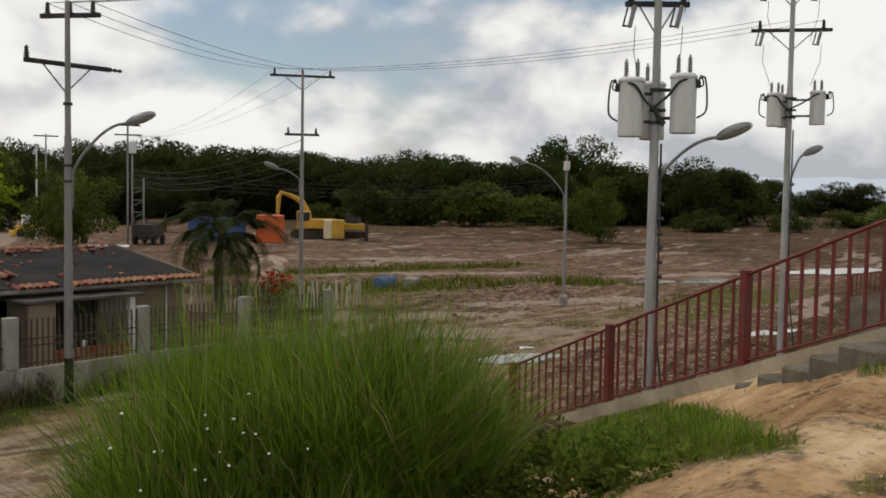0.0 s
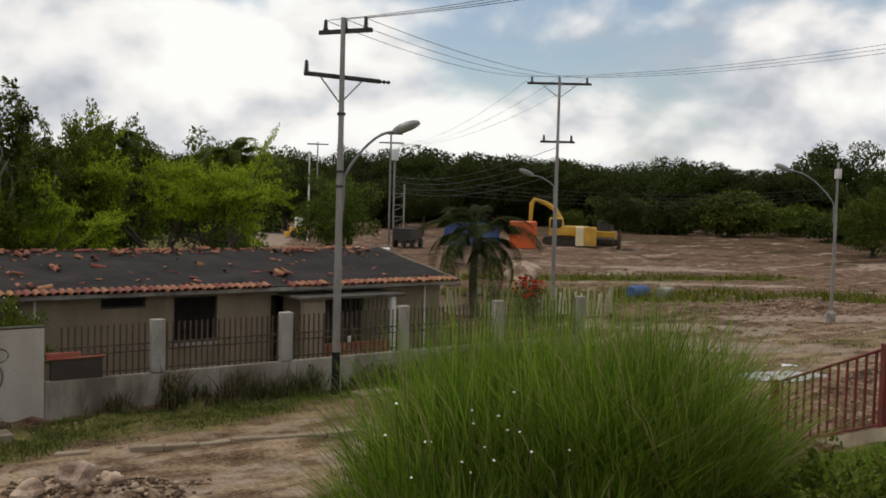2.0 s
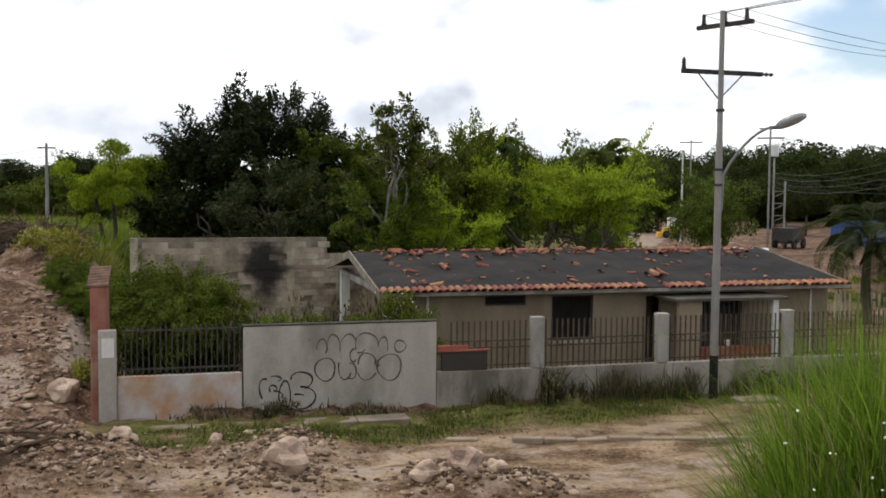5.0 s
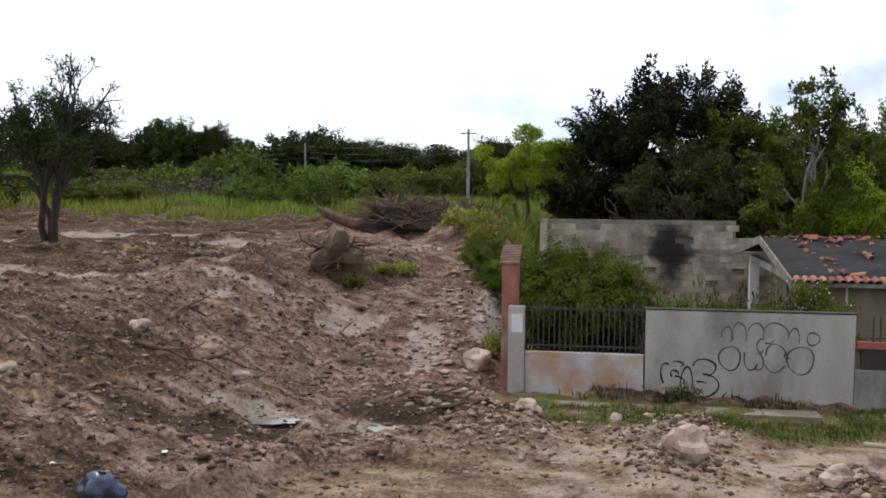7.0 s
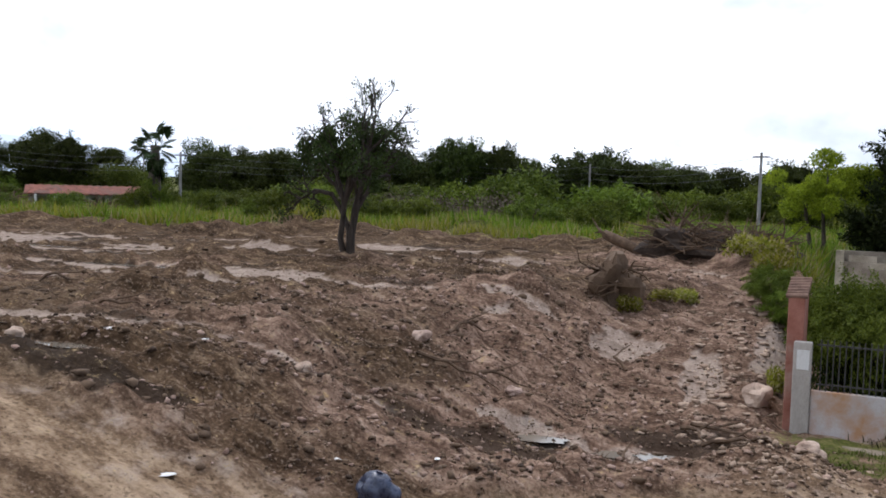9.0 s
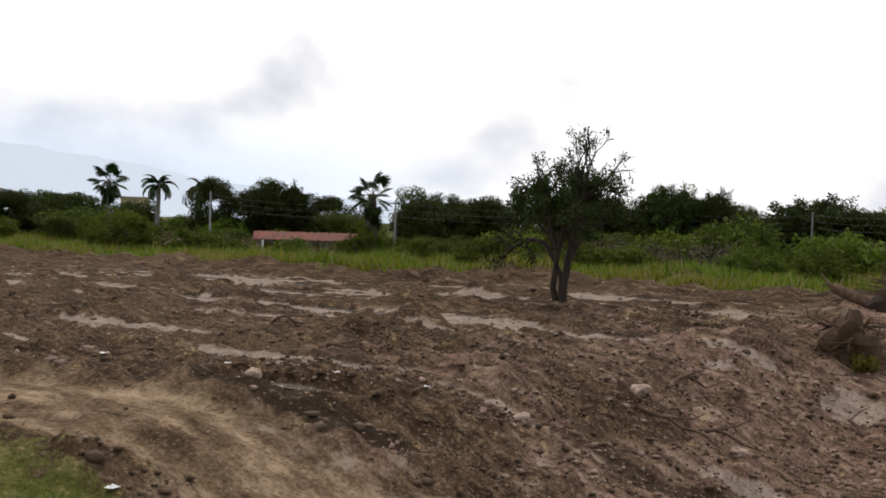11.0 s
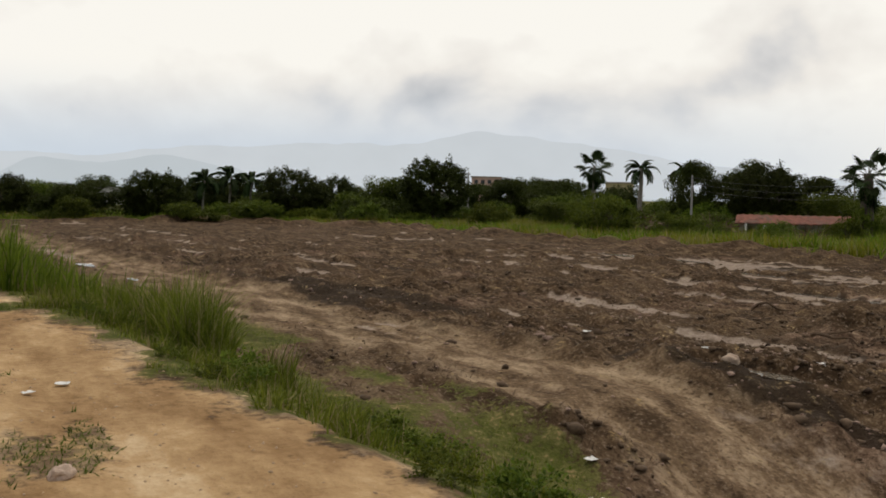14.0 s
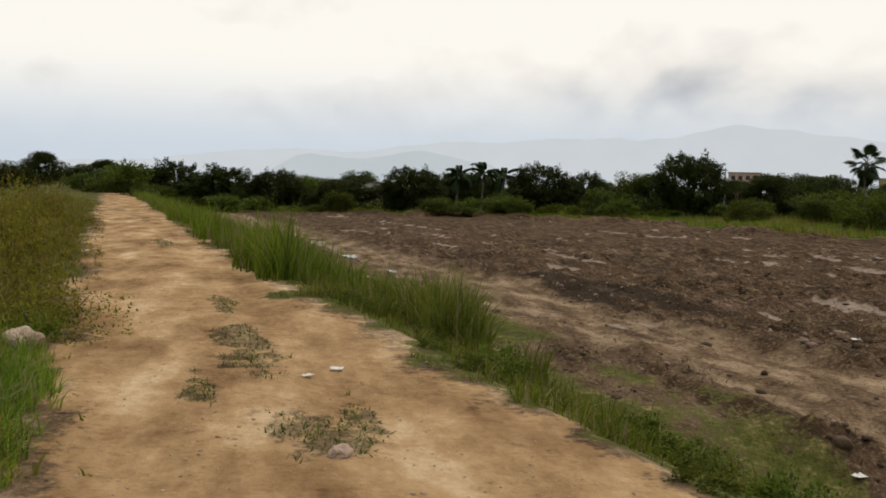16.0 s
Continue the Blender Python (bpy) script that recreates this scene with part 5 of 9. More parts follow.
def make_transformer_pole(at, height, turn, tanks, scale, lamp, arms):
    pole = thing("transformer_pole", (*at, height_at(*at)), turn, "steel pole carrying grey distribution transformers", "utility pole")
    tanks = [(tx, ty, tz - pole.location.z) for tx, ty, tz in tanks]
    arms = [(z - pole.location.z, *rest) for z, *rest in arms]
    lamp = (lamp[0] - pole.location.z, *lamp[1:])
    height -= pole.location.z
    pole_shaft(pole, height, 0.100, 0.066, 0.0, POLE_PALE)
    for tx, ty, tz in tanks:
        t = part("transformer", Shape().rings([(0.24 * scale, 0), (0.25 * scale, 0.02), (0.25 * scale, 1.06 * scale), (0.27 * scale, 1.07 * scale), (0.27 * scale, 1.11 * scale), (0.22 * scale, 1.16 * scale)], 20, (tx, ty, tz)), TANK, pole, "light grey cylindrical transformer tank", smooth=False)
        for k in (-1, 1):
            part("bushing", bushing((tx + k * 0.11 * scale, ty, tz + 1.14 * scale), 0.40 * scale, 0.062), PORCELAIN, t, "ribbed porcelain bushing")
        d = Vector((-tx, -ty, 0)).normalized()
        for z in (tz + 0.3 * scale, tz + 0.85 * scale):
            part("bracket", Shape().tube([(tx + d.x * 0.2, ty + d.y * 0.2, z), (0, 0, z)], 0.035, 6), CROSS_ARM, t)
        out = -d
        c = Vector((tx, ty, tz))
        lug = c + out * 0.27 + Vector((0, 0, 1.02 * scale))
        part("cable", Shape().tube(bow([lug, lug + out * 0.12 + Vector((0, 0, 0.06)), c + out * 0.44 + Vector((0, 0, 0.72 * scale)), c + out * 0.42 + Vector((0, 0, 0.42 * scale)), c + out * 0.26 + Vector((0, 0, 0.3 * scale))]), 0.02, 6), CABLE, t)
        part("cable", Shape().tube(bow([lug, c + Vector((-out.x * 0.05, -0.27 * scale, 1.0 * scale)), Vector((tx * 0.45, ty * 0.5 - 0.2, tz + 0.72 * scale)), Vector((0.0, -0.15, tz + 0.5 * scale)), Vector((0.16, -0.13, tz + 0.24 * scale))]), 0.026, 6), CABLE, t)
        part("cable_loop", Shape().tube(bow([lug + Vector((0, 0, -0.1)), lug + out * 0.05 + Vector((0, 0, 0.1)), lug + out * 0.1 + Vector((0, 0, -0.08)), lug + Vector((0, 0, -0.12))]), 0.016, 5), CABLE, t)
        part("terminal_box", Shape().box(lug.x - 0.05, lug.x + 0.05, lug.y - 0.05, lug.y + 0.05, lug.z - 0.14, lug.z - 0.01), CROSS_ARM, t, bevel=0.012)
    base = min(tz for tx, ty, tz in tanks)
    for z in (base + 0.28 * scale, base + 0.52 * scale, base + 0.92 * scale):
        part("clamp_band", Shape().tube([(0, 0, z), (0, 0, z + 0.07)], 0.116, 12), CROSS_ARM, pole, "dark clamp band")
        part("clamp_bolt", Shape().box(0.09, 0.2, -0.14, -0.08, z, z + 0.06), CROSS_ARM, pole, bevel=0.008)
    ends = []
    for z, half, pins, aturn in arms:
        ends += cross_arm(pole, z, aturn, half, pins)
        for k in pins[::2]:
            m = Matrix.Rotation(aturn, 4, "Z")
            p = m @ Vector((k * 0.9, -0.02, z - 0.05))
            lean = m @ Vector((-0.10, -0.04, 0))
            cut = part("fuse_cutout", Shape().tube([p, p + lean + Vector((0, 0, -0.42))], 0.045, 8), PORCELAIN, pole, "grey fuse cutout body")
            q = m @ Vector((-0.13, -0.02, 0))
            part("fuse_tube", Shape().tube([p + q, p + q + lean * 0.9 + Vector((0, 0, -0.38))], 0.018, 6), CABLE, cut)
            for u in (0.0, 1.0):
                o = p + lean * u + Vector((0, 0, -0.40 * u))
                part("fuse_clip", Shape().tube([o, o + q * 1.1], 0.02, 5), CROSS_ARM, cut)
            part("cable", Shape().tube([p + Vector((0.02, -0.1, -0.4)), p + Vector((0.0, -0.1, -0.9)), p * 0.7 + Vector((0, 0, z * 0.3 - 1.6))], 0.008, 5), CABLE, pole)
    street_lamp_arm(pole, *lamp)
    if scale < 0.99 or len(tanks) == 2:
        riser = part("riser_cable", Shape().tube(bow([Vector((0.13, -0.06, base - 0.1)), Vector((0.14, -0.07, base * 0.6)), Vector((0.15, -0.08, base * 0.35)), Vector((0.3, -0.1, 0.9)), Vector((0.42, -0.12, 0.0))]), 0.022, 6), CABLE, pole, "loose black riser cable")
        for k in range(6):
            z = base * 0.55 + k * 0.28
            part("spool", Shape().tube([(0.12, -0.05, z), (0.21, -0.08, z)], 0.042, 7), CABLE, pole, "dark spool insulator")
    if height > 10:
        part("riser_cable", Shape().tube([(0.14, -0.05, 0.5), (0.15, -0.06, 2.4), (0.13, -0.04, 5.0)], 0.02, 6), CABLE, pole)
    inv = pose(*at, height_at(*at), 0, 0, turn)
    return [inv @ (e - Vector(pole.location)) for e in ends]


def make_poles():
    a = make_house_pole()
    tanks = [(-0.46, -0.12, 6.15), (-0.06, 0.36, 6.12), (0.52, -0.1, 6.22)]
    b = make_transformer_pole((17.4, 8.86), 10.6, -63, tanks, 0.98, (5.35, radians(-5), 1.1, 0.8), [(8.72, 0.62, (-0.5, 0.0, 0.5), radians(10)), (10.2, 0.9, (-0.8, 0, 0.8), radians(10))])
    c = make_transformer_pole((29.17, 10.49), 12.4, -70, [(-0.42, -0.1, 7.15), (-0.12, 0.4, 7.15), (0.78, 0.0, 7.2)], 0.86, (5.4, radians(35), 0.5, 0.95), [(10.0, 1.15, (-0.9, 0.0, 0.9), radians(8)), (11.3, 1.0, (-0.8, 0, 0.8), radians(12))])
    x, y = 29.3, 31.7
    mid = thing("utility_pole", (x, y, height_at(x, y)), 0, "tall grey pole with a dark top cross-arm", "utility pole")
    pole_shaft(mid, 10.0, 0.095, 0.055)
    street_lamp_arm(mid, 5.35, radians(150), 0.95, 0.45)
    d = cross_arm(mid, 9.83, radians(-38), 1.4, (-1.2, 0.0, 1.2))
    cross_arm(mid, 7.3, radians(-38), 0.75, (-0.6, 0.6), 0.0, False)
    x, y = 37.1, 23.1
    lamp = thing("street_lamp", (x, y, height_at(x, y)), 0, "slim grey lamp post with a drooping arm", "street lamp")
    pole_shaft(lamp, 6.6, 0.075, 0.045)
    part("control_box", Shape().box(-0.1, 0.1, -0.12, 0.1, 5.95, 6.35), TANK, lamp, bevel=0.01)
    street_lamp_arm(lamp, 4.9, radians(128), 1.8, 1.35)
    part("foot", Shape().turned([(0.2, -0.2), (0.2, 0.35), (0.12, 0.45)], 10), CONCRETE, lamp, "dark concrete foot")
    return a, b, c, d


def hang(p, q, sag, r=0.008, name="overhead_wire"):
    p, q = Vector(p), Vector(q)
    pts = [p.lerp(q, t) - Vector((0, 0, 4 * sag * t * (1 - t))) for t in np.linspace(0, 1, 15)]
    solo(name, Shape().tube(pts, r, 5), CABLE, "thin dark overhead power line between poles", "cable", group="power lines")


def make_wires():
    a, b, c, d = make_poles()
    for k in range(3):
        hang(a[k], b[3 + k], 0.3)
        hang(b[3 + k], c[3 + k], 0.25)
        hang(a[k], d[k], 0.3)
        hang(d[k], c[k], 0.4)
    for k in range(3):
        hang(d[k], Vector((48.2 + 0.5 * k, 73.6, 9.4)), 0.9, 0.007)


make_wires()


def make_railing():
    """The red railing that goes down the bank on a concrete kerb."""
    way = Vector((0.445, 0.895, 0)).normalized()
    start, drop = Vector((8.75, 0.0, 0)), 0.355
    line = lambda s: Vector((start.x + way.x * s, start.y + way.y * s, 4.75 - drop * s if s > 1.4 else 4.75 - drop * 1.4))
    top = lambda s: 4.12 - 0.36 * (s - 4.85)
    rail = thing("stair_railing", (0, 0, 0), 0, "dark red iron railing going down a concrete kerb", "railing")
    posts = [-0.6, 2.1, 4.85, 7.55, 10.35]
    at = lambda s, z: Vector((start.x + way.x * s, start.y + way.y * s, z))
    for s in posts:
        part("post", Shape().box(-0.055, 0.055, -0.055, 0.055, -1.15, 0.06, Matrix.Translation(at(s, top(s))) @ Matrix.Rotation(math.atan2(way.y, way.x), 4, "Z")), RED_IRON, rail, "square red post", bevel=0.006)
    for a, b in zip(posts, posts[1:]):
        for lift, r in ((0.0, 0.022), (-1.0, 0.018)):
            part("rail", Shape().tube([at(a, top(a) + lift), at(b, top(b) + lift)], r, 6), RED_IRON, rail)
        n = 13
        for k in range(1, n):
            s = a + (b - a) * k / n
            part("bar", Shape().box(-0.017, 0.017, -0.012, 0.012, -1.0, 0.0, Matrix.Translation(at(s, top(s))) @ Matrix.Rotation(math.atan2(way.y, way.x), 4, "Z")), RED_IRON, rail)
    kerb = Shape()
    side = Vector((way.y, -way.x, 0)) * 0.09
    n = 0
    for s in np.linspace(-1.0, 10.4, 12):
        p = at(s, top(s) - 1.06)
        kerb.v += [tuple(p - side + Vector((0, 0, -0.55))), tuple(p - side), tuple(p + side), tuple(p + side + Vector((0, 0, -0.55)))]
    for i in range(11):
        for k in range(4):
            kerb.f.append((i * 4 + k, i * 4 + (k + 1) % 4, i * 4 + 4 + (k + 1) % 4, i * 4 + 4 + k))
    kerb.f += [(0, 1, 2, 3), (47, 46, 45, 44)]
    solo("stair_kerb", kerb, surface("sandy concrete", (0.24, 0.195, 0.135), (0.40, 0.335, 0.245), 2.0, stain=(0.14, 0.11, 0.08), stain_scale=1.5), "pale concrete kerb under the red railing", "kerb", kind="structure")
    # short flight of concrete steps beside the kerb
    stairs = thing("stairs", (0, 0, 0), 0, "worn concrete steps sunk in the sandy bank", "stairs")
    m = Matrix.Rotation(math.atan2(way.y, way.x), 4, "Z")
    for k in range(5):
        s = 2.3 + 0.42 * k
        p = at(s, top(s) - 1.31 - 0.02 * k)
        part("step", Shape().box(-0.26, 0.2, 0.12, 1.05 - 0.08 * k, -0.35, 0.0, Matrix.Translation(p) @ m), surface("mossy concrete", (0.055, 0.05, 0.038), (0.15, 0.135, 0.10), 3.0, stain=(0.24, 0.20, 0.15), stain_scale=2.0) if k == 0 else stairs.children[0].data.materials[0], stairs, "chipped concrete step", bevel=0.025)
    # the next railing, further along the bank
    other = thing("stair_railing", (0, 0, 0), 0, "far dark red railing on its concrete footing", "railing")
    a, b = Vector((28.81, 8.4, 2.27)), Vector((29.3, 6.0, 2.75))
    for k in range(21):
        p = a.lerp(b, k / 20)
        thick = 0.04 if k % 10 == 0 else 0.014
        part("post" if k % 10 == 0 else "bar", Shape().box(p.x - thick, p.x + thick, p.y - thick, p.y + thick, p.z, p.z + 0.62), RED_IRON, other)
    for lift in (0.02, 0.61):
        part("rail", Shape().tube([a + Vector((0, 0, lift)), b + Vector((0, 0, lift))], 0.02, 6), RED_IRON, other)
    foot = Shape()
    foot.v = [(a.x - 0.1, a.y, -0.3), (a.x + 0.1, a.y, -0.3), (b.x + 0.1, b.y, -0.3), (b.x - 0.1, b.y, -0.3), (a.x - 0.1, a.y, a.z), (a.x + 0.1, a.y, a.z), (b.x + 0.1, b.y, b.z), (b.x - 0.1, b.y, b.z)]
    foot.f = [(0, 3, 2, 1), (4, 5, 6, 7), (0, 1, 5, 4), (1, 2, 6, 5), (2, 3, 7, 6), (3, 0, 4, 7)]
    part("footing", foot, DIRTY_CONCRETE, other, "stained concrete footing")


make_railing()

# ---- plants ----


def leaf_mesh(name, centres, radii, count, length, width, material, rng, droop=0.2, squash=0.8, out=0.5, simple=False):
    """Many small pointed leaves round the given centres."""
    pick = rng.choice(len(centres), count, p=radii ** 2 / np.sum(radii ** 2))
    d = rng.normal(size=(count, 3))
    d /= np.linalg.norm(d, axis=1)[:, None]
    r = radii[pick] * rng.uniform(0.25, 1, count) ** 0.6
    p = centres[pick] + d * r[:, None] * np.array([1, 1, squash])
    u = rng.normal(size=(count, 3)) + d * out
    u[:, 2] -= droop
    u /= np.linalg.norm(u, axis=1)[:, None]
    w = np.cross(u, rng.normal(size=(count, 3)) * 0.6 + np.array([0, 0, 1.0]))
    w /= np.linalg.norm(w, axis=1)[:, None] + 1e-9
    k = rng.uniform(0.6, 1.3, count)[:, None]
    u, w = u * length * k, w * width * k
    if simple:
        pts = np.stack([p - w * 0.6, p + w * 0.6, p + u], 1).reshape(-1, 3)
        return mesh_of(name, pts, np.arange(count * 3).reshape(-1, 3), material)
    pts = np.stack([p, p + u * 0.45 + w * 0.5, p + u, p + u * 0.45 - w * 0.5], 1).reshape(-1, 3)
    return mesh_of(name, pts, np.arange(count * 4).reshape(-1, 4), material)


def make_tree(name, seed, height, radius, leaves, leaf_size, material, label, clear=0.25, clusters=40, fill=0.33, bark=None, lean=0.0, stems=1, flat=0.9, ragged=0.35, droop=0.3, girth=0.035, bare=0, simple=False):
    """A tree at the origin: tapered trunk with limbs (one mesh) and a crown of leaves."""
    rng = np.random.default_rng(seed)
    tree = thing(name, (0, 0, 0), 0, label, "tree")
    wood = Shape()
    base_r = height * girth
    crown_h = height * (1 - clear)
    mid = height * clear + crown_h * 0.5
    cs = []
    while len(cs) < clusters:
        d = rng.normal(size=3)
        d /= np.linalg.norm(d)
        k = rng.uniform(0.45, 1.0) ** 0.5
        lump = 1 + ragged * noise.noise(Vector(d * 1.6) + Vector((seed * 3.7, 0, 0))) * 1.6
        c = d * np.array([radius * 0.85, radius * 0.85, crown_h * 0.5 * flat]) * k * lump
        c[2] += mid + (lean * 0.0)
        if c[2] > height * clear * 0.75:
            cs.append(c)
    cs = np.array(cs)
    cs[:, 2] *= min(1.0, height * 0.96 / (cs[:, 2].max() + radius * fill * 0.5)) if cs[:, 2].max() > height * 0.9 else 1.0
    # stems and main limbs
    nodes = []
    for s in range(stems):
        a = rng.uniform(0, 2 * math.pi)
        off = Vector((math.cos(a), math.sin(a), 0)) * (base_r * 1.1 if stems > 1 else 0)
        tip = Vector((math.cos(a) * radius * 0.3, math.sin(a) * radius * 0.3, height * (0.72 if stems > 1 else 0.62)))
        pts = [Vector((0, 0, -0.2)) + off, off * 1.2 + Vector((rng.normal() * base_r, rng.normal() * base_r, height * clear * 0.5)), off + tip * 0.5 + Vector((rng.normal() * base_r, rng.normal() * base_r, height * 0.05)), tip]
        thick = base_r / (stems ** 0.55)
        wood.tube(pts, [thick * 1.25, thick * 0.85, thick * 0.62, thick * 0.22], 8)
        for t in np.linspace(0.35, 1, 6):
            i = min(int(t * 3), 2)
            nodes.append((pts[i].lerp(pts[i + 1], t * 3 - i), thick * (0.75 - 0.55 * t)))
    order = np.argsort(np.linalg.norm(cs - np.array([0, 0, mid]), axis=1))
    for i in order:
        c = Vector(cs[i])
        best = min(nodes, key=lambda n: (n[0] - c).length + (0.8 if n[0].z > c.z else 0) * (n[0].z - c.z + 0.5))
        p, r = best
        bend = p.lerp(c, 0.5) + Vector((rng.normal(), rng.normal(), rng.normal() + 0.6)) * (c - p).length * 0.09
        r = max(r * 0.6, base_r * 0.06)
        wood.tube([p, bend, c], [r, r * 0.7, r * 0.35], 5, False)
        nodes.append((bend, r * 0.75))
        nodes.append((c, r * 0.5))
        for k in range(bare):
            e = c + Vector((rng.normal(), rng.normal(), abs(rng.normal()) + 0.5)).normalized() * radius * rng.uniform(0.2, 0.42)
            wood.tube([c, c.lerp(e, 0.5) + Vector((rng.normal(), rng.normal(), 0)) * 0.06, e], [r * 0.4, r * 0.25, r * 0.08], 4, False)
    part("trunk", wood, bark or BARK, tree, "trunk and limbs", smooth=True)
    rs = radius * fill * rng.uniform(0.6, 1.25, clusters)
    part("crown", leaf_mesh("crown", cs, rs, leaves, leaf_size, leaf_size * 0.5, material, rng, droop, 0.75, simple=simple), None, tree, "leafy crown")
    return tree


def spray_leaves(name, sprays, count, length, width, material, rng, droop=0.25, along=0.9):
    """Leaves in sprays: each spray is (centre, way, half length, half width, half depth)."""
    c = np.array([q[0][:] for q in sprays], float)
    w = np.array([q[1][:] for q in sprays], float)
    w /= np.linalg.norm(w, axis=1)[:, None] + 1e-9
    size = np.array([q[2:5] for q in sprays], float)
    side = np.cross(w, np.array([0.02, 0.01, 1.0]))
    side /= np.linalg.norm(side, axis=1)[:, None] + 1e-9
    top = np.cross(side, w)
    weight = (size[:, 0] * size[:, 1] * size[:, 2]) ** 0.67
    pick = rng.choice(len(c), count, p=weight / weight.sum())
    d = rng.normal(size=(count, 3))
    d /= np.linalg.norm(d, axis=1)[:, None]
    d *= (rng.uniform(0.15, 1, count) ** 0.5)[:, None]
    k = size[pick] * d
    p = c[pick] + w[pick] * k[:, :1] + side[pick] * k[:, 1:2] + top[pick] * k[:, 2:3]
    u = rng.normal(size=(count, 3)) * 0.7 + w[pick] * along
    u[:, 2] -= droop
    u /= np.linalg.norm(u, axis=1)[:, None]
    v = np.cross(u, rng.normal(size=(count, 3)) * 0.5 + np.array([0, 0, 1.0]))
    v /= np.linalg.norm(v, axis=1)[:, None] + 1e-9
    f = rng.uniform(0.6, 1.3, count)[:, None]
    u, v = u * length * f, v * width * f
    pts = np.stack([p, p + u * 0.45 + v * 0.5, p + u, p + u * 0.45 - v * 0.5], 1).reshape(-1, 3)
    return mesh_of(name, pts, np.arange(count * 4).reshape(-1, 4), material)


def limbs(rng, wood, start, way, length, radius, depth, spread, lift, tips, shrink=0.74, forks=(2, 3), wander=0.12):
    """Grows a limb that forks again and again; gathers its twig ends with their height in the order."""
    way = way.normalized()
    mid = start + way * length * 0.5 + Vector(rng.normal(size=3)) * length * wander * 0.6
    end = start + way * length + Vector(rng.normal(size=3)) * length * wander
    wood.tube([start, mid, end], [radius, radius * 0.84, radius * 0.68], 8 if depth > 3 else 5 if depth > 1 else 3, False)
    out = (end - mid).normalized()
    tips.append((end, out, depth))
    if depth == 0:
        return
    for k in range(int(rng.integers(forks[0], forks[1] + 1))):
        turn = Vector(rng.normal(size=3))
        turn = (turn - out * turn.dot(out)).normalized()
        child = out + turn * spread * rng.uniform(0.5, 1.3) + Vector((0, 0, lift))
        limbs(rng, wood, end if k else mid.lerp(end, 0.85), child, length * shrink * rng.uniform(0.8, 1.2), radius * 0.66, depth - 1, spread, lift, tips, shrink, forks, wander)


def dense_tree(name, seed, height, radius, count, leaf, material, label, sprays=240, long=1.1, thin=0.42, clear=0.12, upward=0.5, flat=1.0, ragged=0.5, girth=0.03, droop=0.2, bark=None):
    """A full crown of pointed sprays over a forked trunk."""
    rng = np.random.default_rng(seed)
    tree = thing(name, (0, 0, 0), 0, label, "tree")
    wood, tips, held = Shape(), [], []
    for k in range(2):
        a = rng.uniform(0, 6.28)
        limbs(rng, wood, Vector((0.12 * math.cos(a), 0.12 * math.sin(a), -0.2)), Vector((0.28 * math.cos(a), 0.28 * math.sin(a), 1)), height * 0.26, height * girth, 3, 0.55, 0.25, tips)
    mid, half = height * (1 + clear) * 0.5, height * (1 - clear) * 0.5
    for k in range(sprays):
        d = rng.normal(size=3)
        d /= np.linalg.norm(d)
        lump = 1 + ragged * noise.noise(Vector(d * 2.1) + Vector((seed * 3.1, 0, 0)))
        r = rng.uniform(0.3, 1.0) ** 0.4 * lump * 0.86
        c = Vector((d[0] * radius * r, d[1] * radius * r, mid + d[2] * half * r * flat))
        if c.z < height * clear:
            continue
        way = Vector((d[0], d[1], d[2] * 0.6 + upward)) + Vector(rng.normal(size=3)) * 0.35
        z = rng.uniform(0.6, 1.3)
        held.append((c, way, long * z, thin * z, thin * 0.8 * z))
    part("trunk", wood, bark or BARK, tree, "trunk and limbs", smooth=True)
    part("crown", spray_leaves("crown", held, count, leaf, leaf * 0.5, material, rng, droop), None, tree, "leafy crown")
    return tree


def open_tree(name, seed, material, label, stems=1, length=1.9, radius=0.13, depth=4, spread=0.6, lift=0.2, lean=0.3, leaves=9000, leaf=0.14, pad=(0.5, 0.5, 0.16), bark=None, keep=lambda p, rng: True, low=2, forks=(2, 3), shrink=0.74, droop=0.25, start=0.0):
    """A tree whose limbs show, with leaf pads at its twig ends."""
    rng = np.random.default_rng(seed)
    tree = thing(name, (0, 0, 0), 0, label, "tree")
    wood, tips = Shape(), []
    for k in range(stems):
        a = start + 2 * math.pi * (k + rng.uniform(-0.2, 0.2)) / stems
        limbs(rng, wood, Vector((0.1 * math.cos(a), 0.1 * math.sin(a), -0.2)) if stems > 1 else Vector((0, 0, -0.2)), Vector((lean * math.cos(a), lean * math.sin(a), 1)) if k or stems < 4 else Vector((0.04, 0.02, 1)), length * rng.uniform(0.9, 1.1), radius, depth, spread, lift, tips, shrink, forks)
    held = []
    for p, way, level in tips:
        if level <= low and keep(p, rng):
            z = rng.uniform(0.6, 1.35)
            held.append((p, Vector((way.x, way.y, way.z * 0.4)), pad[0] * z, pad[1] * z, pad[2] * z))
    part("trunk", wood, bark or BARK, tree, "trunk and limbs", smooth=True)
    part("crown", spray_leaves("crown", held, leaves, leaf, leaf * 0.5, material, rng, droop), None, tree, "leafy crown")
    return tree


def plant(model, x, y, turn=0.0, size=1.0, tall=1.0, first=[]):
    """Sets a copy of a model tree on the ground."""
    t = copy_thing(model, pose(x, y, height_at(x, y) - 0.05, 0, 0, turn))
    t.scale = (size, size, size * tall)
    return t


def drop_models(models):
    for m in models:
        for o in (*m.children_recursive, m):
            bpy.data.objects.remove(o, do_unlink=True)


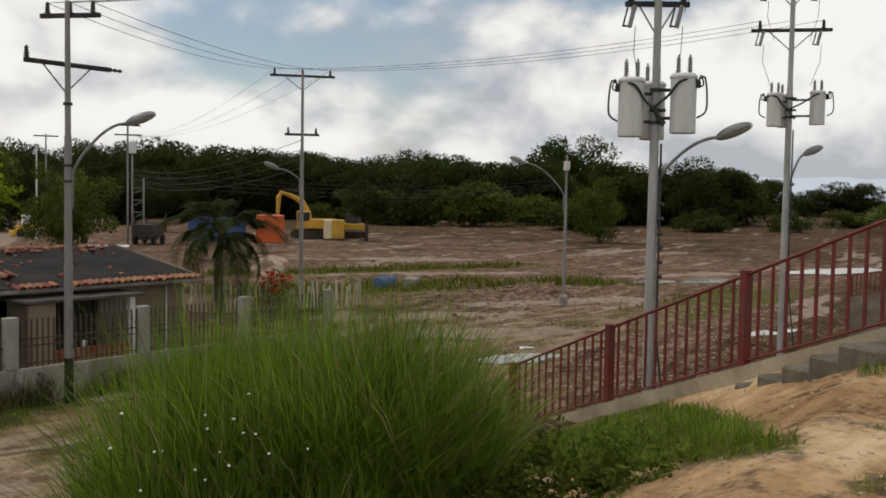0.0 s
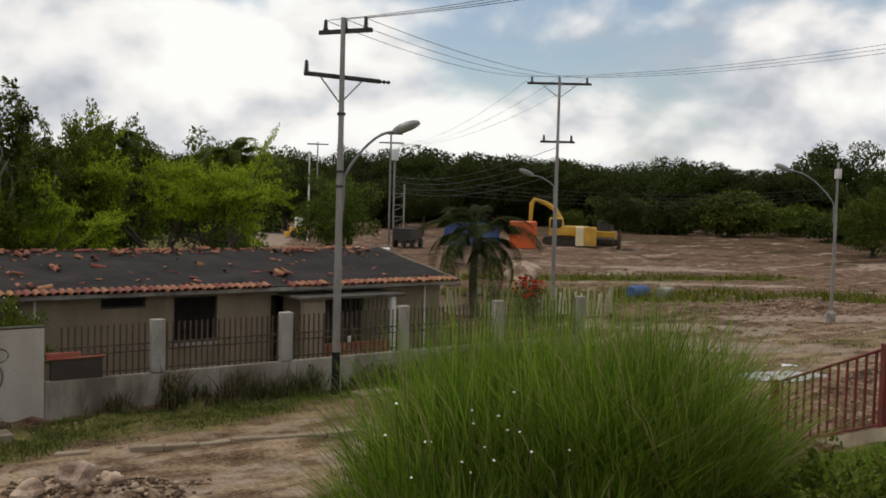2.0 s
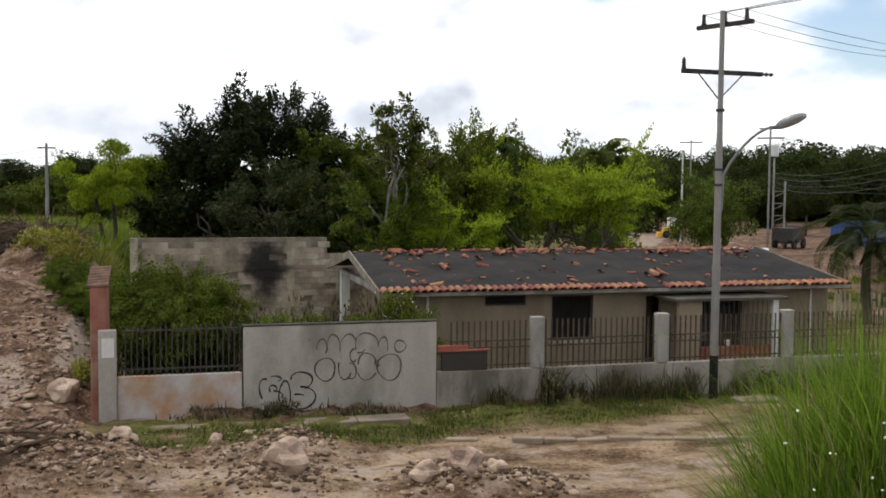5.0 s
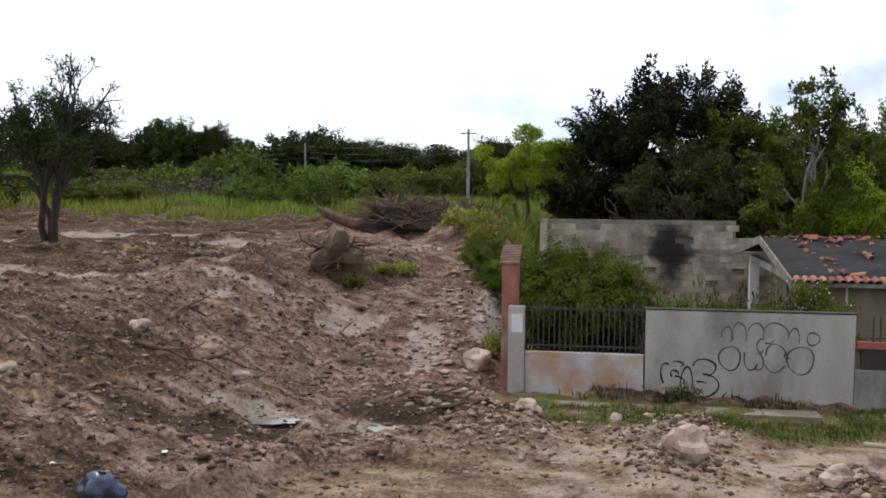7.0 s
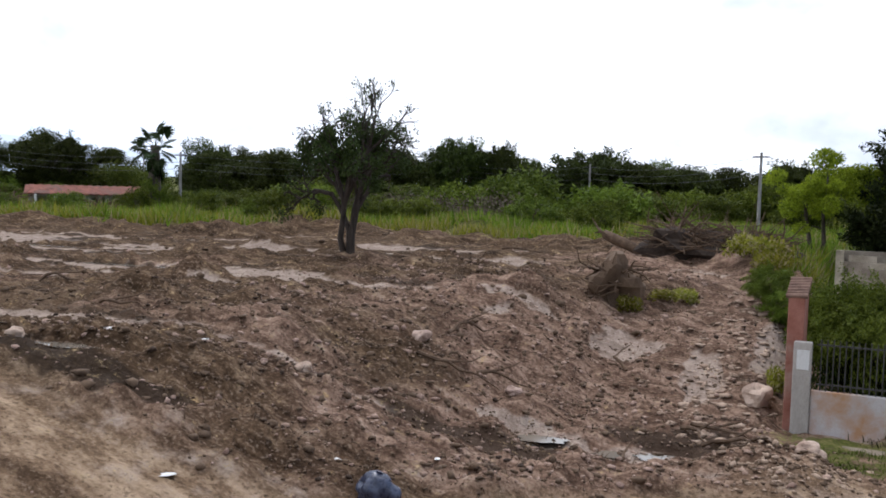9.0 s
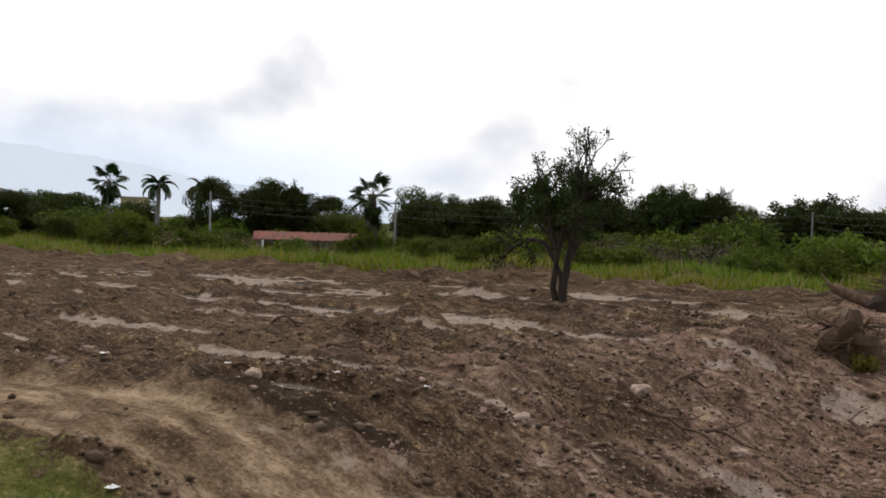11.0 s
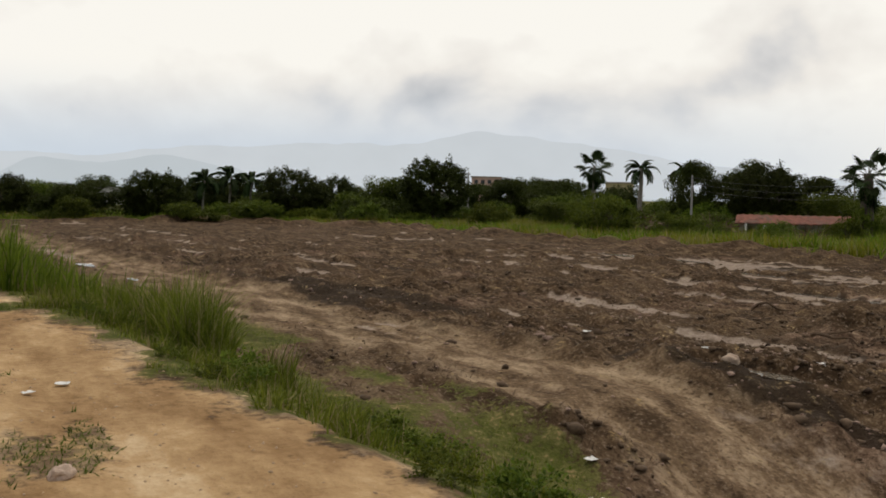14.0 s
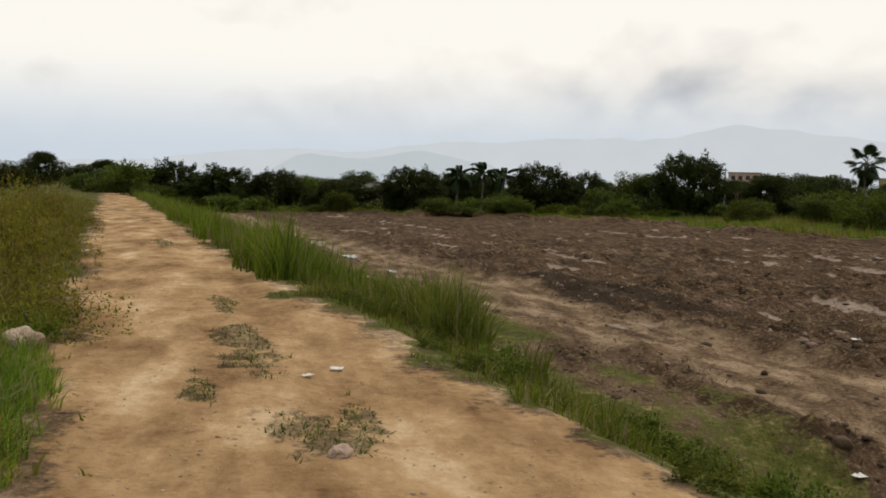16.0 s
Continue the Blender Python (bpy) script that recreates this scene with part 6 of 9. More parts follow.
def make_woods():
    rnd = random.Random(12)
    far = [make_tree("tree", 20 + k, 10.0, 5.0, 18000, 0.36, LEAF_FAR, "dark green broadleaf tree of the wood edge", 0.03, 60, 0.36, ragged=0.45, simple=True) for k in range(5)]
    mid = [make_tree("tree", 40 + k, 8.0, 3.6, 11000, 0.27, LEAF_MID, "mid-green bushy tree behind the waste ground", 0.05, 56, 0.34, ragged=0.55, simple=True) for k in range(3)]
    far_light = [make_tree("tree", 30 + k, 10.0, 5.0, 14000, 0.33, LEAF_MID, "mid-green broadleaf tree beyond the rough grass", 0.03, 56, 0.36, ragged=0.5, simple=True) for k in range(2)]
    mango = [dense_tree("mango_tree", 50 + k, 7.0, 4.4, 30000, 0.25, LEAF_DARK, "dense dark rounded mango tree at the field edge", 300, 0.85, 0.42, 0.06, 0.15, 1.0, 0.28, 0.03, 0.3) for k in range(2)]
    bright = [make_tree("tree", 61, 7.5, 3.4, 24000, 0.17, LEAF_BRIGHT, "yellow-green spreading tree behind the house", 0.26, 44, 0.23, stems=2, ragged=0.95, flat=0.85, simple=True)]
    site = [make_tree("tree", 66, 8.0, 3.8, 12000, 0.26, LEAF_DARK, "dark shade tree with a bare trunk at the yard", 0.42, 36, 0.34)]
    kinds = {"far": (far, 10.0, 5.0), "mid": (mid, 8.0, 3.6), "mango": (mango, 7.0, 4.4), "bright": (bright, 7.5, 3.4), "site": (site, 8.0, 3.8)}
    for kind, x, y, h, r in TREES:
        models, mh, mr = kinds[kind]
        if kind == "far" and -50 < x < 0 and rnd.random() < 0.6:
            models = far_light
        t = plant(rnd.choice(models), x, y, rnd.uniform(0, 360))
        w = max(r, h * 0.40) / mr
        t.scale = (w, w * rnd.uniform(0.9, 1.1), h / mh)
    # the wood goes on behind its edge
    for k in range(58):
        turn = -68 + 48 * k / 57 + rnd.uniform(-1, 1)
        d = rnd.uniform(150, 185)
        h = rnd.uniform(9.0, 12.0) * (1 if turn > -58 else 0.8)
        t = plant(rnd.choice(far), -math.sin(radians(turn)) * d, math.cos(radians(turn)) * d, rnd.uniform(0, 360))
        t.scale = (1.15, 1.15, h / 10.0)
    # lower growth in front of the wood and at the field's edges
    bushes = [make_tree("bush", 80 + k, 3.0, 2.4, 3800, 0.24, (LEAF_BUSH, LEAF_MID, LEAF_FAR)[k], "rounded green bush in the rough grass", 0.0, 24, 0.38, ragged=0.6, girth=0.02, simple=True) for k in range(3)]
    for k in range(130):
        turn, d = rnd.uniform(-78, 100), 0
        if turn < -32:
            d = rnd.uniform(128, 165)
            size = rnd.uniform(1.0, 2.2)
        elif turn < -8:
            d, size = rnd.uniform(46, 95), rnd.uniform(0.7, 1.4)
        elif turn < 35:
            d, size = rnd.uniform(58, 100), rnd.uniform(0.55, 1.35)
        else:
            d, size = rnd.uniform(96, 140), rnd.uniform(0.7, 1.5)
        x, y = -math.sin(radians(turn)) * d, math.cos(radians(turn)) * d
        if 30 < x < 75 and 45 < y < 85 or -33 < turn < -18 and d < 85:
            continue
        b = plant(rnd.choice(bushes[:2] if -10 < turn < 60 else bushes[1:]), x, y, rnd.uniform(0, 360))
        b.scale = (size, size, size * rnd.uniform(0.7, 1.0))
    # a bright low belt of bushes between the field and the trees
    for k in range(60):
        turn = rnd.uniform(36, 99)
        d = rnd.uniform(93, 112) if turn > 52 else rnd.uniform(72, 96)
        size = rnd.uniform(0.35, 0.8)
        b = plant(rnd.choice(bushes[:2] if turn < 84 else bushes[1:]), -math.sin(radians(turn)) * d, math.cos(radians(turn)) * d, rnd.uniform(0, 360))
        b.scale = (size * 1.3, size * 1.3, size * rnd.uniform(0.6, 1.0))
    # a closed dark skyline north-west of the field
    own = random.Random(77)
    for models, x, y, h, r in ((mango, -37.2, 82.0, 6.9, 3.7), (mango, -33.7, 83.4, 6.3, 2.6), (far, -31.1, 84.4, 4.9, 3.0), (mango, -25.9, 86.2, 5.9, 5.4), (far, -22.0, 87.2, 5.2, 4.0), (far, -40.8, 80.2, 5.9, 3.4), (far, -44.2, 77.6, 5.9, 3.6), (far, -17.4, 90.0, 5.0, 4.2), (far, -13.0, 91.0, 5.1, 3.8), (mango, -8.8, 90.6, 5.3, 3.2), (far, -47.6, 84.0, 6.2, 3.8), (far, -28.6, 92.0, 5.2, 3.6), (far, -35.6, 91.0, 5.8, 3.6), (far, -4.5, 93.0, 4.9, 3.6), (far, -52.5, 76.0, 5.4, 3.4), (far, -57.0, 72.5, 5.2, 3.4)):
        t = plant(own.choice(models), x, y, own.uniform(0, 360))
        w = r / (4.4 if models is mango else 5.0)
        t.scale = (w, w, h / (7.0 if models is mango else 10.0))
    drop_models(far + far_light + mid + mango + bright + site + bushes)


TREES = [
    ('far', 69.2, 133.1, 11.1, 5.1), ('far', 82.8, 136.9, 10.5, 4.9), ('far', 95.5, 134.6, 12.8, 9.8), ('far', 92.0, 118.5, 11.6, 4.9),
    ('far', 107.5, 125.2, 10.9, 6.5), ('far', 110.3, 115.9, 10.6, 6.4), ('far', 107.0, 105.1, 9.2, 5.1), ('far', 126.0, 114.2, 10.4, 5.8),
    ('far', 133.3, 113.4, 12.9, 3.0), ('far', 129.0, 102.8, 9.7, 6.6), ('far', 129.0, 94.6, 9.9, 6.4), ('far', 141.0, 95.0, 11.3, 4.8),
    ('far', 148.9, 92.0, 15.1, 7.4), ('far', 130.6, 73.7, 10.2, 5.8), ('far', 143.9, 70.0, 10.7, 6.5), ('far', 136.6, 61.9, 8.6, 4.0),
    ('far', 175.9, 71.9, 9.3, 5.5), ('far', 187.1, 70.8, 8.5, 4.1), ('far', 249.4, 73.3, 9.0, 7.6), ('far', 246.8, 81.9, 7.0, 7.8),
    ('far', 71.3, 108.7, 7.5, 4.8), ('far', 61.5, 108.9, 7.2, 3.8), ('mid', 86.6, 50.1, 6.9, 2.2), ('mid', 101.6, 96.3, 5.3, 4.0),
    ('site', 43.6, 72.9, 7.2, 2.1), ('site', 68.9, 65.4, 6.3, 2.2), ('site', 63.2, 90.0, 6.2, 1.9), 
    ('mid', 17.7, 57.2, 8.6, 3.1), ('mid', 24.6, 56.8, 8.6, 2.1),
    ('far', 50.1, 97.8, 9.4, 2.5), ('mid', 37.5, 64.8, 6.8, 1.7), 
    ('bright', -3.4, 44.9, 4.8, 1.9), ('far', -45.7, 100.2, 8.3, 2.9),
    ('far', -43.3, 106.7, 7.6, 2.2), ('far', -41.5, 112.7, 6.2, 2.0), ('far', -35.6, 119.9, 7.4, 4.9), ('far', -29.5, 126.7, 6.9, 3.3),
    ('far', -18.0, 88.3, 4.8, 4.1), ('far', -11.3, 109.5, 6.7, 3.1), ('far', -5.2, 99.9, 5.8, 3.4), ('far', -20.7, 138.5, 5.9, 4.0),
    ('far', -49.1, 93.0, 6.4, 3.8), ('mid', -22.2, 92.5, 3.9, 3.8), ('mid', -30.4, 90.1, 3.3, 4.3), ('mid', -36.8, 71.2, 2.8, 2.9),
    ('mid', -32.6, 84.0, 3.3, 3.0), ('far', -85.0, 70.1, 7.4, 2.7), ('far', -81.0, 74.7, 7.5, 4.0), ('far', -87.0, 90.0, 6.1, 3.6),
    ('far', -62.8, 78.0, 6.6, 2.3), ('far', -63.3, 83.9, 6.3, 2.1), ('far', -69.2, 98.2, 6.6, 3.4), ('far', -52.1, 79.5, 5.4, 2.2),
    ('far', -121.4, 70.2, 6.0, 3.5), ('far', -135.8, 85.0, 5.8, 4.9), ('mid', -61.2, 66.2, 3.7, 1.8), ('far', -52.8, 96.6, 6.9, 3.7),
    ('mid', -81.0, 50.1, 2.7, 2.9), ('far', -106.3, 75.2, 4.9, 3.4), ('mango', -95.5, 43.9, 7.0, 4.5), ('mango', -101.0, 29.6, 5.5, 4.3),
    ('mango', -104.8, 35.6, 5.0, 3.0), ('mango', -99.5, 15.5, 5.0, 4.2), ('far', -126.9, 28.6, 5.3, 3.7), ('mango', -112.5, 23.1, 4.7, 3.4),
    ('mango', -114.8, -9.4, 5.2, 3.6), ('mango', -108.1, -3.9, 4.6, 4.3), ('mango', -102.2, 1.5, 4.4, 3.4), ('far', -129.4, -14.8, 3.9, 4.1),
    ('far', -148.6, -21.6, 4.6, 3.1), ('far', -147.1, -30.6, 5.5, 3.0), ('far', -157.8, -27.9, 4.0, 4.1), ('mid', -109.9, 43.2, 5.5, 2.9),
    ('far', -113.9, 62.8, 5.5, 3.3), ('far', -136.8, 83.0, 5.9, 4.8), ('far', -199.8, 11.3, 4.7, 6.8), ('far', -219.0, 22.5, 6.4, 5.0),
    ('far', -104, 9.0, 4.2, 3.4), ('far', -112, 46.0, 4.6, 3.6), ('far', -101, 56.0, 5.0, 3.4), ('far', -108, 66.0, 5.6, 4.0), ('mango', -74.5, 70.0, 6.6, 3.9), ('far', -133.6, 68.4, 5.0, 3.2), ('far', -136.6, -31.9, 3.6, 3.4),
]
make_woods()


def blades(spots, heights, lean, width, rng, segments=2, fan=0.35):
    """Grass blades: bent tapering strips."""
    n = len(spots)
    a = rng.uniform(0, 2 * math.pi, n)
    out = np.stack([np.cos(a), np.sin(a), np.zeros(n)], -1)
    side = np.stack([-np.sin(a + 0.9), np.cos(a + 0.9), np.zeros(n)], -1) * (width * rng.uniform(0.6, 1.4, n))[:, None]
    reach = (heights * fan * rng.uniform(0.1, 1.5, n))[:, None]
    rows = []
    for k in range(segments + 1):
        t = k / segments
        p = spots + out * reach * t ** 2 + np.array([0, 0, 1.0]) * (heights * (t - 0.22 * t * t * np.clip(reach[:, 0] / heights, 0, 1.2) * 2))[:, None] + lean * (t ** 2) * heights[:, None]
        rows += [p - side * (1 - t) ** 0.6, p + side * (1 - t) ** 0.6] if k < segments else [p]
    pts = np.stack(rows, 1)
    m = pts.shape[1]
    base = (np.arange(n) * m)[:, None]
    tris = []
    for k in range(segments - 1):
        tris += [base + np.array([2 * k, 2 * k + 1, 2 * k + 3]), base + np.array([2 * k, 2 * k + 3, 2 * k + 2])]
    tris.append(base + np.array([2 * segments - 2, 2 * segments - 1, 2 * segments]))
    return pts.reshape(-1, 3), np.concatenate(tris)


def sward(name, x, y, heights, width, material, label, rng, lean=(0, 0, 0), segments=2, fan=0.35, sink=0.04):
    z = ground_height(x, y) - sink
    pts, tris = blades(np.stack([x, y, z], -1), heights, np.array(lean), width, rng, segments, fan)
    return solo(name, mesh_of(name, pts, tris, material), None, label, "grass", kind="stuff")


def make_grass():
    rng = np.random.default_rng(5)
    # the tall clump on the bank: several tussocks grown together
    xs, ys, hs = [], [], []
    for cx, cy, r, h, n in CLUMPS:
        n = int(n * 1.7)
        a, q = rng.uniform(0, 2 * math.pi, n), r * np.sqrt(rng.uniform(0, 1, n))
        xs.append(cx + np.cos(a) * q), ys.append(cy + np.sin(a) * q)
        hs.append(h * rng.uniform(0.55, 1.12, n) * (1 - 0.45 * (q / r) ** 2))
    x, y, h = np.concatenate(xs), np.concatenate(ys), np.concatenate(hs)
    sward("tall_grass", x, y, h, 0.0058, GRASS, "tall green grass tussock on the bank", rng, (0.02, 0.01, 0), 4, 0.40)

    # tussocks standing on the verge
    spots = [(-12.0, 2.25, 0.42, 1.2, 900), (-12.9, 2.35, 0.5, 1.3, 1200), (-13.8, 2.2, 0.5, 1.1, 1000), (-14.8, 1.9, 0.5, 0.95, 900), (-15.9, 1.75, 0.55, 0.85, 700), (-17.2, 1.4, 0.5, 0.75, 600), (-11.2, 3.0, 0.25, 0.75, 260), (-18.5, 1.0, 0.5, 0.7, 500), (-20.2, 0.9, 0.5, 0.8, 600)]
    xs, ys, hs = [], [], []
    for cx, cy, r, h, n in spots:
        a, q = rng.uniform(0, 2 * math.pi, n), r * np.sqrt(rng.uniform(0, 1, n))
        xs.append(cx + np.cos(a) * q), ys.append(cy + np.sin(a) * q)
        hs.append(h * rng.uniform(0.4, 1.12, n) * (1 - 0.45 * (q / r) ** 2))
    sward("tall_grass", np.concatenate(xs), np.concatenate(ys), np.concatenate(hs), 0.009, GRASS_OLIVE, "tall olive-green grass clump on the road verge", rng, (0.03, 0.02, 0), 3, 0.42)

    def scatter(n, x0, x1, v0, v1, want, near=0.0):
        """Places in a band along the road where the ground is of the wanted kind; near: closer together towards the origin."""
        u = rng.uniform(0, 1, n)
        x = x0 + (x1 - x0) * u ** (1 + near)
        v = rng.uniform(v0, v1, n)
        y = (v + math.sin(ROAD_TURN) * x) / math.cos(ROAD_TURN)
        keep = want(x, y) > rng.uniform(0.2, 0.9, n)
        return x[keep], y[keep]

    turf = lambda x, y: zones(x, y)[1]
    def bunches(x, y, size, count, spread):
        """Blades gathered into tussocks: places and heights."""
        n = np.maximum((count * size / size.mean() * rng.uniform(0.5, 1.5, len(x))).astype(int), 3)
        bx, by, bh = np.repeat(x, n), np.repeat(y, n), np.repeat(size, n)
        a, q = rng.uniform(0, 2 * math.pi, len(bx)), np.sqrt(rng.uniform(0, 1, len(bx)))
        return bx + np.cos(a) * q * spread * bh, by + np.sin(a) * q * spread * bh, bh * rng.uniform(0.35, 1.15, len(bx)) * (1 - 0.4 * q * q)

    # low grass on the bank
    x, y = scatter(52000, 1, 11, 0.4, 5.8, turf)
    sward("low_grass", x, y, rng.uniform(0.06, 0.25, len(x)) * (0.7 + 0.6 * ripple(x, y, 0.8, 91)), 0.006, GRASS, "low green grass over the bank", rng, segments=2, fan=0.6)
    x, y = scatter(900, 1.5, 10, 1.2, 5.5, turf)
    x, y, h = bunches(x, y, rng.uniform(0.12, 0.36, len(x)), 26, 0.35)
    sward("low_grass", x, y, h, 0.006, GRASS, "low tussocks of green grass over the bank", rng, segments=2, fan=0.6)
    # the verge towards the field
    x, y = scatter(85000, 0, -40, 1.9, 8.8, turf, 0.7)
    sward("low_grass", x, y, rng.uniform(0.03, 0.16, len(x)) * (0.7 + 0.8 * np.clip(ripple(x, y, 0.9, 92, 3), -0.5, 1)), 0.009, GRASS_OLIVE, "short patchy grass along the road verge", rng, segments=1, fan=0.8)
    x, y = scatter(4200, -1, -60, 2.0, 8.0, lambda x, y: turf(x, y) * step(-0.5, 0.35, ripple(x, y, 1.3, 89, 3) + 0.35 * step(4.5, 3.0, across(x, y))), 0.6)
    v = across(x, y)
    size = rng.uniform(0.10, 0.42, len(x)) * (0.75 + 0.5 * ripple(x, y, 2.2, 90)) * (0.55 + 0.75 * step(2.0, 3.2, v) * step(5.8, 4.0, v)) * (1 + 0.6 * step(-9, -14, x) * step(5.5, 4.5, v))
    x, y, h = bunches(x, y, np.maximum(size, 0.06), 34, 0.45)
    sward("low_grass", x, y, h, 0.007, GRASS_OLIVE, "bunches of olive grass along the road verge", rng, segments=2, fan=0.7)
    x, y = scatter(90000, -4, -32, -0.3, 2.2, turf, 0.6)
    sward("low_grass", x, y, rng.uniform(0.012, 0.06, len(x)), 0.007, GRASS_LOW, "thin grass tufts in the middle of the road", rng, segments=1, fan=1.0, sink=0.005)
    x, y = scatter(9000, 4, 12, 0.2, 3.6, turf)
    sward("low_grass", x, y, rng.uniform(0.015, 0.08, len(x)), 0.006, GRASS_DRY, "thin dry grass on the sandy bank", rng, segments=1, fan=1.0, sink=0.005)
    # tall row further along
    x, y = scatter(760, -15.5, -110, 2.3, 4.4, lambda x, y: 0.6 + 0.5 * ripple(x, y, 1.8, 93), 0.5)
    x, y, h = bunches(x, y, rng.uniform(0.65, 1.35, len(x)) * (0.9 + 0.3 * ripple(x, y, 3.5, 86)), 44, 0.36)
    sward("tall_grass", x, y, h, 0.014, GRASS, "row of tall green grass along the dirt road", rng, segments=3, fan=0.4)
    # billowing growth on the other side of the road
    x, y = scatter(520, -2.0, -70, -4.2, -0.25, lambda x, y: 0.62 + 0.5 * ripple(x, y, 1.5, 94), 0.75)
    tall = step(-0.35, -1.4, across(x, y) + 0.4 * ripple(x, y, 1.2, 99)) * (0.25 + 0.75 * step(-4, -12, x + 2 * ripple(x, y, 2.0, 85)))
    x, y, h = bunches(x, y, rng.uniform(0.45, 1.05, len(x)) * (0.2 + 0.85 * tall), 46, 0.5)
    sward("tall_grass", x, y, h, 0.010, GRASS_DRY, "billowing yellow-green grass beside the dirt road", rng, segments=3, fan=0.75)
    x, y = scatter(2400, -2.0, -12, -3.2, -0.3, turf)
    x, y, h = bunches(x, y, rng.uniform(0.14, 0.40, len(x)), 30, 0.5)
    sward("low_grass", x, y, h, 0.007, GRASS, "dense green grass beside the dirt road", rng, segments=2, fan=0.7)
    x, y = scatter(16000, -1.0, -30, -3.5, -0.2, turf, 0.8)
    sward("low_grass", x, y, rng.uniform(0.04, 0.2, len(x)), 0.006, GRASS_OLIVE, "short grass along the other road edge", rng, segments=1, fan=0.8)
    # grass along the garden wall
    n = 130000
    x, y = rng.uniform(-2, 32, n), rng.uniform(15.6, 20.75, n)
    keep = (turf(x, y) > rng.uniform(0.25, 1, n)) & (y > 17.2 - 0.24 * np.clip(x - 4.6, 0, 6)) & ~((x < 4.6) & (y > 19.2 + 0.12 * ripple(x, y, 0.6, 84)))
    x, y = x[keep], y[keep]
    sward("low_grass", x, y, rng.uniform(0.05, 0.26, len(x)) * (0.8 + 0.7 * ripple(x, y, 1.1, 83)), 0.011, GRASS_LOW, "trampled grass strip along the garden wall", rng, fan=0.7)
    # weeds at the foot of the wall
    xs, hs, ys = [], [], []
    for cx, w, h in ((7.75, 0.35, 1.1), (9.3, 0.45, 0.95), (9.7, 0.3, 0.7), (11.0, 0.5, 0.85), (10.3, 0.4, 0.6), (12.5, 0.5, 0.5), (13.4, 0.5, 0.7), (6.5, 0.5, 0.4), (1.6, 0.5, 0.35), (14.6, 0.7, 0.9), (15.8, 0.8, 1.0), (17.0, 0.9, 1.1), (18.4, 0.9, 1.1), (0.2, 0.7, 0.25), (3.5, 0.9, 0.25), (8.5, 0.5, 0.4)):
        n = int(420 * w)
        xs.append(rng.normal(cx, w * 0.5, n)), ys.append(rng.uniform(20.2, 20.7, n)), hs.append(h * rng.uniform(0.3, 1.1, n))
    sward("wall_weeds", np.concatenate(xs), np.concatenate(ys), np.concatenate(hs), 0.012, WEED, "dull brown-green weeds at the foot of the wall", rng, segments=3, fan=0.45)
    # rough grass beyond the field: green and yellowing patches
    n = 230000
    a = np.radians(rng.uniform(-16, 100, n))
    d = field_reach(-np.sin(a), np.cos(a)) - 1 + 52 * rng.uniform(0, 1, n) ** 1.5
    x, y = -np.sin(a) * d, np.cos(a) * d
    keep = (outside_field(x, y) > rng.uniform(0.3, 1, n)) & (ripple(x, y, 6, 95) > -0.45) & ((y > 33.5) | (x < -2.5)) & (across(x, y) > 4.5)
    x, y = x[keep], y[keep]
    h = rng.uniform(0.35, 1.1, len(x)) * (0.85 + 0.55 * ripple(x, y, 4, 82)) * (1 - 0.35 * step(55, 70, np.degrees(np.arctan2(-x, y))))
    dry = ripple(x, y, 8, 87) + rng.uniform(-0.25, 0.25, len(x)) > 0.12
    for pick, m, label in ((dry, GRASS_DRY, "tall yellow-green rough grass beyond the cleared field"), (~dry, GRASS, "tall green rough grass beyond the cleared field")):
        sward("rough_grass", x[pick], y[pick], h[pick], 0.04, m, label, rng, segments=1, fan=0.5)
    n = 42000
    x, y = rng.uniform(22, 60, n), rng.uniform(20, 50, n)
    r = zones(x, y)[1]
    keep = r > rng.uniform(0.4, 1, n)
    x, y = x[keep], y[keep]
    sward("low_grass", x, y, rng.uniform(0.2, 0.75, len(x)) * (0.8 + 0.6 * ripple(x, y, 2.5, 84)), 0.035, GRASS_OLIVE, "strip of grass on the cleared ground", rng, fan=0.6)


CLUMPS = [
    (2.98, 4.78, 0.28, 1.25, 900),
    (3.20, 4.68, 0.36, 1.85, 1700),
    (3.50, 4.55, 0.42, 2.10, 2200),
    (3.85, 4.30, 0.44, 2.05, 2500),
    (4.15, 4.05, 0.42, 2.05, 2400),
    (4.40, 3.85, 0.36, 1.95, 1800),
    (4.66, 3.74, 0.32, 1.70, 1300),
    (3.75, 4.75, 0.45, 2.05, 1700),
    (4.20, 4.45, 0.45, 2.00, 1500),
    (4.60, 3.95, 0.34, 1.50, 1000),
    (2.80, 4.25, 0.30, 0.70, 600),
    (3.10, 4.15, 0.38, 1.00, 1100),
    (3.60, 3.75, 0.36, 0.80, 800),
    (5.00, 4.60, 0.30, 0.60, 500),
    (-1.16, 4.86, 0.20, 0.85, 110),
    (-1.62, 4.73, 0.12, 0.80, 24),
]
make_grass()

# ---- single trees and palms ----


def make_lone_tree():
    """Several stems from one foot, leafy in the middle and bare at the top."""
    sparse = lambda p, rng: rng.random() < 0.06 + math.exp(-(math.hypot(p.x, p.y) / 1.9) ** 2 - ((p.z - 2.9) / 1.25) ** 2)
    t = open_tree("tree", 490, LEAF_LONE, "half-bare tree with several stems on the cleared field", 4, 1.9, 0.15, 6, 0.5, 0.05, 0.2, 24000, 0.12, (0.32, 0.30, 0.24), DARK_BARK, sparse, 4, (2, 3), 0.69, 0.4)
    t.matrix_basis = pose(-18.1, 30.5, height_at(-18.1, 30.5) - 0.05, 0, 0, 30) @ Matrix.Diagonal((0.86, 0.86, 1.10, 1))


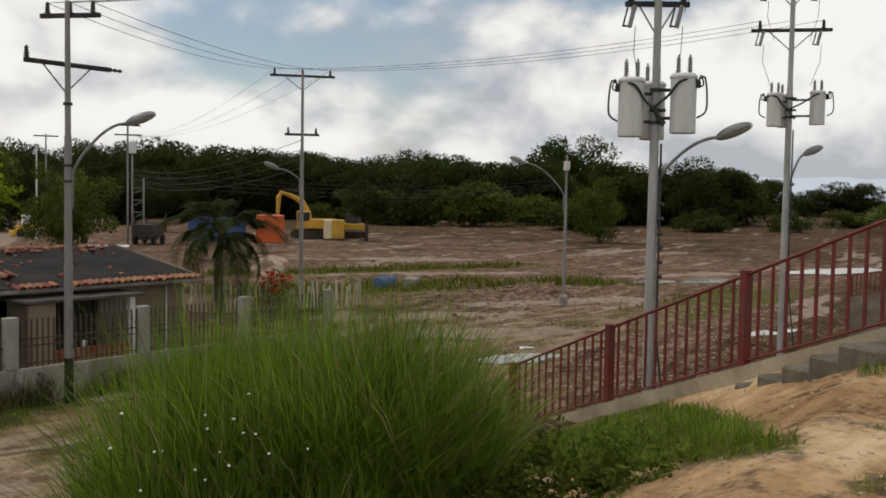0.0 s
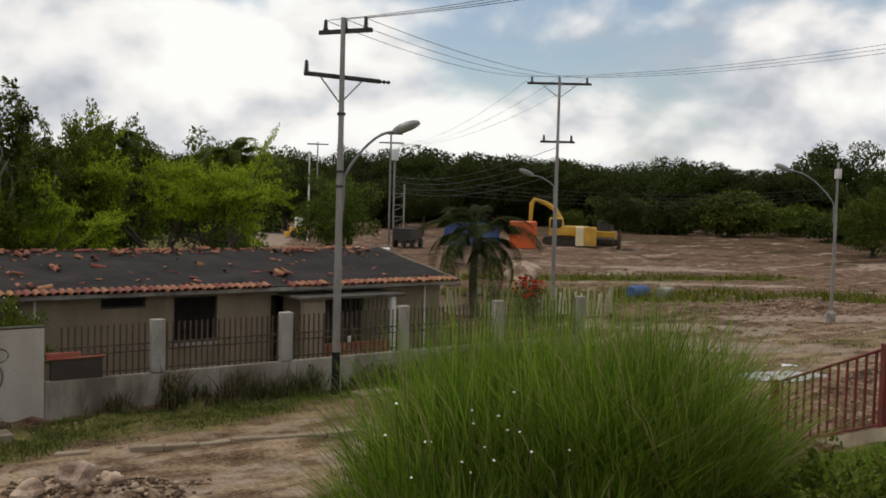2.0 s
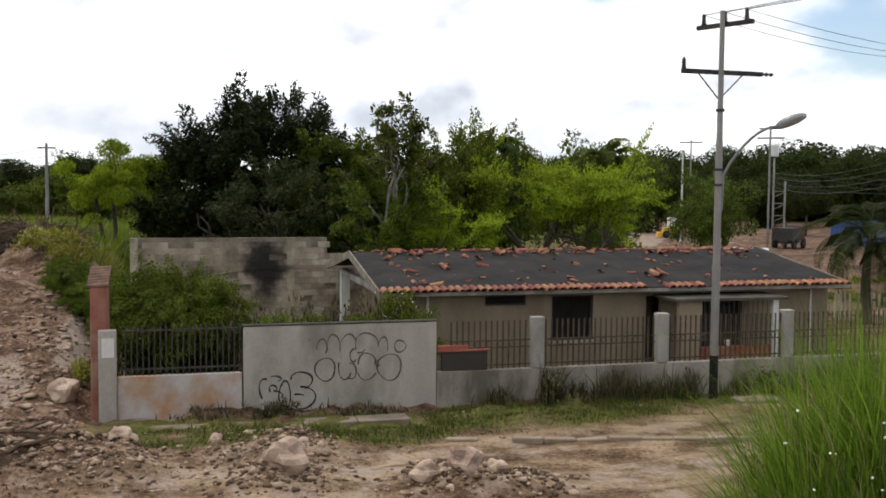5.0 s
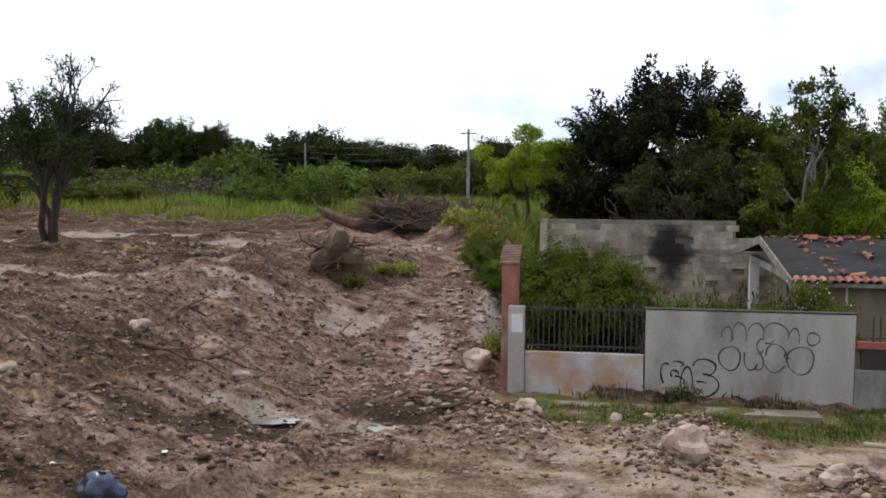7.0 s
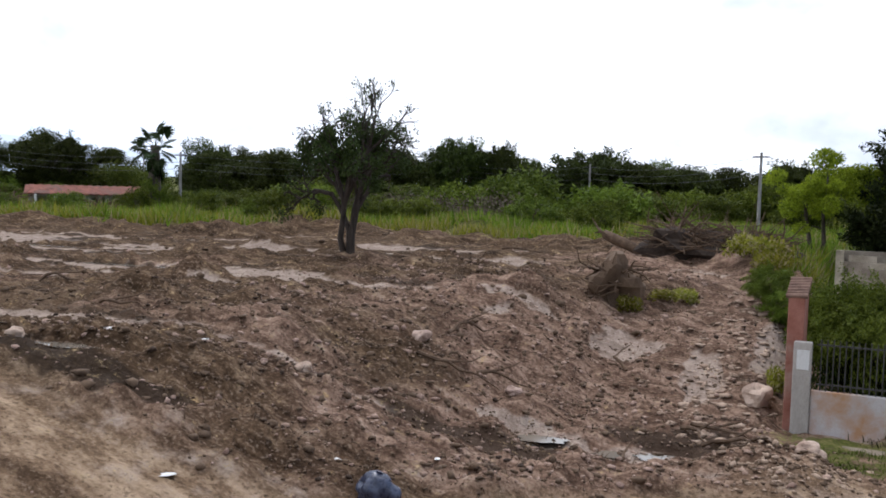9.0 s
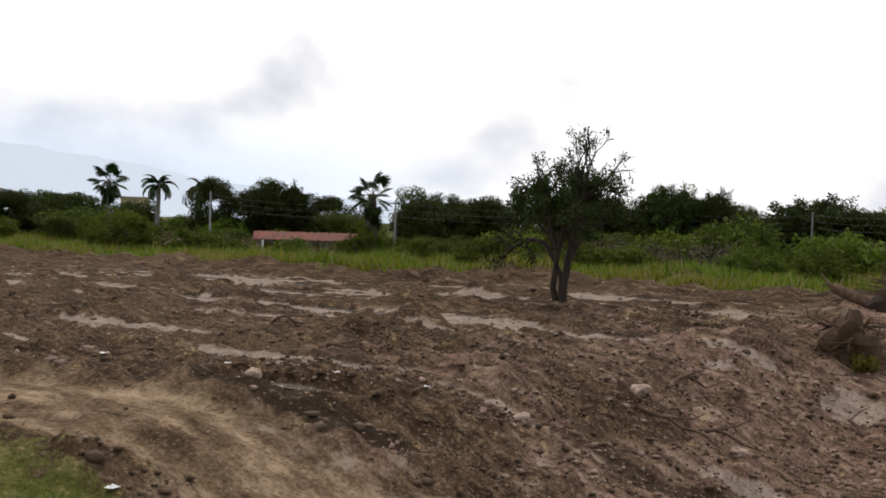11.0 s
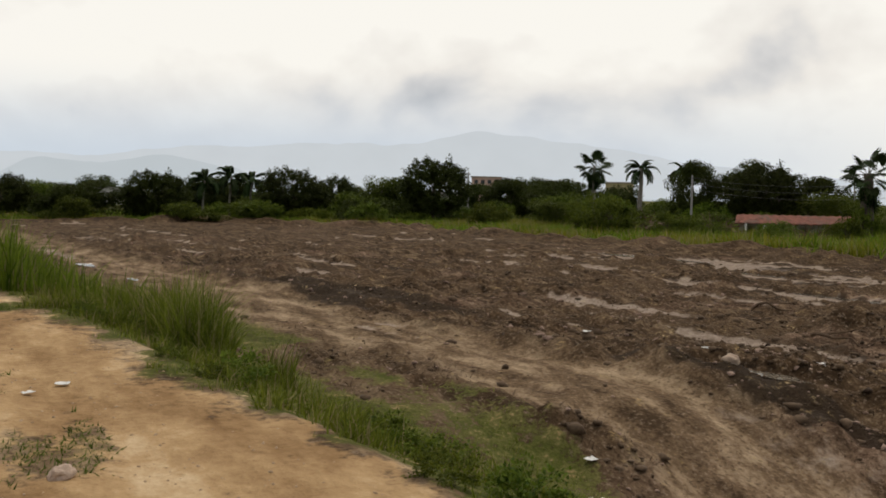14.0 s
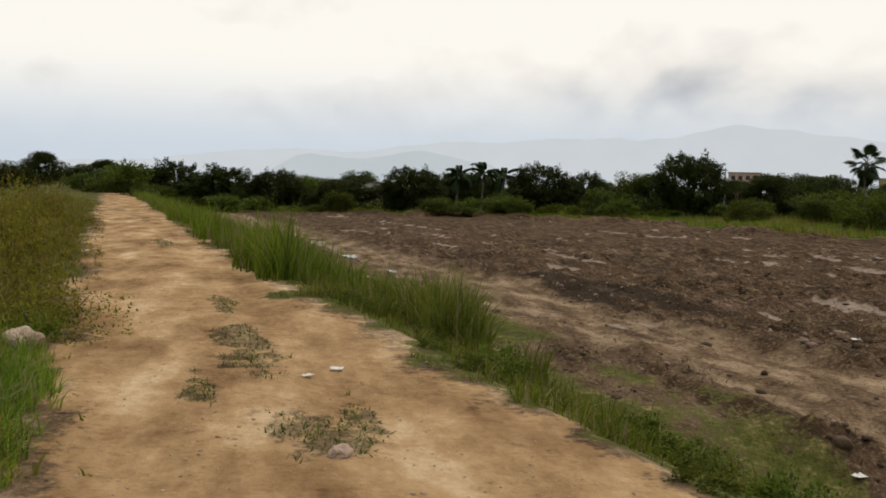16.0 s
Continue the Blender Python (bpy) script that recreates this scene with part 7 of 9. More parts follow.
def stand(t, x, y, z=None, turn=0.0, size=1.0, tall=1.0):
    t.matrix_basis = pose(x, y, (height_at(x, y) if z is None else z) - 0.05, 0, 0, turn)
    t.scale = (size, size, size * tall)


def make_yard_trees():
    """The trees that stand close together behind the house and the block wall."""
    dark = dense_tree("tree", 301, 9.2, 4.3, 72000, 0.20, LEAF_FICUS, "tall very dark ragged tree behind the block wall", 420, 0.9, 0.36, 0.06, 0.3, 1.0, 0.45)
    stand(dark, 3.2, 45.2, None, 40, 1.08, 0.95)
    side = dense_tree("tree", 302, 6.9, 2.3, 22000, 0.20, LEAF_FICUS, "very dark narrow tree beside the block wall", 130, 0.8, 0.3, 0.05, 0.6, 1.0, 0.5)
    stand(side, 0.1, 44.6, None, 10)
    grey = dense_tree("tree", 303, 6.4, 2.7, 30000, 0.14, LEAF_GREY, "grey-green fine-leaved tree behind the block wall", 190, 0.7, 0.28, 0.06, 0.35, 1.0, 0.5)
    stand(grey, 3.6, 39.4, None, 70)
    under = dense_tree("tree", 304, 5.2, 2.6, 22000, 0.15, LEAF_OLIVE, "olive-green bushy tree behind the house", 150, 0.7, 0.28, 0.02, 0.3, 1.0, 0.6)
    stand(under, 7.3, 38.2, None, 15)
    for x, y, turn, size, tall in ((11.4, 43.2, 120, 1.05, 1.42), (20.6, 46.2, 200, 0.6, 1.0), (14.0, 47.5, 250, 1.1, 1.42)):
        t = copy_thing(under, pose(x, y, height_at(x, y) - 0.05, 0, 0, turn))
        t.scale = (size, size, size * tall)
    mass = dense_tree("tree", 305, 7.6, 2.9, 34000, 0.17, LEAF_OLIVE, "broad olive-green tree between darker ones", 210, 0.8, 0.3, 0.05, 0.3, 1.0, 0.5)
    stand(mass, 6.6, 42.6, None, 55)
    pads = open_tree("tree", 318, LEAF_FICUS, "dark tree with flat leafy shelves above its neighbours", 2, 2.7, 0.13, 4, 0.7, 0.12, 0.3, 15000, 0.18, (0.7, 0.6, 0.2), DARK_BARK, lambda p, rng: p.z > 3.0, 2, (2, 3), 0.74, 0.15)
    stand(pads, 12.6, 48.0, None, 0, 1.0, 1.0)
    tips_only = lambda p, rng: p.z > 2.2
    tall = open_tree("tree", 311, LEAF_OLIVE, "open-crowned tree with pale limbs showing against the sky", 3, 2.6, 0.12, 4, 0.42, 0.30, 0.22, 7000, 0.23, (0.36, 0.36, 0.14), PALE_BARK, tips_only, 2, (2, 3), 0.72, 0.45)
    stand(tall, 7.9, 39.6, None, 0, 1.0, 0.95)
    layered = open_tree("tree", 317, LEAF_BRIGHT, "yellow-green tree with flat leafy layers behind the house", 3, 2.0, 0.15, 4, 0.75, 0.02, 0.45, 22000, 0.15, (0.85, 0.8, 0.13), BARK, lambda p, rng: p.z > 2.4, 2, (2, 3), 0.74, 0.15)
    stand(layered, 15.9, 42.6, None, 30, 1.0, 1.12)
    second = copy_thing(layered, pose(17.6, 41.4, height_at(17.6, 41.4) - 0.05, 0, 0, 250))
    second.scale = (0.8, 0.8, 1.05)
    young = copy_thing(layered, pose(10.0, 38.6, height_at(10, 38.6) - 0.05, 0, 0, 140))
    young.scale = (0.62, 0.62, 0.75)
    tagged(young, "small yellow-green layered tree behind the roof")


def arched_frond(length, leaflets, width, material):
    """A long palm leaf that rises, bends over and hangs, its leaflets drooping from the spine."""
    s = Shape()
    spine, p = [Vector((0, 0, 0))], Vector((0, 0, 0))
    for k in range(12):
        a = radians(28 - 112 * ((k + 0.5) / 12) ** 1.15)
        p = p + Vector((math.cos(a), 0, math.sin(a))) * length / 12
        spine.append(p)
    s.tube(spine, [0.03 * (1 - 0.9 * k / 12) for k in range(13)], 5)
    for k in range(leaflets):
        t = 0.14 + 0.85 * k / leaflets
        i = min(int(t * 12), 11)
        q = spine[i].lerp(spine[i + 1], t * 12 - i)
        way = (spine[i + 1] - spine[i]).normalized()
        reach = length * 0.27 * math.sin(math.pi * (0.16 + 0.74 * t)) + 0.06
        for sgn in (-1, 1):
            root = Vector((way.x * 0.5, sgn * 0.75, way.z * 0.4 + 0.1)).normalized()
            bend, tip = q + root * reach * 0.45, q + root * reach * 0.75 + Vector((way.x * 0.1, 0, -0.55)) * reach
            n = len(s.v)
            s.v += [tuple(q - way * width * 0.6), tuple(q + way * width * 0.6), tuple(bend + way * width), tuple(tip), tuple(bend - way * width)]
            s.f.append((n, n + 1, n + 2, n + 3, n + 4))
    return s.mesh("frond", material)


def fan_leaf(petiole, blade, material):
    """A fan palm's leaf along +x: a stalk and a half-round fan of split blades."""
    s = Shape()
    s.tube([(0, 0, 0), (petiole * 0.5, 0, 0.05), (petiole, 0, 0)], [0.03, 0.024, 0.018], 5)
    n = 17
    for k in range(n):
        a = radians(-118 + 236 * k / (n - 1))
        reach = blade * (1 - 0.28 * abs(math.sin(a * 0.5)))
        way, side = Vector((math.cos(a), math.sin(a), 0)), Vector((-math.sin(a), math.cos(a), 0))
        root = Vector((petiole, 0, 0))
        fold = 0.03 if k % 2 else -0.03
        mid = root + way * reach * 0.55 + Vector((0, 0, fold + 0.04))
        tip = root + way * reach + Vector((0, 0, -0.16 * blade))
        w = reach * 0.115
        m = len(s.v)
        s.v += [tuple(root), tuple(mid + side * w), tuple(tip), tuple(mid - side * w)]
        s.f.append((m, m + 1, m + 2, m + 3))
    return s.mesh("frond", material)


def make_palm(at, height, leaf, count, label, trunk_r, bark, seed, low=-40, high=75, bulge=1.0, skirt=0, scale=1.0, roll=0):
    rnd = random.Random(seed)
    p = thing("palm_tree", (*at, height_at(*at) - 0.05), rnd.uniform(0, 360), label, "palm tree")
    bend = rnd.uniform(-0.25, 0.25)
    pts = [(bend * (z / height) ** 2, 0.1 * math.sin(z), z) for z in np.linspace(-0.2, height, 9)]
    part("trunk", Shape().tube(pts, [trunk_r * (1.35 if k == 0 else 1 + (bulge - 1) * math.sin(math.pi * k / 8)) * (1 - 0.04 * k) for k in range(9)], 10), bark, p, "ringed palm trunk", smooth=True)
    for k in range(count + skirt):
        tilt = high - (high - low) * (k / max(count - 1, 1)) ** 0.9 if k < count else rnd.uniform(-80, -60)
        f = part("frond", leaf, None, p)
        f.matrix_basis = pose(pts[-1][0], pts[-1][1], height - 0.05 - (0.25 * rnd.random() if k < count else 0.3 + 0.5 * rnd.random()), rnd.uniform(-roll, roll), -tilt + rnd.uniform(-8, 8) + 20, k * 137.5 + rnd.uniform(-12, 12)) @ Matrix.Scale(scale * rnd.uniform(0.85, 1.1), 4)
    return p


def make_palms():
    coco = arched_frond(2.9, 46, 0.016, LEAF_OLIVE_PALM)
    make_palm((23.3, 29.6), 3.25, coco, 19, "young coconut palm with drooping fronds beside the fence", 0.17, BARK, 1, -22, 70, 1.2)
    royal = arched_frond(2.6, 26, 0.06, LEAF_PALM)
    fan = fan_leaf(1.0, 0.82, LEAF_PALM)
    make_palm((-79.8, 53.4), 5.8, fan, 22, "tall palm with a dark round head", 0.2, PALE_BARK, 2, -55, 85, 1.0, 6, 1.1, 25)
    thin = arched_frond(2.1, 22, 0.045, LEAF_PALM)
    make_palm((-80.6, 59.5), 5.9, thin, 15, "tall palm with a pale trunk and thin crown", 0.26, PALE_BARK, 3, -25, 80)
    make_palm((-48.0, 54.2), 4.7, fan, 17, "fan palm with a thick shaggy trunk", 0.40, BARK, 4, -35, 85, 1.3, 10, 1.1, 25)
    feather = arched_frond(2.7, 34, 0.035, LEAF_MID)
    make_palm((23.4, 53.0), 6.6, feather, 15, "palm with arching fronds among the trees", 0.15, BARK, 6, -10, 65)
    dark_feather = arched_frond(2.3, 30, 0.05, LEAF_PALM)
    make_palm((14.9, 47.8), 7.0, dark_feather, 9, "dark palm rising above the trees behind the house", 0.14, BARK, 7, 5, 60)
    for k, (x, y, h) in enumerate(((-105, 24, 4.6), (-108, 27, 4.4), (-104, 21, 4.2), (-92, 74, 6.2))):
        make_palm((x, y), h, royal, 12, "small palm at the far field edge", 0.15, PALE_BARK, 10 + k, -30, 75)


make_lone_tree()
make_yard_trees()
make_palms()


def make_shrubs():
    """Bushes about the house and the near bank."""
    rnd = random.Random(31)
    green = dense_tree("bush", 111, 3.0, 1.45, 30000, 0.075, LEAF_BUSH, "feathery bright green bush spilling over the railings", 170, 0.5, 0.17, 0.30, -0.25, 1.0, 0.45, 0.014, 0.7)
    for x, y, s, h in ((-0.4, 22.7, 1.0, 1.03), (0.6, 22.9, 0.6, 0.82), (-1.3, 27, 0.8, 0.6), (-2.6, 31, 0.8, 0.45)):
        b = copy_thing(green, pose(x, y, 0.1, 0, 0, rnd.uniform(0, 360)))
        b.scale = (s, s * 0.9, h)
    for x, y, turn, w, h in ((-1.0, 23.5, 70, 0.95, 1.04), (0.0, 23.6, 190, 0.9, 0.98), (-3.3, 28.4, 20, 0.5, 0.5), (-2.7, 27.6, 140, 0.5, 0.52)):
        b = copy_thing(green, pose(x, y, 0.1 if x > -2 else height_at(x, y) - 0.3, 0, 0, turn))
        b.scale = (w, w, h)
        if x < -2:
            tagged(b, "low bright green bush beside the gatepost")
    # dark-leaved bushes added where the bright bush would throw shade behind the railings
    shade = make_tree("bush", 118, 1.6, 1.3, 5000, 0.10, LEAF_DARK, "added dark-leaved bush standing in for shade behind the railings", 0.0, 30, 0.32, ragged=0.5, girth=0.02)
    for x, y, s, h in ((-0.9, 22.6, 0.7, 1.0), (0.1, 22.3, 0.7, 0.95), (0.9, 22.6, 0.7, 0.9), (-0.3, 23.6, 0.9, 1.2)):
        b = copy_thing(shade, pose(x, y, 0.1, 0, 0, rnd.uniform(0, 360)))
        b.scale = (s, s, h)
    dull = make_tree("weed_bush", 112, 1.0, 0.5, 900, 0.09, WEED, "dull brown-green weeds at the foot of the wall", 0.0, 18, 0.4, ragged=0.8, girth=0.02)
    for x, s, h in ((7.7, 0.7, 0.9), (11.2, 0.8, 0.7), (13.2, 0.8, 0.6), (15.4, 0.9, 0.8), (1.7, 0.6, 0.35)):
        y = 20.45 + rnd.uniform(-0.15, 0.1)
        b = copy_thing(dull, pose(x, y, height_at(x, y) - 0.03, 0, 0, rnd.uniform(0, 360)))
        b.scale = (s * 1.15, s * 0.7, h)
    for x, h in ((1.0, 2.35), (1.5, 2.3), (2.0, 2.5), (2.5, 2.3), (3.0, 2.4), (3.5, 2.55), (4.0, 2.35)):
        b = copy_thing(dull, pose(x, 21.35 + rnd.uniform(-0.1, 0.2), 0.12, 0, 0, rnd.uniform(0, 360)))
        b.scale = (0.9, 0.6, h)
        tagged(b, "tall brownish weeds standing behind the wall top")
    top = make_tree("flowering_bush", 113, 1.0, 0.6, 2600, 0.08, LEAF_BUSH, "flowering bush hanging over the wall top", 0.0, 24, 0.36, ragged=0.6, girth=0.02)
    for x, y, z, s, h in ((4.5, 21.95, 1.2, 1.0, 1.5), (3.6, 21.3, 1.55, 0.8, 0.7), (2.6, 21.4, 1.5, 0.7, 0.75), (1.6, 21.4, 1.6, 0.7, 0.65), (5.0, 21.6, 1.0, 0.8, 1.3), (2.1, 21.8, 1.3, 0.9, 0.9)):
        b = copy_thing(top, pose(x, y, z, 0, 0, rnd.uniform(0, 360)))
        b.scale = (s, s * 0.8, h)
        part("stem", Shape().tube([(0, 0, -z / h - 0.1), (0.05, 0, 0.1)], 0.03, 6), BARK, b)
        petals = Shape()
        for k in range(14 if x > 4 else 3):
            a, r = rnd.uniform(0, 6.28), rnd.uniform(0.25, 0.62)
            petals.lump((r * math.cos(a), r * math.sin(a), rnd.uniform(0.3, 0.95)), (0.018, 0.018, 0.014), 0.3, k, 1)
        part("blossom", petals, PETAL if x > 4 else surface("yellow blossom", (0.45, 0.32, 0.05), (0.6, 0.45, 0.1), 8.0), b, "small pale blossoms")
    red = copy_thing(dull, pose(25.2, 28.6, height_at(25.2, 28.6), 0, 0, 20))
    red.scale = (1.3, 1.3, 1.6)
    tagged(red, "low shrub with red blossoms beside the palm")
    blossom = Shape()
    for k in range(60):
        a, r = rnd.uniform(0, 6.28), rnd.uniform(0.1, 0.5)
        blossom.lump((r * math.cos(a), r * math.sin(a), rnd.uniform(0.45, 1.0)), (0.05, 0.05, 0.04), 0.2, k, 1)
    part("blossom", blossom, RED_PETAL, red, "red blossoms")
    # tufts on the cleared slope
    tuft = make_tree("weed_bush", 115, 0.8, 0.7, 1600, 0.12, GRASS_DRY, "yellow-green weeds on the cleared slope", 0.0, 16, 0.4, ragged=0.7, girth=0.015)
    for x, y, s, h in ((-6.75, 26.3, 0.5, 0.75), (-6.1, 27.5, 0.55, 0.55), (-5.6, 28.3, 0.6, 0.6), (-4.6, 33.5, 1.0, 1.3), (-4.0, 34.6, 1.1, 1.5), (-3.6, 32.2, 0.9, 1.3), (-2.3, 22.4, 0.5, 1.0), (-2.2, 24.2, 0.5, 0.9)):
        b = copy_thing(tuft, pose(x, y, height_at(x, y) - 0.05, 0, 0, rnd.uniform(0, 360)))
        b.scale = (s, s, h)
    # leafy weeds along the far side of the road
    side = make_tree("roadside_weed", 117, 1.0, 0.9, 2200, 0.055, WEED_OLIVE, "bushy yellow-olive weeds beside the dirt road", 0.0, 22, 0.34, ragged=0.75, girth=0.012)
    for k in range(60):
        x = -5.0 - 34 * rnd.random() ** 1.5
        v = -rnd.uniform(0.7, 3.0)
        s = rnd.uniform(0.6, 1.0) * (0.45 + 0.55 * min(1, (-4 - x) / 9))
        h = rnd.uniform(0.95, 1.75) * (0.3 + 0.7 * min(1, (-4 - x) / 9)) * (0.6 if v > -1.2 else 1)
        y = (v + math.sin(ROAD_TURN) * x) / math.cos(ROAD_TURN)
        b = copy_thing(side, pose(x, y, height_at(x, y) - 0.05, 0, 0, rnd.uniform(0, 360)))
        b.scale = (s, s, h)
    brush = make_tree("dry_bush", 116, 2.0, 2.4, 1500, 0.16, surface("dry brown twigs", (0.06, 0.045, 0.03), (0.14, 0.11, 0.08), 4.0), "grey-brown dry bush at the field edge", 0.0, 30, 0.34, ragged=0.7, girth=0.02, bare=4)
    for x, y, s in ((-22, 57, 1.3), (-26, 58, 1.1), (-29.5, 56, 1.2), (-33, 57, 0.9)):
        b = copy_thing(brush, pose(x, y, height_at(x, y) - 0.05, 0, 0, rnd.uniform(0, 360)))
        b.scale = (s, s, s)
    olive = dense_tree("bush", 119, 3.0, 2.2, 9000, 0.16, LEAF_OLIVE, "dark olive bush at the field edge", 90, 0.6, 0.28, 0.0, 0.2, 1.0, 0.5, 0.014, 0.3)
    for x, y, s, h in ((-62, 43, 1.25, 1.0), (-66, 44.5, 1.2, 1.1), (-58, 45.5, 0.9, 0.7), (-49.5, 47.0, 0.6, 0.4), (-46.5, 50.5, 0.7, 0.6), (-47.6, 53.2, 0.62, 0.8), (-41, 50.5, 0.8, 0.6), (-36, 50, 0.7, 0.6), (-55.5, 47.5, 0.6, 0.45), (-29, 52, 0.9, 0.6), (-19, 52, 0.9, 0.7), (-14.5, 50, 0.8, 0.7), (-80, 42, 1.1, 0.8), (-87, 33, 1.0, 0.7), (-92, 24, 1.0, 0.6)):
        b = copy_thing(olive, pose(x, y, height_at(x, y) - 0.1, 0, 0, rnd.uniform(0, 360)))
        b.scale = (s, s, h)
    # low leafy weeds along the verge
    leafy = dense_tree("roadside_weed", 121, 0.42, 0.42, 1500, 0.05, LEAF_OLIVE, "low leafy green weed on the road verge", 40, 0.12, 0.07, 0.0, 0.4, 1.0, 0.4, 0.014, 0.1)
    for k in range(17):
        x = -4.6 - 9 * rnd.random() ** 1.3
        v = rnd.uniform(2.6, 3.6)
        y = (v + math.sin(ROAD_TURN) * x) / math.cos(ROAD_TURN)
        s = rnd.uniform(0.35, 0.8)
        b = copy_thing(leafy, pose(x, y, height_at(x, y) - 0.03, 0, 0, rnd.uniform(0, 360)))
        b.scale = (s, s, s * rnd.uniform(0.6, 1.0))
    for k in range(9):
        u = rnd.random()
        x, y = 2.0 + 3.6 * u + rnd.uniform(-0.3, 0.3), 4.5 - 1.55 * u + rnd.uniform(-0.25, 0.15)
        s = rnd.uniform(0.6, 1.2)
        b = copy_thing(leafy, pose(x, y, height_at(x, y) - 0.03, 0, 0, rnd.uniform(0, 360)))
        b.scale = (s, s, s)
        tagged(b, "low leafy green weed at the foot of the tall grass")
    drop_models([green, shade, dull, top, tuft, brush, side, olive, leafy])


make_shrubs()


def make_flowers():
    """White flower heads on thin stems in the tall clump."""
    rnd = random.Random(3)
    for k in range(17):
        u = rnd.random()
        x, y = 2.6 + 0.75 * u + rnd.uniform(-0.15, 0.15), 4.15 - 0.45 * u + rnd.uniform(-0.1, 0.2)
        z = height_at(x, y)
        f = thing("wild_flower", (x, y, z), rnd.uniform(0, 360), "small white wild flower on a thin stem", "flower", group="wild flowers in the tall grass")
        h = rnd.uniform(0.55, 1.05)
        part("stem", Shape().tube([(0, 0, 0), (0.03, 0, h * 0.6), (0.06, 0.02, h)], 0.004, 4), GRASS_LOW, f)
        part("bloom", Shape().lump((0.06, 0.02, h + 0.01), (0.009 * rnd.uniform(0.6, 1.2), 0.008, 0.006), 0.4, k, 1), PETAL, f, "white bloom")


make_flowers()

# ---- earth, stones and litter ----


def stones(name, x, y, size, material, label, rng, sink=0.3, flat=0.6):
    """Many uneven stones lying on the ground, as one mesh."""
    bm = bmesh.new()
    bmesh.ops.create_icosphere(bm, subdivisions=1, radius=1)
    unit = np.array([v.co[:] for v in bm.verts])
    tris = np.array([[v.index for v in f.verts] for f in bm.faces])
    bm.free()
    n, m = len(x), len(unit)
    r = 1 + rng.uniform(-0.45, 0.45, (n, m, 1))
    stretch = rng.uniform(0.6, 1.4, (n, 1, 3)) * np.array([1, 1, flat])
    p = unit[None] * r * stretch * size[:, None, None]
    a = rng.uniform(0, 2 * math.pi, n)
    c, s = np.cos(a)[:, None], np.sin(a)[:, None]
    z = ground_height(x, y) + size * flat * (1 - 2 * sink) * 0.5
    q = np.stack([p[..., 0] * c - p[..., 1] * s + x[:, None], p[..., 0] * s + p[..., 1] * c + y[:, None], p[..., 2] + z[:, None]], -1)
    faces = (tris[None] + (np.arange(n) * m)[:, None, None]).reshape(-1, 3)
    return solo(name, mesh_of(name, q.reshape(-1, 3), faces, material), None, label, "stones", kind="stuff")


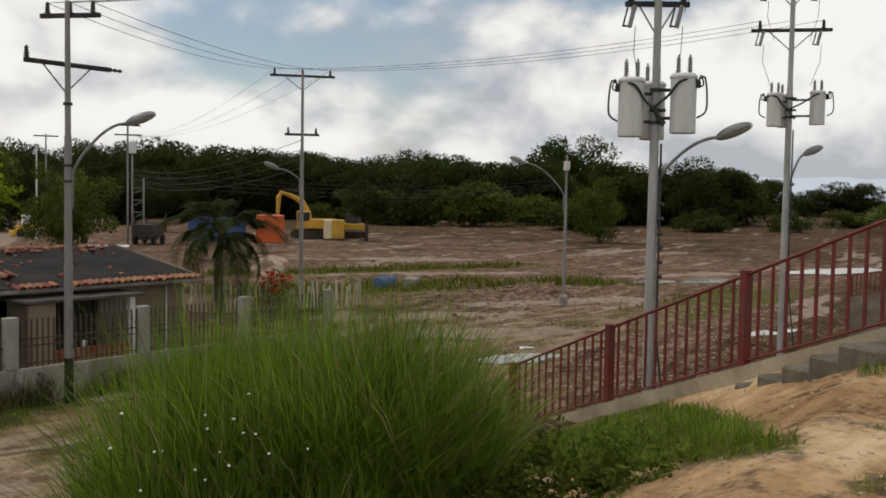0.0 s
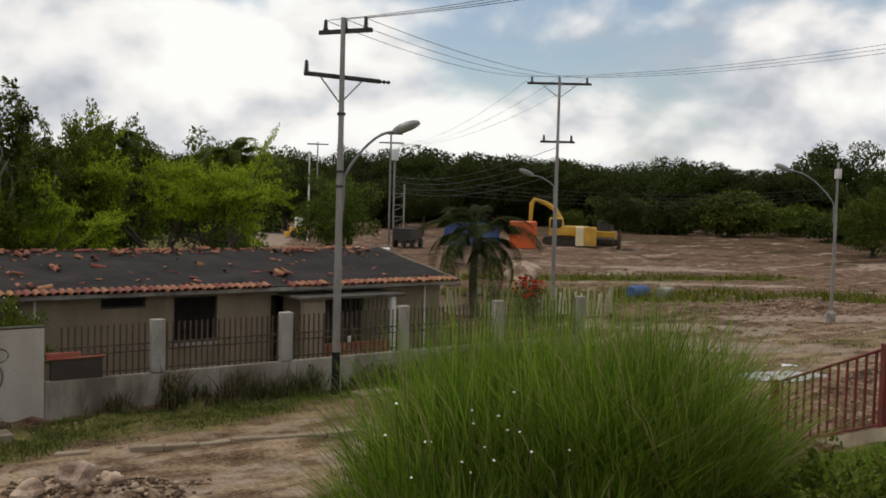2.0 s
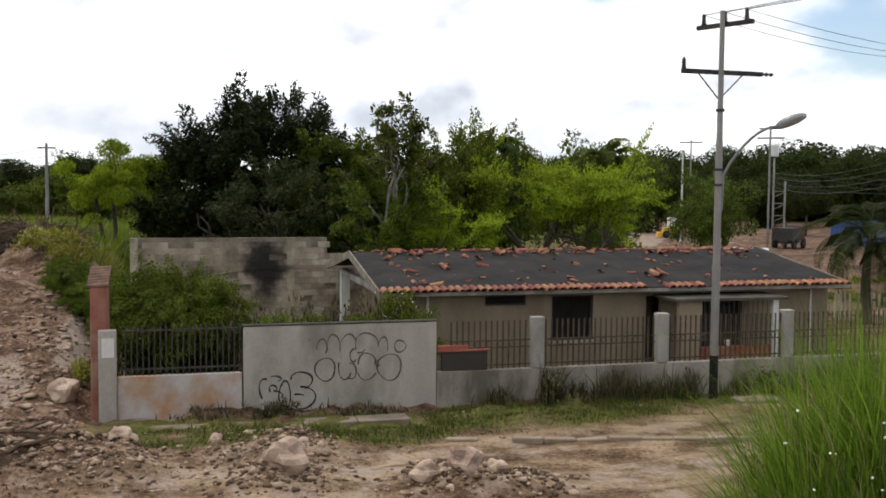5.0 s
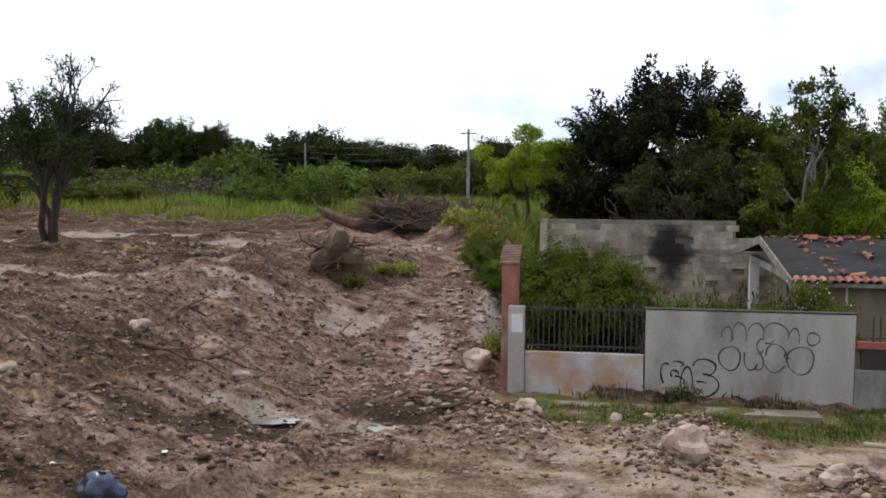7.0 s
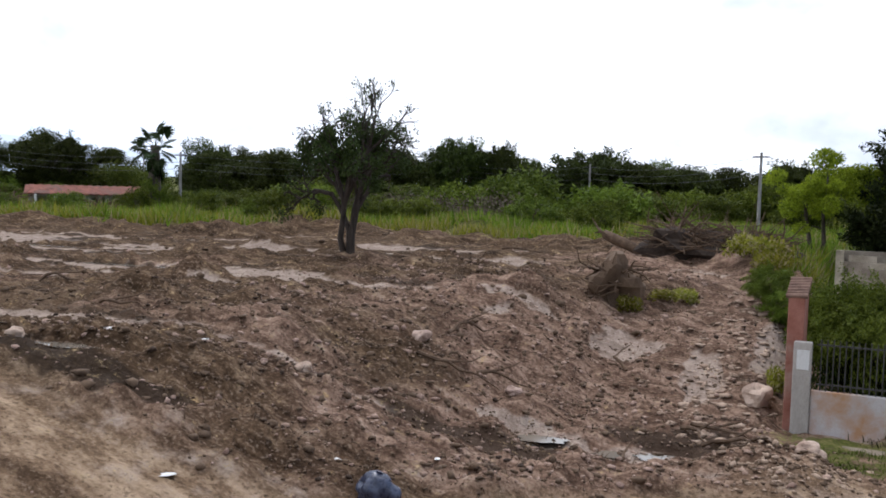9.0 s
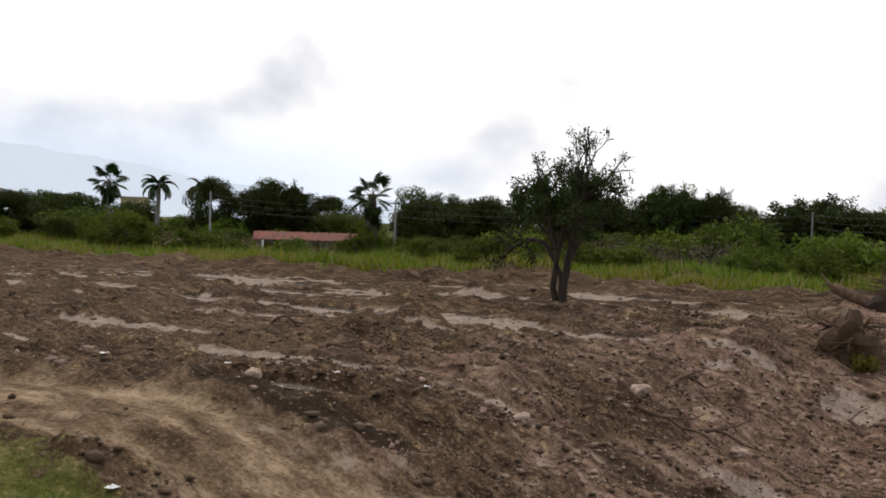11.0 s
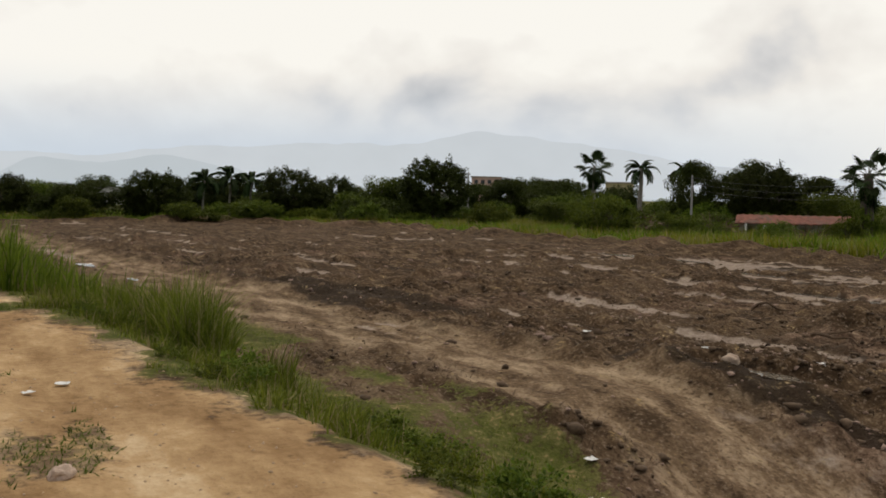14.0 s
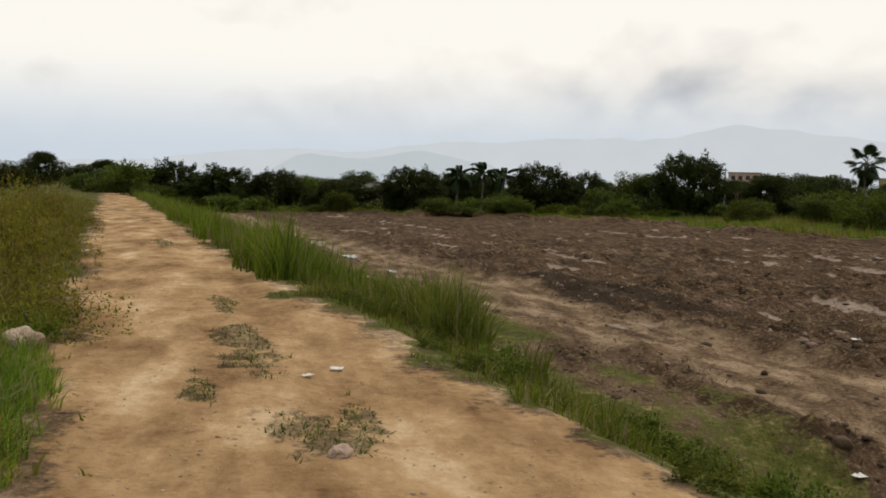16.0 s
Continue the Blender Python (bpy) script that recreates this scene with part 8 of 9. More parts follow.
def make_rubble():
    rng = np.random.default_rng(17)

    def field(n, d0, d1, a0, a1, keep_grass=0.3):
        a = np.radians(rng.uniform(a0, a1, n))
        d = d0 * (d1 / d0) ** rng.uniform(0, 1, n)
        x, y = -np.sin(a) * d, np.cos(a) * d
        road, grass, track, pale, wet = zones(x, y)
        ok = (grass < keep_grass) & (road < 0.3) & (across(x, y) > 6.5) & ((y < 20.2) | (x < -2.2) | (x > 21)) & (rng.uniform(0, 1, n) > 1.1 * track + 0.5 * pale)
        return x[ok], y[ok]

    x, y = field(16000, 10, 70, -60, 98)
    stones("earth_clods", x, y, rng.uniform(0.014, 0.042, len(x)) * rng.choice([1, 1, 1, 1, 1.6, 2.6], len(x)), CLOD, "loose brown clods on the bulldozed field", rng)
    x, y = field(7500, 10, 60, -55, 98)
    stones("rubble_stones", x, y, rng.uniform(0.010, 0.034, len(x)) * rng.choice([1, 1, 1, 1, 1.6, 1, 2.8], len(x)), STONE, "scattered pale stones on the brown earth", rng)
    x, y = rng.uniform(-14, 6, 8000), rng.uniform(11.5, 30, 8000)
    ok = (ripple(x, y, 1.6, 88) > -0.1) & ((y < 19.4) | (x < -2.3)) & (across(x, y) > 9) & (zones(x, y)[1] < 0.3)
    stones("rubble_stones", x[ok], y[ok], rng.uniform(0.010, 0.034, int(ok.sum())) * rng.choice([1, 1, 1, 1, 2.2], int(ok.sum())), STONE, "broken pale stones on the slope beside the gatepost", rng)
    x, y = rng.normal(-3.3, 0.75, 420), rng.uniform(18.5, 30, 420)
    ok = x < -2.2
    stones("rubble_stones", x[ok], y[ok], rng.uniform(0.035, 0.12, int(ok.sum())), STONE, "pale broken slabs and stones beside the gatepost", rng, flat=0.35)
    x, y = rng.uniform(-14, -4, 380), rng.uniform(12, 24, 380)
    stones("rubble_stones", x, y, rng.uniform(0.03, 0.085, 380), CLOD, "larger brown clods on the slope", rng)
    for m, n, label in ((CLOD, 3600, "loose brown clods on the slope beside the gatepost"), (DARK_CLOD, 2000, "dark damp clods on the slope beside the gatepost")):
        x, y = rng.uniform(-15, -2.6, n), rng.uniform(11.5, 33, n)
        ok = (across(x, y) > 8.5) & (zones(x, y)[1] < 0.3) & (ripple(x, y, 1.2, 25 if m == CLOD else 27) > -0.2)
        stones("earth_clods", x[ok], y[ok], rng.uniform(0.010, 0.028, int(ok.sum())) * rng.choice([1, 1, 1, 1.5, 2.2], int(ok.sum())), m, label, rng, sink=0.3, flat=0.7)
    # torn roots and straw in the turned earth
    x, y = field(46000, 9.5, 42, -30, 98)
    z = ground_height(x, y) - 0.01
    pts, tris = blades(np.stack([x, y, z], -1), rng.uniform(0.04, 0.17, len(x)), np.zeros(3), 0.009, rng, 1, 1.3)
    m = foliage("torn roots", (0.030, 0.019, 0.011), (0.15, 0.108, 0.07), 0.1, dry=(0.22, 0.18, 0.13), dry_amount=0.05)
    solo("torn_roots", mesh_of("torn_roots", pts, tris, m), None, "torn roots and straw in the turned earth", "roots", kind="stuff")
    # heaps beside the street
    xs, ys = [], []
    for cx, cy, r, h in HEAPS[:5]:
        n = int(200 * r)
        xs.append(rng.normal(cx, r * 0.42, n)), ys.append(rng.normal(cy, r * 0.38, n))
    x, y = np.concatenate(xs), np.concatenate(ys)
    stones("rubble_heap", x, y, rng.uniform(0.012, 0.045, len(x)) * rng.choice([1, 1, 1, 1, 1, 2.0], len(x)), STONE, "heaps of pale broken stone along the street", rng)
    x, y = x + rng.normal(0, 0.2, len(x)), y + rng.normal(0, 0.2, len(x))
    stones("rubble_heap", x, y, rng.uniform(0.02, 0.06, len(x)), CLOD, "heaps of brown earth clods along the street", rng)
    x, y = rng.normal(40, 3.0, 900), rng.normal(28, 2.0, 900)
    stones("rubble_heap", x, y, rng.uniform(0.03, 0.11, 900), STONE, "pinkish rubble heaps beside the lamp post", rng)
    x, y = rng.uniform(20, 44, 2600), rng.uniform(10, 24, 2600)
    ok = across(x, y) > 7
    stones("rubble_stones", x[ok], y[ok], rng.uniform(0.015, 0.06, int(ok.sum())), STONE, "pinkish rubble spread below the railing", rng)
    # gravel on the road and bank
    x = -(3 + 30 * rng.uniform(0, 1, 1500) ** 1.6)
    v = rng.uniform(-0.4, 2.5, 1500)
    stones("gravel", x, (v + math.sin(ROAD_TURN) * x) / math.cos(ROAD_TURN), rng.uniform(0.004, 0.014, 1500), PEBBLE, "small gravel on the sandy road", rng)
    x, v = rng.uniform(3, 11, 900), rng.uniform(0.2, 3.6, 900)
    stones("gravel", x, (v + math.sin(ROAD_TURN) * x) / math.cos(ROAD_TURN), rng.uniform(0.005, 0.020, 900), PEBBLE, "small gravel on the sandy bank", rng)
    rnd = random.Random(6)
    big = [(1.35, 15.75, 0.33, "large rounded pale boulder on the rubble heap"), (4.1, 14.9, 0.26, "pale broken boulder on the rubble heap"), (3.5, 15.0, 0.2, "pale broken stone on the rubble heap"), (4.6, 14.7, 0.17, "pale broken stone on the rubble heap"), (-1.3, 17.4, 0.2, "pale stone on the earth heap"), (-9.2, 18.5, 0.17, "pale stone on the brown slope"),
           (-7.0, 18.3, 0.14, "pale stone on the brown slope"), (-9.6, 14.6, 0.14, "pale stone on the brown slope"), (36.5, 42.0, 0.85, "big beige boulder beside the grass strip"), (-5.55, 0.26, 0.055, "pale stone half sunk in the dirt road"), (-2.65, 21.4, 0.30, "tan boulder against the gatepost"), (0.3, 17.9, 0.13, "pale stone beside the kerb grass"),
           (-24.5, 53.0, 0.5, "tan boulder at the field edge"), (-34, 51, 0.45, "tan boulder at the field edge"), (-12.5, 10.9, 0.12, "pale stone on the dark mud"), (-16.9, 9.9, 0.14, "pale stone on the dark mud"), (-9.35, -2.25, 0.14, "pale stone in the tall grass")]
    for k, (x, y, r, label) in enumerate(big):
        solo("boulder", Shape().lump((0, 0, r * 0.5), (r * 1.15, r * 0.9, r * 0.85), 0.28, k + 3, 3), BOULDER, label, "stone", at=(x, y, height_at(x, y) - r * 0.1), turn=rnd.uniform(0, 360))
    # fallen branches
    for k, (x, y, turn, n) in enumerate(((-8.1, 17.9, 15, 1.7), (-7.4, 18.6, 40, 1.2), (-9.0, 20.5, 70, 1.5), (-3.0, 19.0, -20, 1.3), (-2.7, 18.4, 20, 1.0), (-3.4, 18.7, -50, 0.9), (-4.4, 17.0, 95, 0.9), (-12.5, 33.8, 30, 2.0), (-6.0, 22.5, 120, 1.0), (-14.5, 15.2, 10, 1.0), (-19, 18, 30, 1.1))):
        s = Shape()
        z = lambda px, py: height_at(px, py) + 0.06
        pts = []
        for t in np.linspace(0, 1, 6):
            px, py = x + n * (t - 0.5) * math.cos(radians(turn)) + 0.08 * math.sin(7 * t + k), y + n * (t - 0.5) * math.sin(radians(turn)) + 0.06 * math.cos(5 * t)
            pts.append((px, py, z(px, py) + 0.1 * math.sin(t * 3)))
        s.tube(pts, [0.045, 0.042, 0.036, 0.03, 0.022, 0.01], 6)
        s.tube([pts[2], (pts[3][0] + 0.15, pts[3][1] + 0.25, pts[3][2] + 0.15), (pts[3][0] + 0.3, pts[3][1] + 0.5, pts[3][2] + 0.25)], [0.025, 0.018, 0.006], 5)
        solo("fallen_branch", s, DEAD_WOOD, "dry broken branch on the bare earth", "branch")
    for x, y, turn, n, r, mat, label in ((-58.5, 36.0, 58, 6.0, 0.13, PALE_BARK, "long felled log at the field edge"), (-9.0, 36.3, -15, 2.9, 0.2, DEAD_WOOD, "felled brown trunk leaning on the brush pile")):
        c, s_ = math.cos(radians(turn)), math.sin(radians(turn))
        pts = [(x + c * n * (t - 0.5), y + s_ * n * (t - 0.5), height_at(x, y) + r * 0.7 + (0.25 + 1.0 * (0.5 - t) if r == 0.2 else 0.05 * math.sin(5 * t))) for t in np.linspace(0, 1, 7)]
        log = thing("log", (0, 0, 0), 0, label, "log")
        part("trunk", Shape().tube(pts, [r * q for q in (0.9, 1.05, 1.0, 0.95, 0.92, 0.85, 0.8)], 9), mat, log, smooth=True)
        for k in range(9 if r == 0.2 else 0):
            a, b = Vector(pts[k % 3]), Vector((-rnd.uniform(0.1, 0.8), rnd.uniform(-0.5, 0.5), rnd.uniform(-0.2, 0.6)))
            part("root", Shape().tube([a, a + b * 0.5 + Vector((0, 0, rnd.uniform(-0.1, 0.1))), a + b], [0.07, 0.045, 0.015], 6), mat, log)
    # uprooted stump and brush piles
    for x, y, r, n, label, seed in ((-7.25, 26.7, 1.0, 110, "uprooted stump with tangled roots", 3), (-7.3, 36.5, 1.7, 230, "heap of dead brushwood and roots", 4), (-5.1, 36.9, 1.5, 190, "heap of dead brushwood and roots", 5), (-62, 47, 2.0, 90, "heap of dead branches at the field edge", 7), (-66, 44, 1.6, 70, "heap of dead branches at the field edge", 8), (-57, 49, 1.7, 70, "heap of dead branches at the field edge", 9), (-46, 47, 1.4, 60, "heap of dead branches at the field edge", 10)):
        rs = random.Random(seed)
        s = Shape()
        stump = thing("uprooted_stump" if seed == 3 else "brush_pile", (x, y, height_at(x, y)), 0, label, "stump" if seed == 3 else "brushwood")
        part("core", Shape().lump((0, 0, r * (0.35 if seed == 3 else 0.15)), (r * (0.6 if seed == 3 else 0.95), r * 0.6, r * (0.7 if seed == 3 else 0.34)), 0.45, seed, 3), CLOD if seed == 3 else ROOT_EARTH if seed < 6 else CLOD, stump, "earth clinging to the roots")
        for k in range(n):
            a = rs.uniform(0, 6.28)
            p = Vector((math.cos(a) * r * rs.uniform(0.1, 0.8), math.sin(a) * r * rs.uniform(0.1, 0.7), r * rs.uniform(0.1, 0.55 if seed > 3 else 0.9)))
            d = Vector((rs.gauss(0, 1), rs.gauss(0, 1), rs.gauss(0.2 if seed > 3 else 0.1, 0.5))).normalized() * r * rs.uniform(0.4, 0.9)
            d.x *= 1.5 if seed > 3 else 1
            q = p + d * 0.5 + Vector((rs.gauss(0, 0.08), rs.gauss(0, 0.08), rs.gauss(0, 0.08))) * r
            e = p + d
            e.z = max(e.z, 0.05)
            t = rs.uniform(0.012, 0.042) * (1.0 if r < 1 else 1.2)
            s.tube([p, q, e], [t, t * 0.7, t * 0.25], 5, False)
        part("tangle", s, DEAD_WOOD, stump, "tangle of grey-brown dead roots and branches")
    # litter
    for k, (x, y, w) in enumerate(((-8.5, 5.6, 0.13), (-10.4, 6.8, 0.12), (-18.2, 11.9, 0.12), (-12.0, 12.4, 0.14), (-13.6, 11.0, 0.12), (-8.2, 0.45, 0.07), (-7.9, 0.2, 0.06), (-15, 12.5, 0.11), (-9.9, 19.1, 0.10), (-39.2, 3.6, 0.21), (-38.5, 3.2, 0.24), (-40.2, 3.5, 0.30), (-33.2, 4.4, 0.18), (-11.0, 13.6, 0.10), (-6.4, 13.5, 0.08), (-7.6, 12.5, 0.10), (25.5, 17.2, 0.30), (-8.7, 10.0, 0.15))):
        s = Shape()
        g = 4
        for i in range(g + 1):
            for j in range(g + 1):
                px, py = w * (i / g - 0.5) * 1.5, w * (j / g - 0.5)
                s.v.append((px, py, 0.02 + w * 0.22 * (noise.noise(Vector((i * 0.7, j * 0.7, k * 3.3))) + 0.4)))
        for i in range(g):
            for j in range(g):
                s.f.append((i * (g + 1) + j, (i + 1) * (g + 1) + j, (i + 1) * (g + 1) + j + 1, i * (g + 1) + j + 1))
        o = solo("litter", s, PAPER, "crumpled white plastic litter on the ground", "litter", at=(x, y, height_at(x, y)), turn=rnd.uniform(0, 360))
        sol = o.modifiers.new("thickness", "SOLIDIFY")
        sol.thickness = 0.004
    # tied dark bag beside the track
    x, y = BAG_AT
    bag = thing("rubbish_bag", (x, y, height_at(x, y) - 0.03), 20, "dark blue tied rubbish bag beside the track", "bag")
    body = Shape().lump((0, 0, 0.21), (0.31, 0.25, 0.23), 0.22, 5, 4)
    part("sack", body, BAG, bag, smooth=True)
    part("knot", Shape().tube([(0.02, 0, 0.36), (0.03, 0.0, 0.42), (0.05, 0.01, 0.48)], [0.05, 0.025, 0.06], 8), BAG, bag)


BAG_AT = (-6.62, 11.95)
make_rubble()


def make_puddles():
    m = bpy.data.materials.new("muddy water")
    m.use_nodes = True
    tree = m.node_tree
    tree.nodes.clear()
    n = wire(tree, "ShaderNodeTexNoise", Vector=wire(tree, "ShaderNodeNewGeometry").outputs["Position"], Scale=6.0, Detail=2.0)
    p = wire(tree, "ShaderNodeBsdfPrincipled", Base_Color=(0.16, 0.135, 0.105, 1), Roughness=0.12, IOR=1.6, Normal=wire(tree, "ShaderNodeBump", Strength=0.03, Distance=0.01, Height=n.outputs[0]).outputs[0])
    wire(tree, "ShaderNodeOutputMaterial", Surface=p.outputs[0])
    for k, (x, y, a, b, turn) in enumerate(PUDDLES):
        s = Shape()
        c, d = math.cos(radians(turn)), math.sin(radians(turn))
        rim = []
        for i in range(48):
            t = 2 * math.pi * i / 48
            r = 0.95 + 0.30 * noise.noise(Vector((math.cos(t) * 1.6 + k * 5, math.sin(t) * 1.6, k))) + 0.22 * noise.noise(Vector((math.cos(t) * 4 + k * 5, math.sin(t) * 4, k)))
            px, py = a * r * math.cos(t), b * r * math.sin(t)
            rim.append((x + px * c - py * d, y + px * d + py * c))
        z = puddle_level((x, y))
        s.v = [(px, py, z) for px, py in rim]
        s.f = [tuple(range(48))]
        solo("puddle", s, m, "shallow muddy rain puddle mirroring the sky", "puddle", group="puddles")


make_puddles()


def make_pavements():
    rnd = random.Random(2)
    walk_way = tagged(new("pavement"), "narrow broken concrete pavement along the garden wall", "pavement", kind="structure")
    for k in range(22):
        x = -2.3 + 1.1 * k
        if x > 4 and rnd.random() < 0.6:
            continue
        part("slab", Shape().box(x, x + 1.08, 19.45 + rnd.uniform(-0.03, 0.03), 19.98 + rnd.uniform(-0.03, 0.03), -0.05, 0.235 + rnd.uniform(-0.025, 0.015)), PAVING, walk_way, bevel=0.012)
    edge = tagged(new("kerb"), "sunken concrete kerb stones beside the street", "kerb", kind="structure")
    for k in range(13):
        x = 4.6 + 0.62 * k
        if rnd.random() < 0.85:
            part("kerb_stone", Shape().box(-0.3, 0.3, -0.08, 0.08, -0.2, 0.11, pose(x + 0.3, 17.8 - 0.125 * k, 0.10 + rnd.uniform(-0.04, 0.02), rnd.uniform(-4, 4), rnd.uniform(-2, 2), rnd.uniform(-14, -9))), surface("sandy kerb", (0.18, 0.135, 0.092), (0.32, 0.26, 0.19), 2.0) if not edge.children else edge.children[0].data.materials[0], edge, bevel=0.02)


make_pavements()


def make_picket_fence():
    """Pale pickets across the end of the side street."""
    f = thing("picket_fence", (0, 0, 0), 0, "weathered pale picket fence leaning in places", "fence")
    rnd = random.Random(9)
    a, b = Vector((20.6, 32.6, 0)), Vector((28.6, 27.4, 0))
    n = 62
    picket = Shape().box(-0.045, 0.045, -0.012, 0.012, 0, 1.25).mesh("picket", surface("bleached wood", (0.32, 0.265, 0.20), (0.54, 0.47, 0.375), 3.0, spread=0.4, streak=0.3))
    turn = math.degrees(math.atan2(b.y - a.y, b.x - a.x))
    for k in range(n):
        p = a.lerp(b, k / (n - 1))
        o = part("picket", picket, None, f)
        o.matrix_basis = pose(p.x, p.y, 0.12, rnd.uniform(-4, 4), rnd.uniform(-5, 5), turn) @ Matrix.Diagonal((1, 1, rnd.uniform(0.85, 1.08), 1))
    for z in (0.45, 1.05):
        part("rail", Shape().tube([a + Vector((0, 0.05, z)), b + Vector((0, 0.05, z))], 0.03, 5), BARK, f)
    for k in range(5):
        p = a.lerp(b, k / 4)
        part("post", Shape().box(-0.07, 0.07, -0.07, 0.07, 0, 1.45, Matrix.Translation(p + Vector((0, 0.1, 0)))), CONCRETE, f, bevel=0.01)


make_picket_fence()

# ---- the works yard far off ----


def container(name, at, turn, w, d, h, material, label):
    c = thing(name, (*at, height_at(*at)), turn, label, "container")
    s, n = Shape(), 56
    for k in range(n + 1):
        y = -d / 2 - (0.03 if k % 4 in (1, 2) else -0.01)
        s.v += [(-w / 2 + 0.1 + (w - 0.2) * k / n, y, 0.18), (-w / 2 + 0.1 + (w - 0.2) * k / n, y, h - 0.11)]
    s.f = [(2 * k, 2 * k + 2, 2 * k + 3, 2 * k + 1) for k in range(n)]
    body = part("body", Shape().box(-w / 2 + 0.03, w / 2 - 0.03, -d / 2 + 0.02, d / 2, 0.12, h - 0.03), material, c)
    part("front", s, material, c, "ribbed front")
    for x in (-w / 2, w / 2 - 0.1):
        part("corner_post", Shape().box(x, x + 0.1, -d / 2 - 0.04, -d / 2 + 0.06, 0.0, h), material, c, bevel=0.01)
    part("top_rail", Shape().box(-w / 2 + 0.11, w / 2 - 0.11, -d / 2 - 0.04, -d / 2 + 0.06, h - 0.11, h), material, c)
    part("bottom_rail", Shape().box(-w / 2 + 0.11, w / 2 - 0.11, -d / 2 - 0.04, -d / 2 + 0.06, 0.02, 0.18), material, c)
    return c


def make_yard():
    container("container", (61.3, 70.6), -41, 2.5, 6.0, 2.45, ORANGE, "orange site container with ribbed end")
    container("container", (57.4, 73.4), -41, 5.2, 2.4, 2.2, BLUE, "dark blue site container")
    t = thing("storage_tank", (67.6, 68.5, height_at(67.6, 68.5)), -44, "upright yellow and cream storage tank", "tank")
    part("tank_body", Shape().box(-0.2, 1.0, -0.9, 0.9, 0.1, 1.95), YELLOW, t, "yellow half", bevel=0.06)
    part("tank_body", Shape().box(-1.0, -0.21, -0.9, 0.9, 0.1, 1.95), CREAM, t, "cream half", bevel=0.06)
    part("skid", Shape().box(-1.05, 1.05, -0.8, 0.8, 0.0, 0.1), DARK_IRON, t)
    # excavator
    e = thing("excavator", (67.6, 71.3, height_at(67.6, 71.3)), -43, "yellow tracked excavator with its boom raised", "excavator")
    for y in (-1.1, 0.7):
        tr = Shape()
        prof = [(-1.9 + 0.4 * math.cos(a), 0.45 + 0.42 * math.sin(a)) for a in np.linspace(math.pi / 2, 3 * math.pi / 2, 7)] + [(1.9 + 0.4 * math.cos(a), 0.45 + 0.42 * math.sin(a)) for a in np.linspace(-math.pi / 2, math.pi / 2, 7)]
        m = len(prof)
        for yy in (y, y + 0.5):
            tr.v += [(px, yy, pz) for px, pz in prof]
        tr.f = [tuple(range(m)), tuple(reversed(range(m, 2 * m)))] + [(i, i + m, (i + 1) % m + m, (i + 1) % m) for i in range(m)]
        belt = part("track", tr, TRACK_STEEL, e, "muddy steel track")
        for k in range(5):
            part("roller", Shape().tube([(-1.5 + 0.75 * k, y - 0.02, 0.4), (-1.5 + 0.75 * k, y + 0.52, 0.4)], 0.22, 10), DARK_IRON, belt)
    part("turntable", Shape().turned([(0.7, 0.8), (0.7, 1.0)], 16), DARK_IRON, e)
    body = part("engine_housing", Shape().box(-0.6, 2.2, -1.3, 1.3, 1.0, 1.95), YELLOW, e, "yellow engine housing", bevel=0.08)
    part("counterweight", Shape().box(2.21, 2.7, -1.25, 1.25, 0.95, 1.8), YELLOW, e, bevel=0.12)
    cab = part("cab", Shape().box(-1.7, -0.3, -1.25, -0.25, 1.0, 2.75), YELLOW, e, "operator cab", bevel=0.06)
    part("cab_window", Shape().box(-1.55, -0.45, -1.28, -1.262, 1.75, 2.6), CAB_GLASS, cab)
    part("cab_window", Shape().box(-1.73, -1.712, -1.15, -0.35, 1.4, 2.6), CAB_GLASS, cab)
    part("boom", Shape().tube([(-0.3, 0.2, 1.5), (-0.7, 0.2, 2.7), (-1.2, 0.2, 3.6), (-2.0, 0.2, 4.1), (-3.4, 0.2, 4.6)], [0.24, 0.30, 0.30, 0.24, 0.16], 8), YELLOW, e, "bent yellow boom")
    part("arm", Shape().tube([(-3.1, 0.2, 4.65), (-3.5, 0.2, 4.1), (-3.6, 0.2, 2.0)], [0.16, 0.24, 0.15], 8), YELLOW, e, "yellow dipper arm")
    part("ram", Shape().tube([(-1.0, 0.55, 1.6), (-1.3, 0.55, 3.9)], 0.08, 8), TRACK_STEEL, e)
    part("ram", Shape().tube([(-1.6, 0.2, 4.75), (-3.2, 0.2, 4.85)], 0.07, 8), TRACK_STEEL, e)
    part("bucket", Shape().box(-4.1, -3.2, -0.4, 0.8, 1.2, 2.0), DARK_IRON, e, "dark toothed bucket", bevel=0.1)
    # second machine behind
    b = thing("bulldozer", (72.0, 71.0, height_at(72, 71)), -60, "rusty yellow bulldozer half hidden behind the tank", "bulldozer")
    part("body", Shape().box(-1.6, 1.6, -0.9, 0.9, 0.6, 1.5), YELLOW, b, bevel=0.08)
    part("cab", Shape().box(-0.1, 1.3, -0.8, 0.8, 1.51, 2.6), DARK_IRON, b, bevel=0.05)
    for y in (-1.3, 0.92):
        part("track", Shape().box(-1.9, 1.9, y, y + 0.38, 0.0, 0.9), TRACK_STEEL, b, bevel=0.2)
    part("blade", Shape().box(-2.5, -2.3, -1.6, 1.6, 0.05, 1.0), YELLOW, b, bevel=0.03)
    # truck with a ladder rack beside a double pole
    x, y = 49.6, 72.6
    t = thing("flatbed_truck", (x, y, height_at(x, y)), 215, "dark flatbed truck parked beside the double pole", "truck")
    part("chassis", Shape().box(-1.4, 2.6, -0.5, 0.5, 0.55, 0.8), DARK_IRON, t)
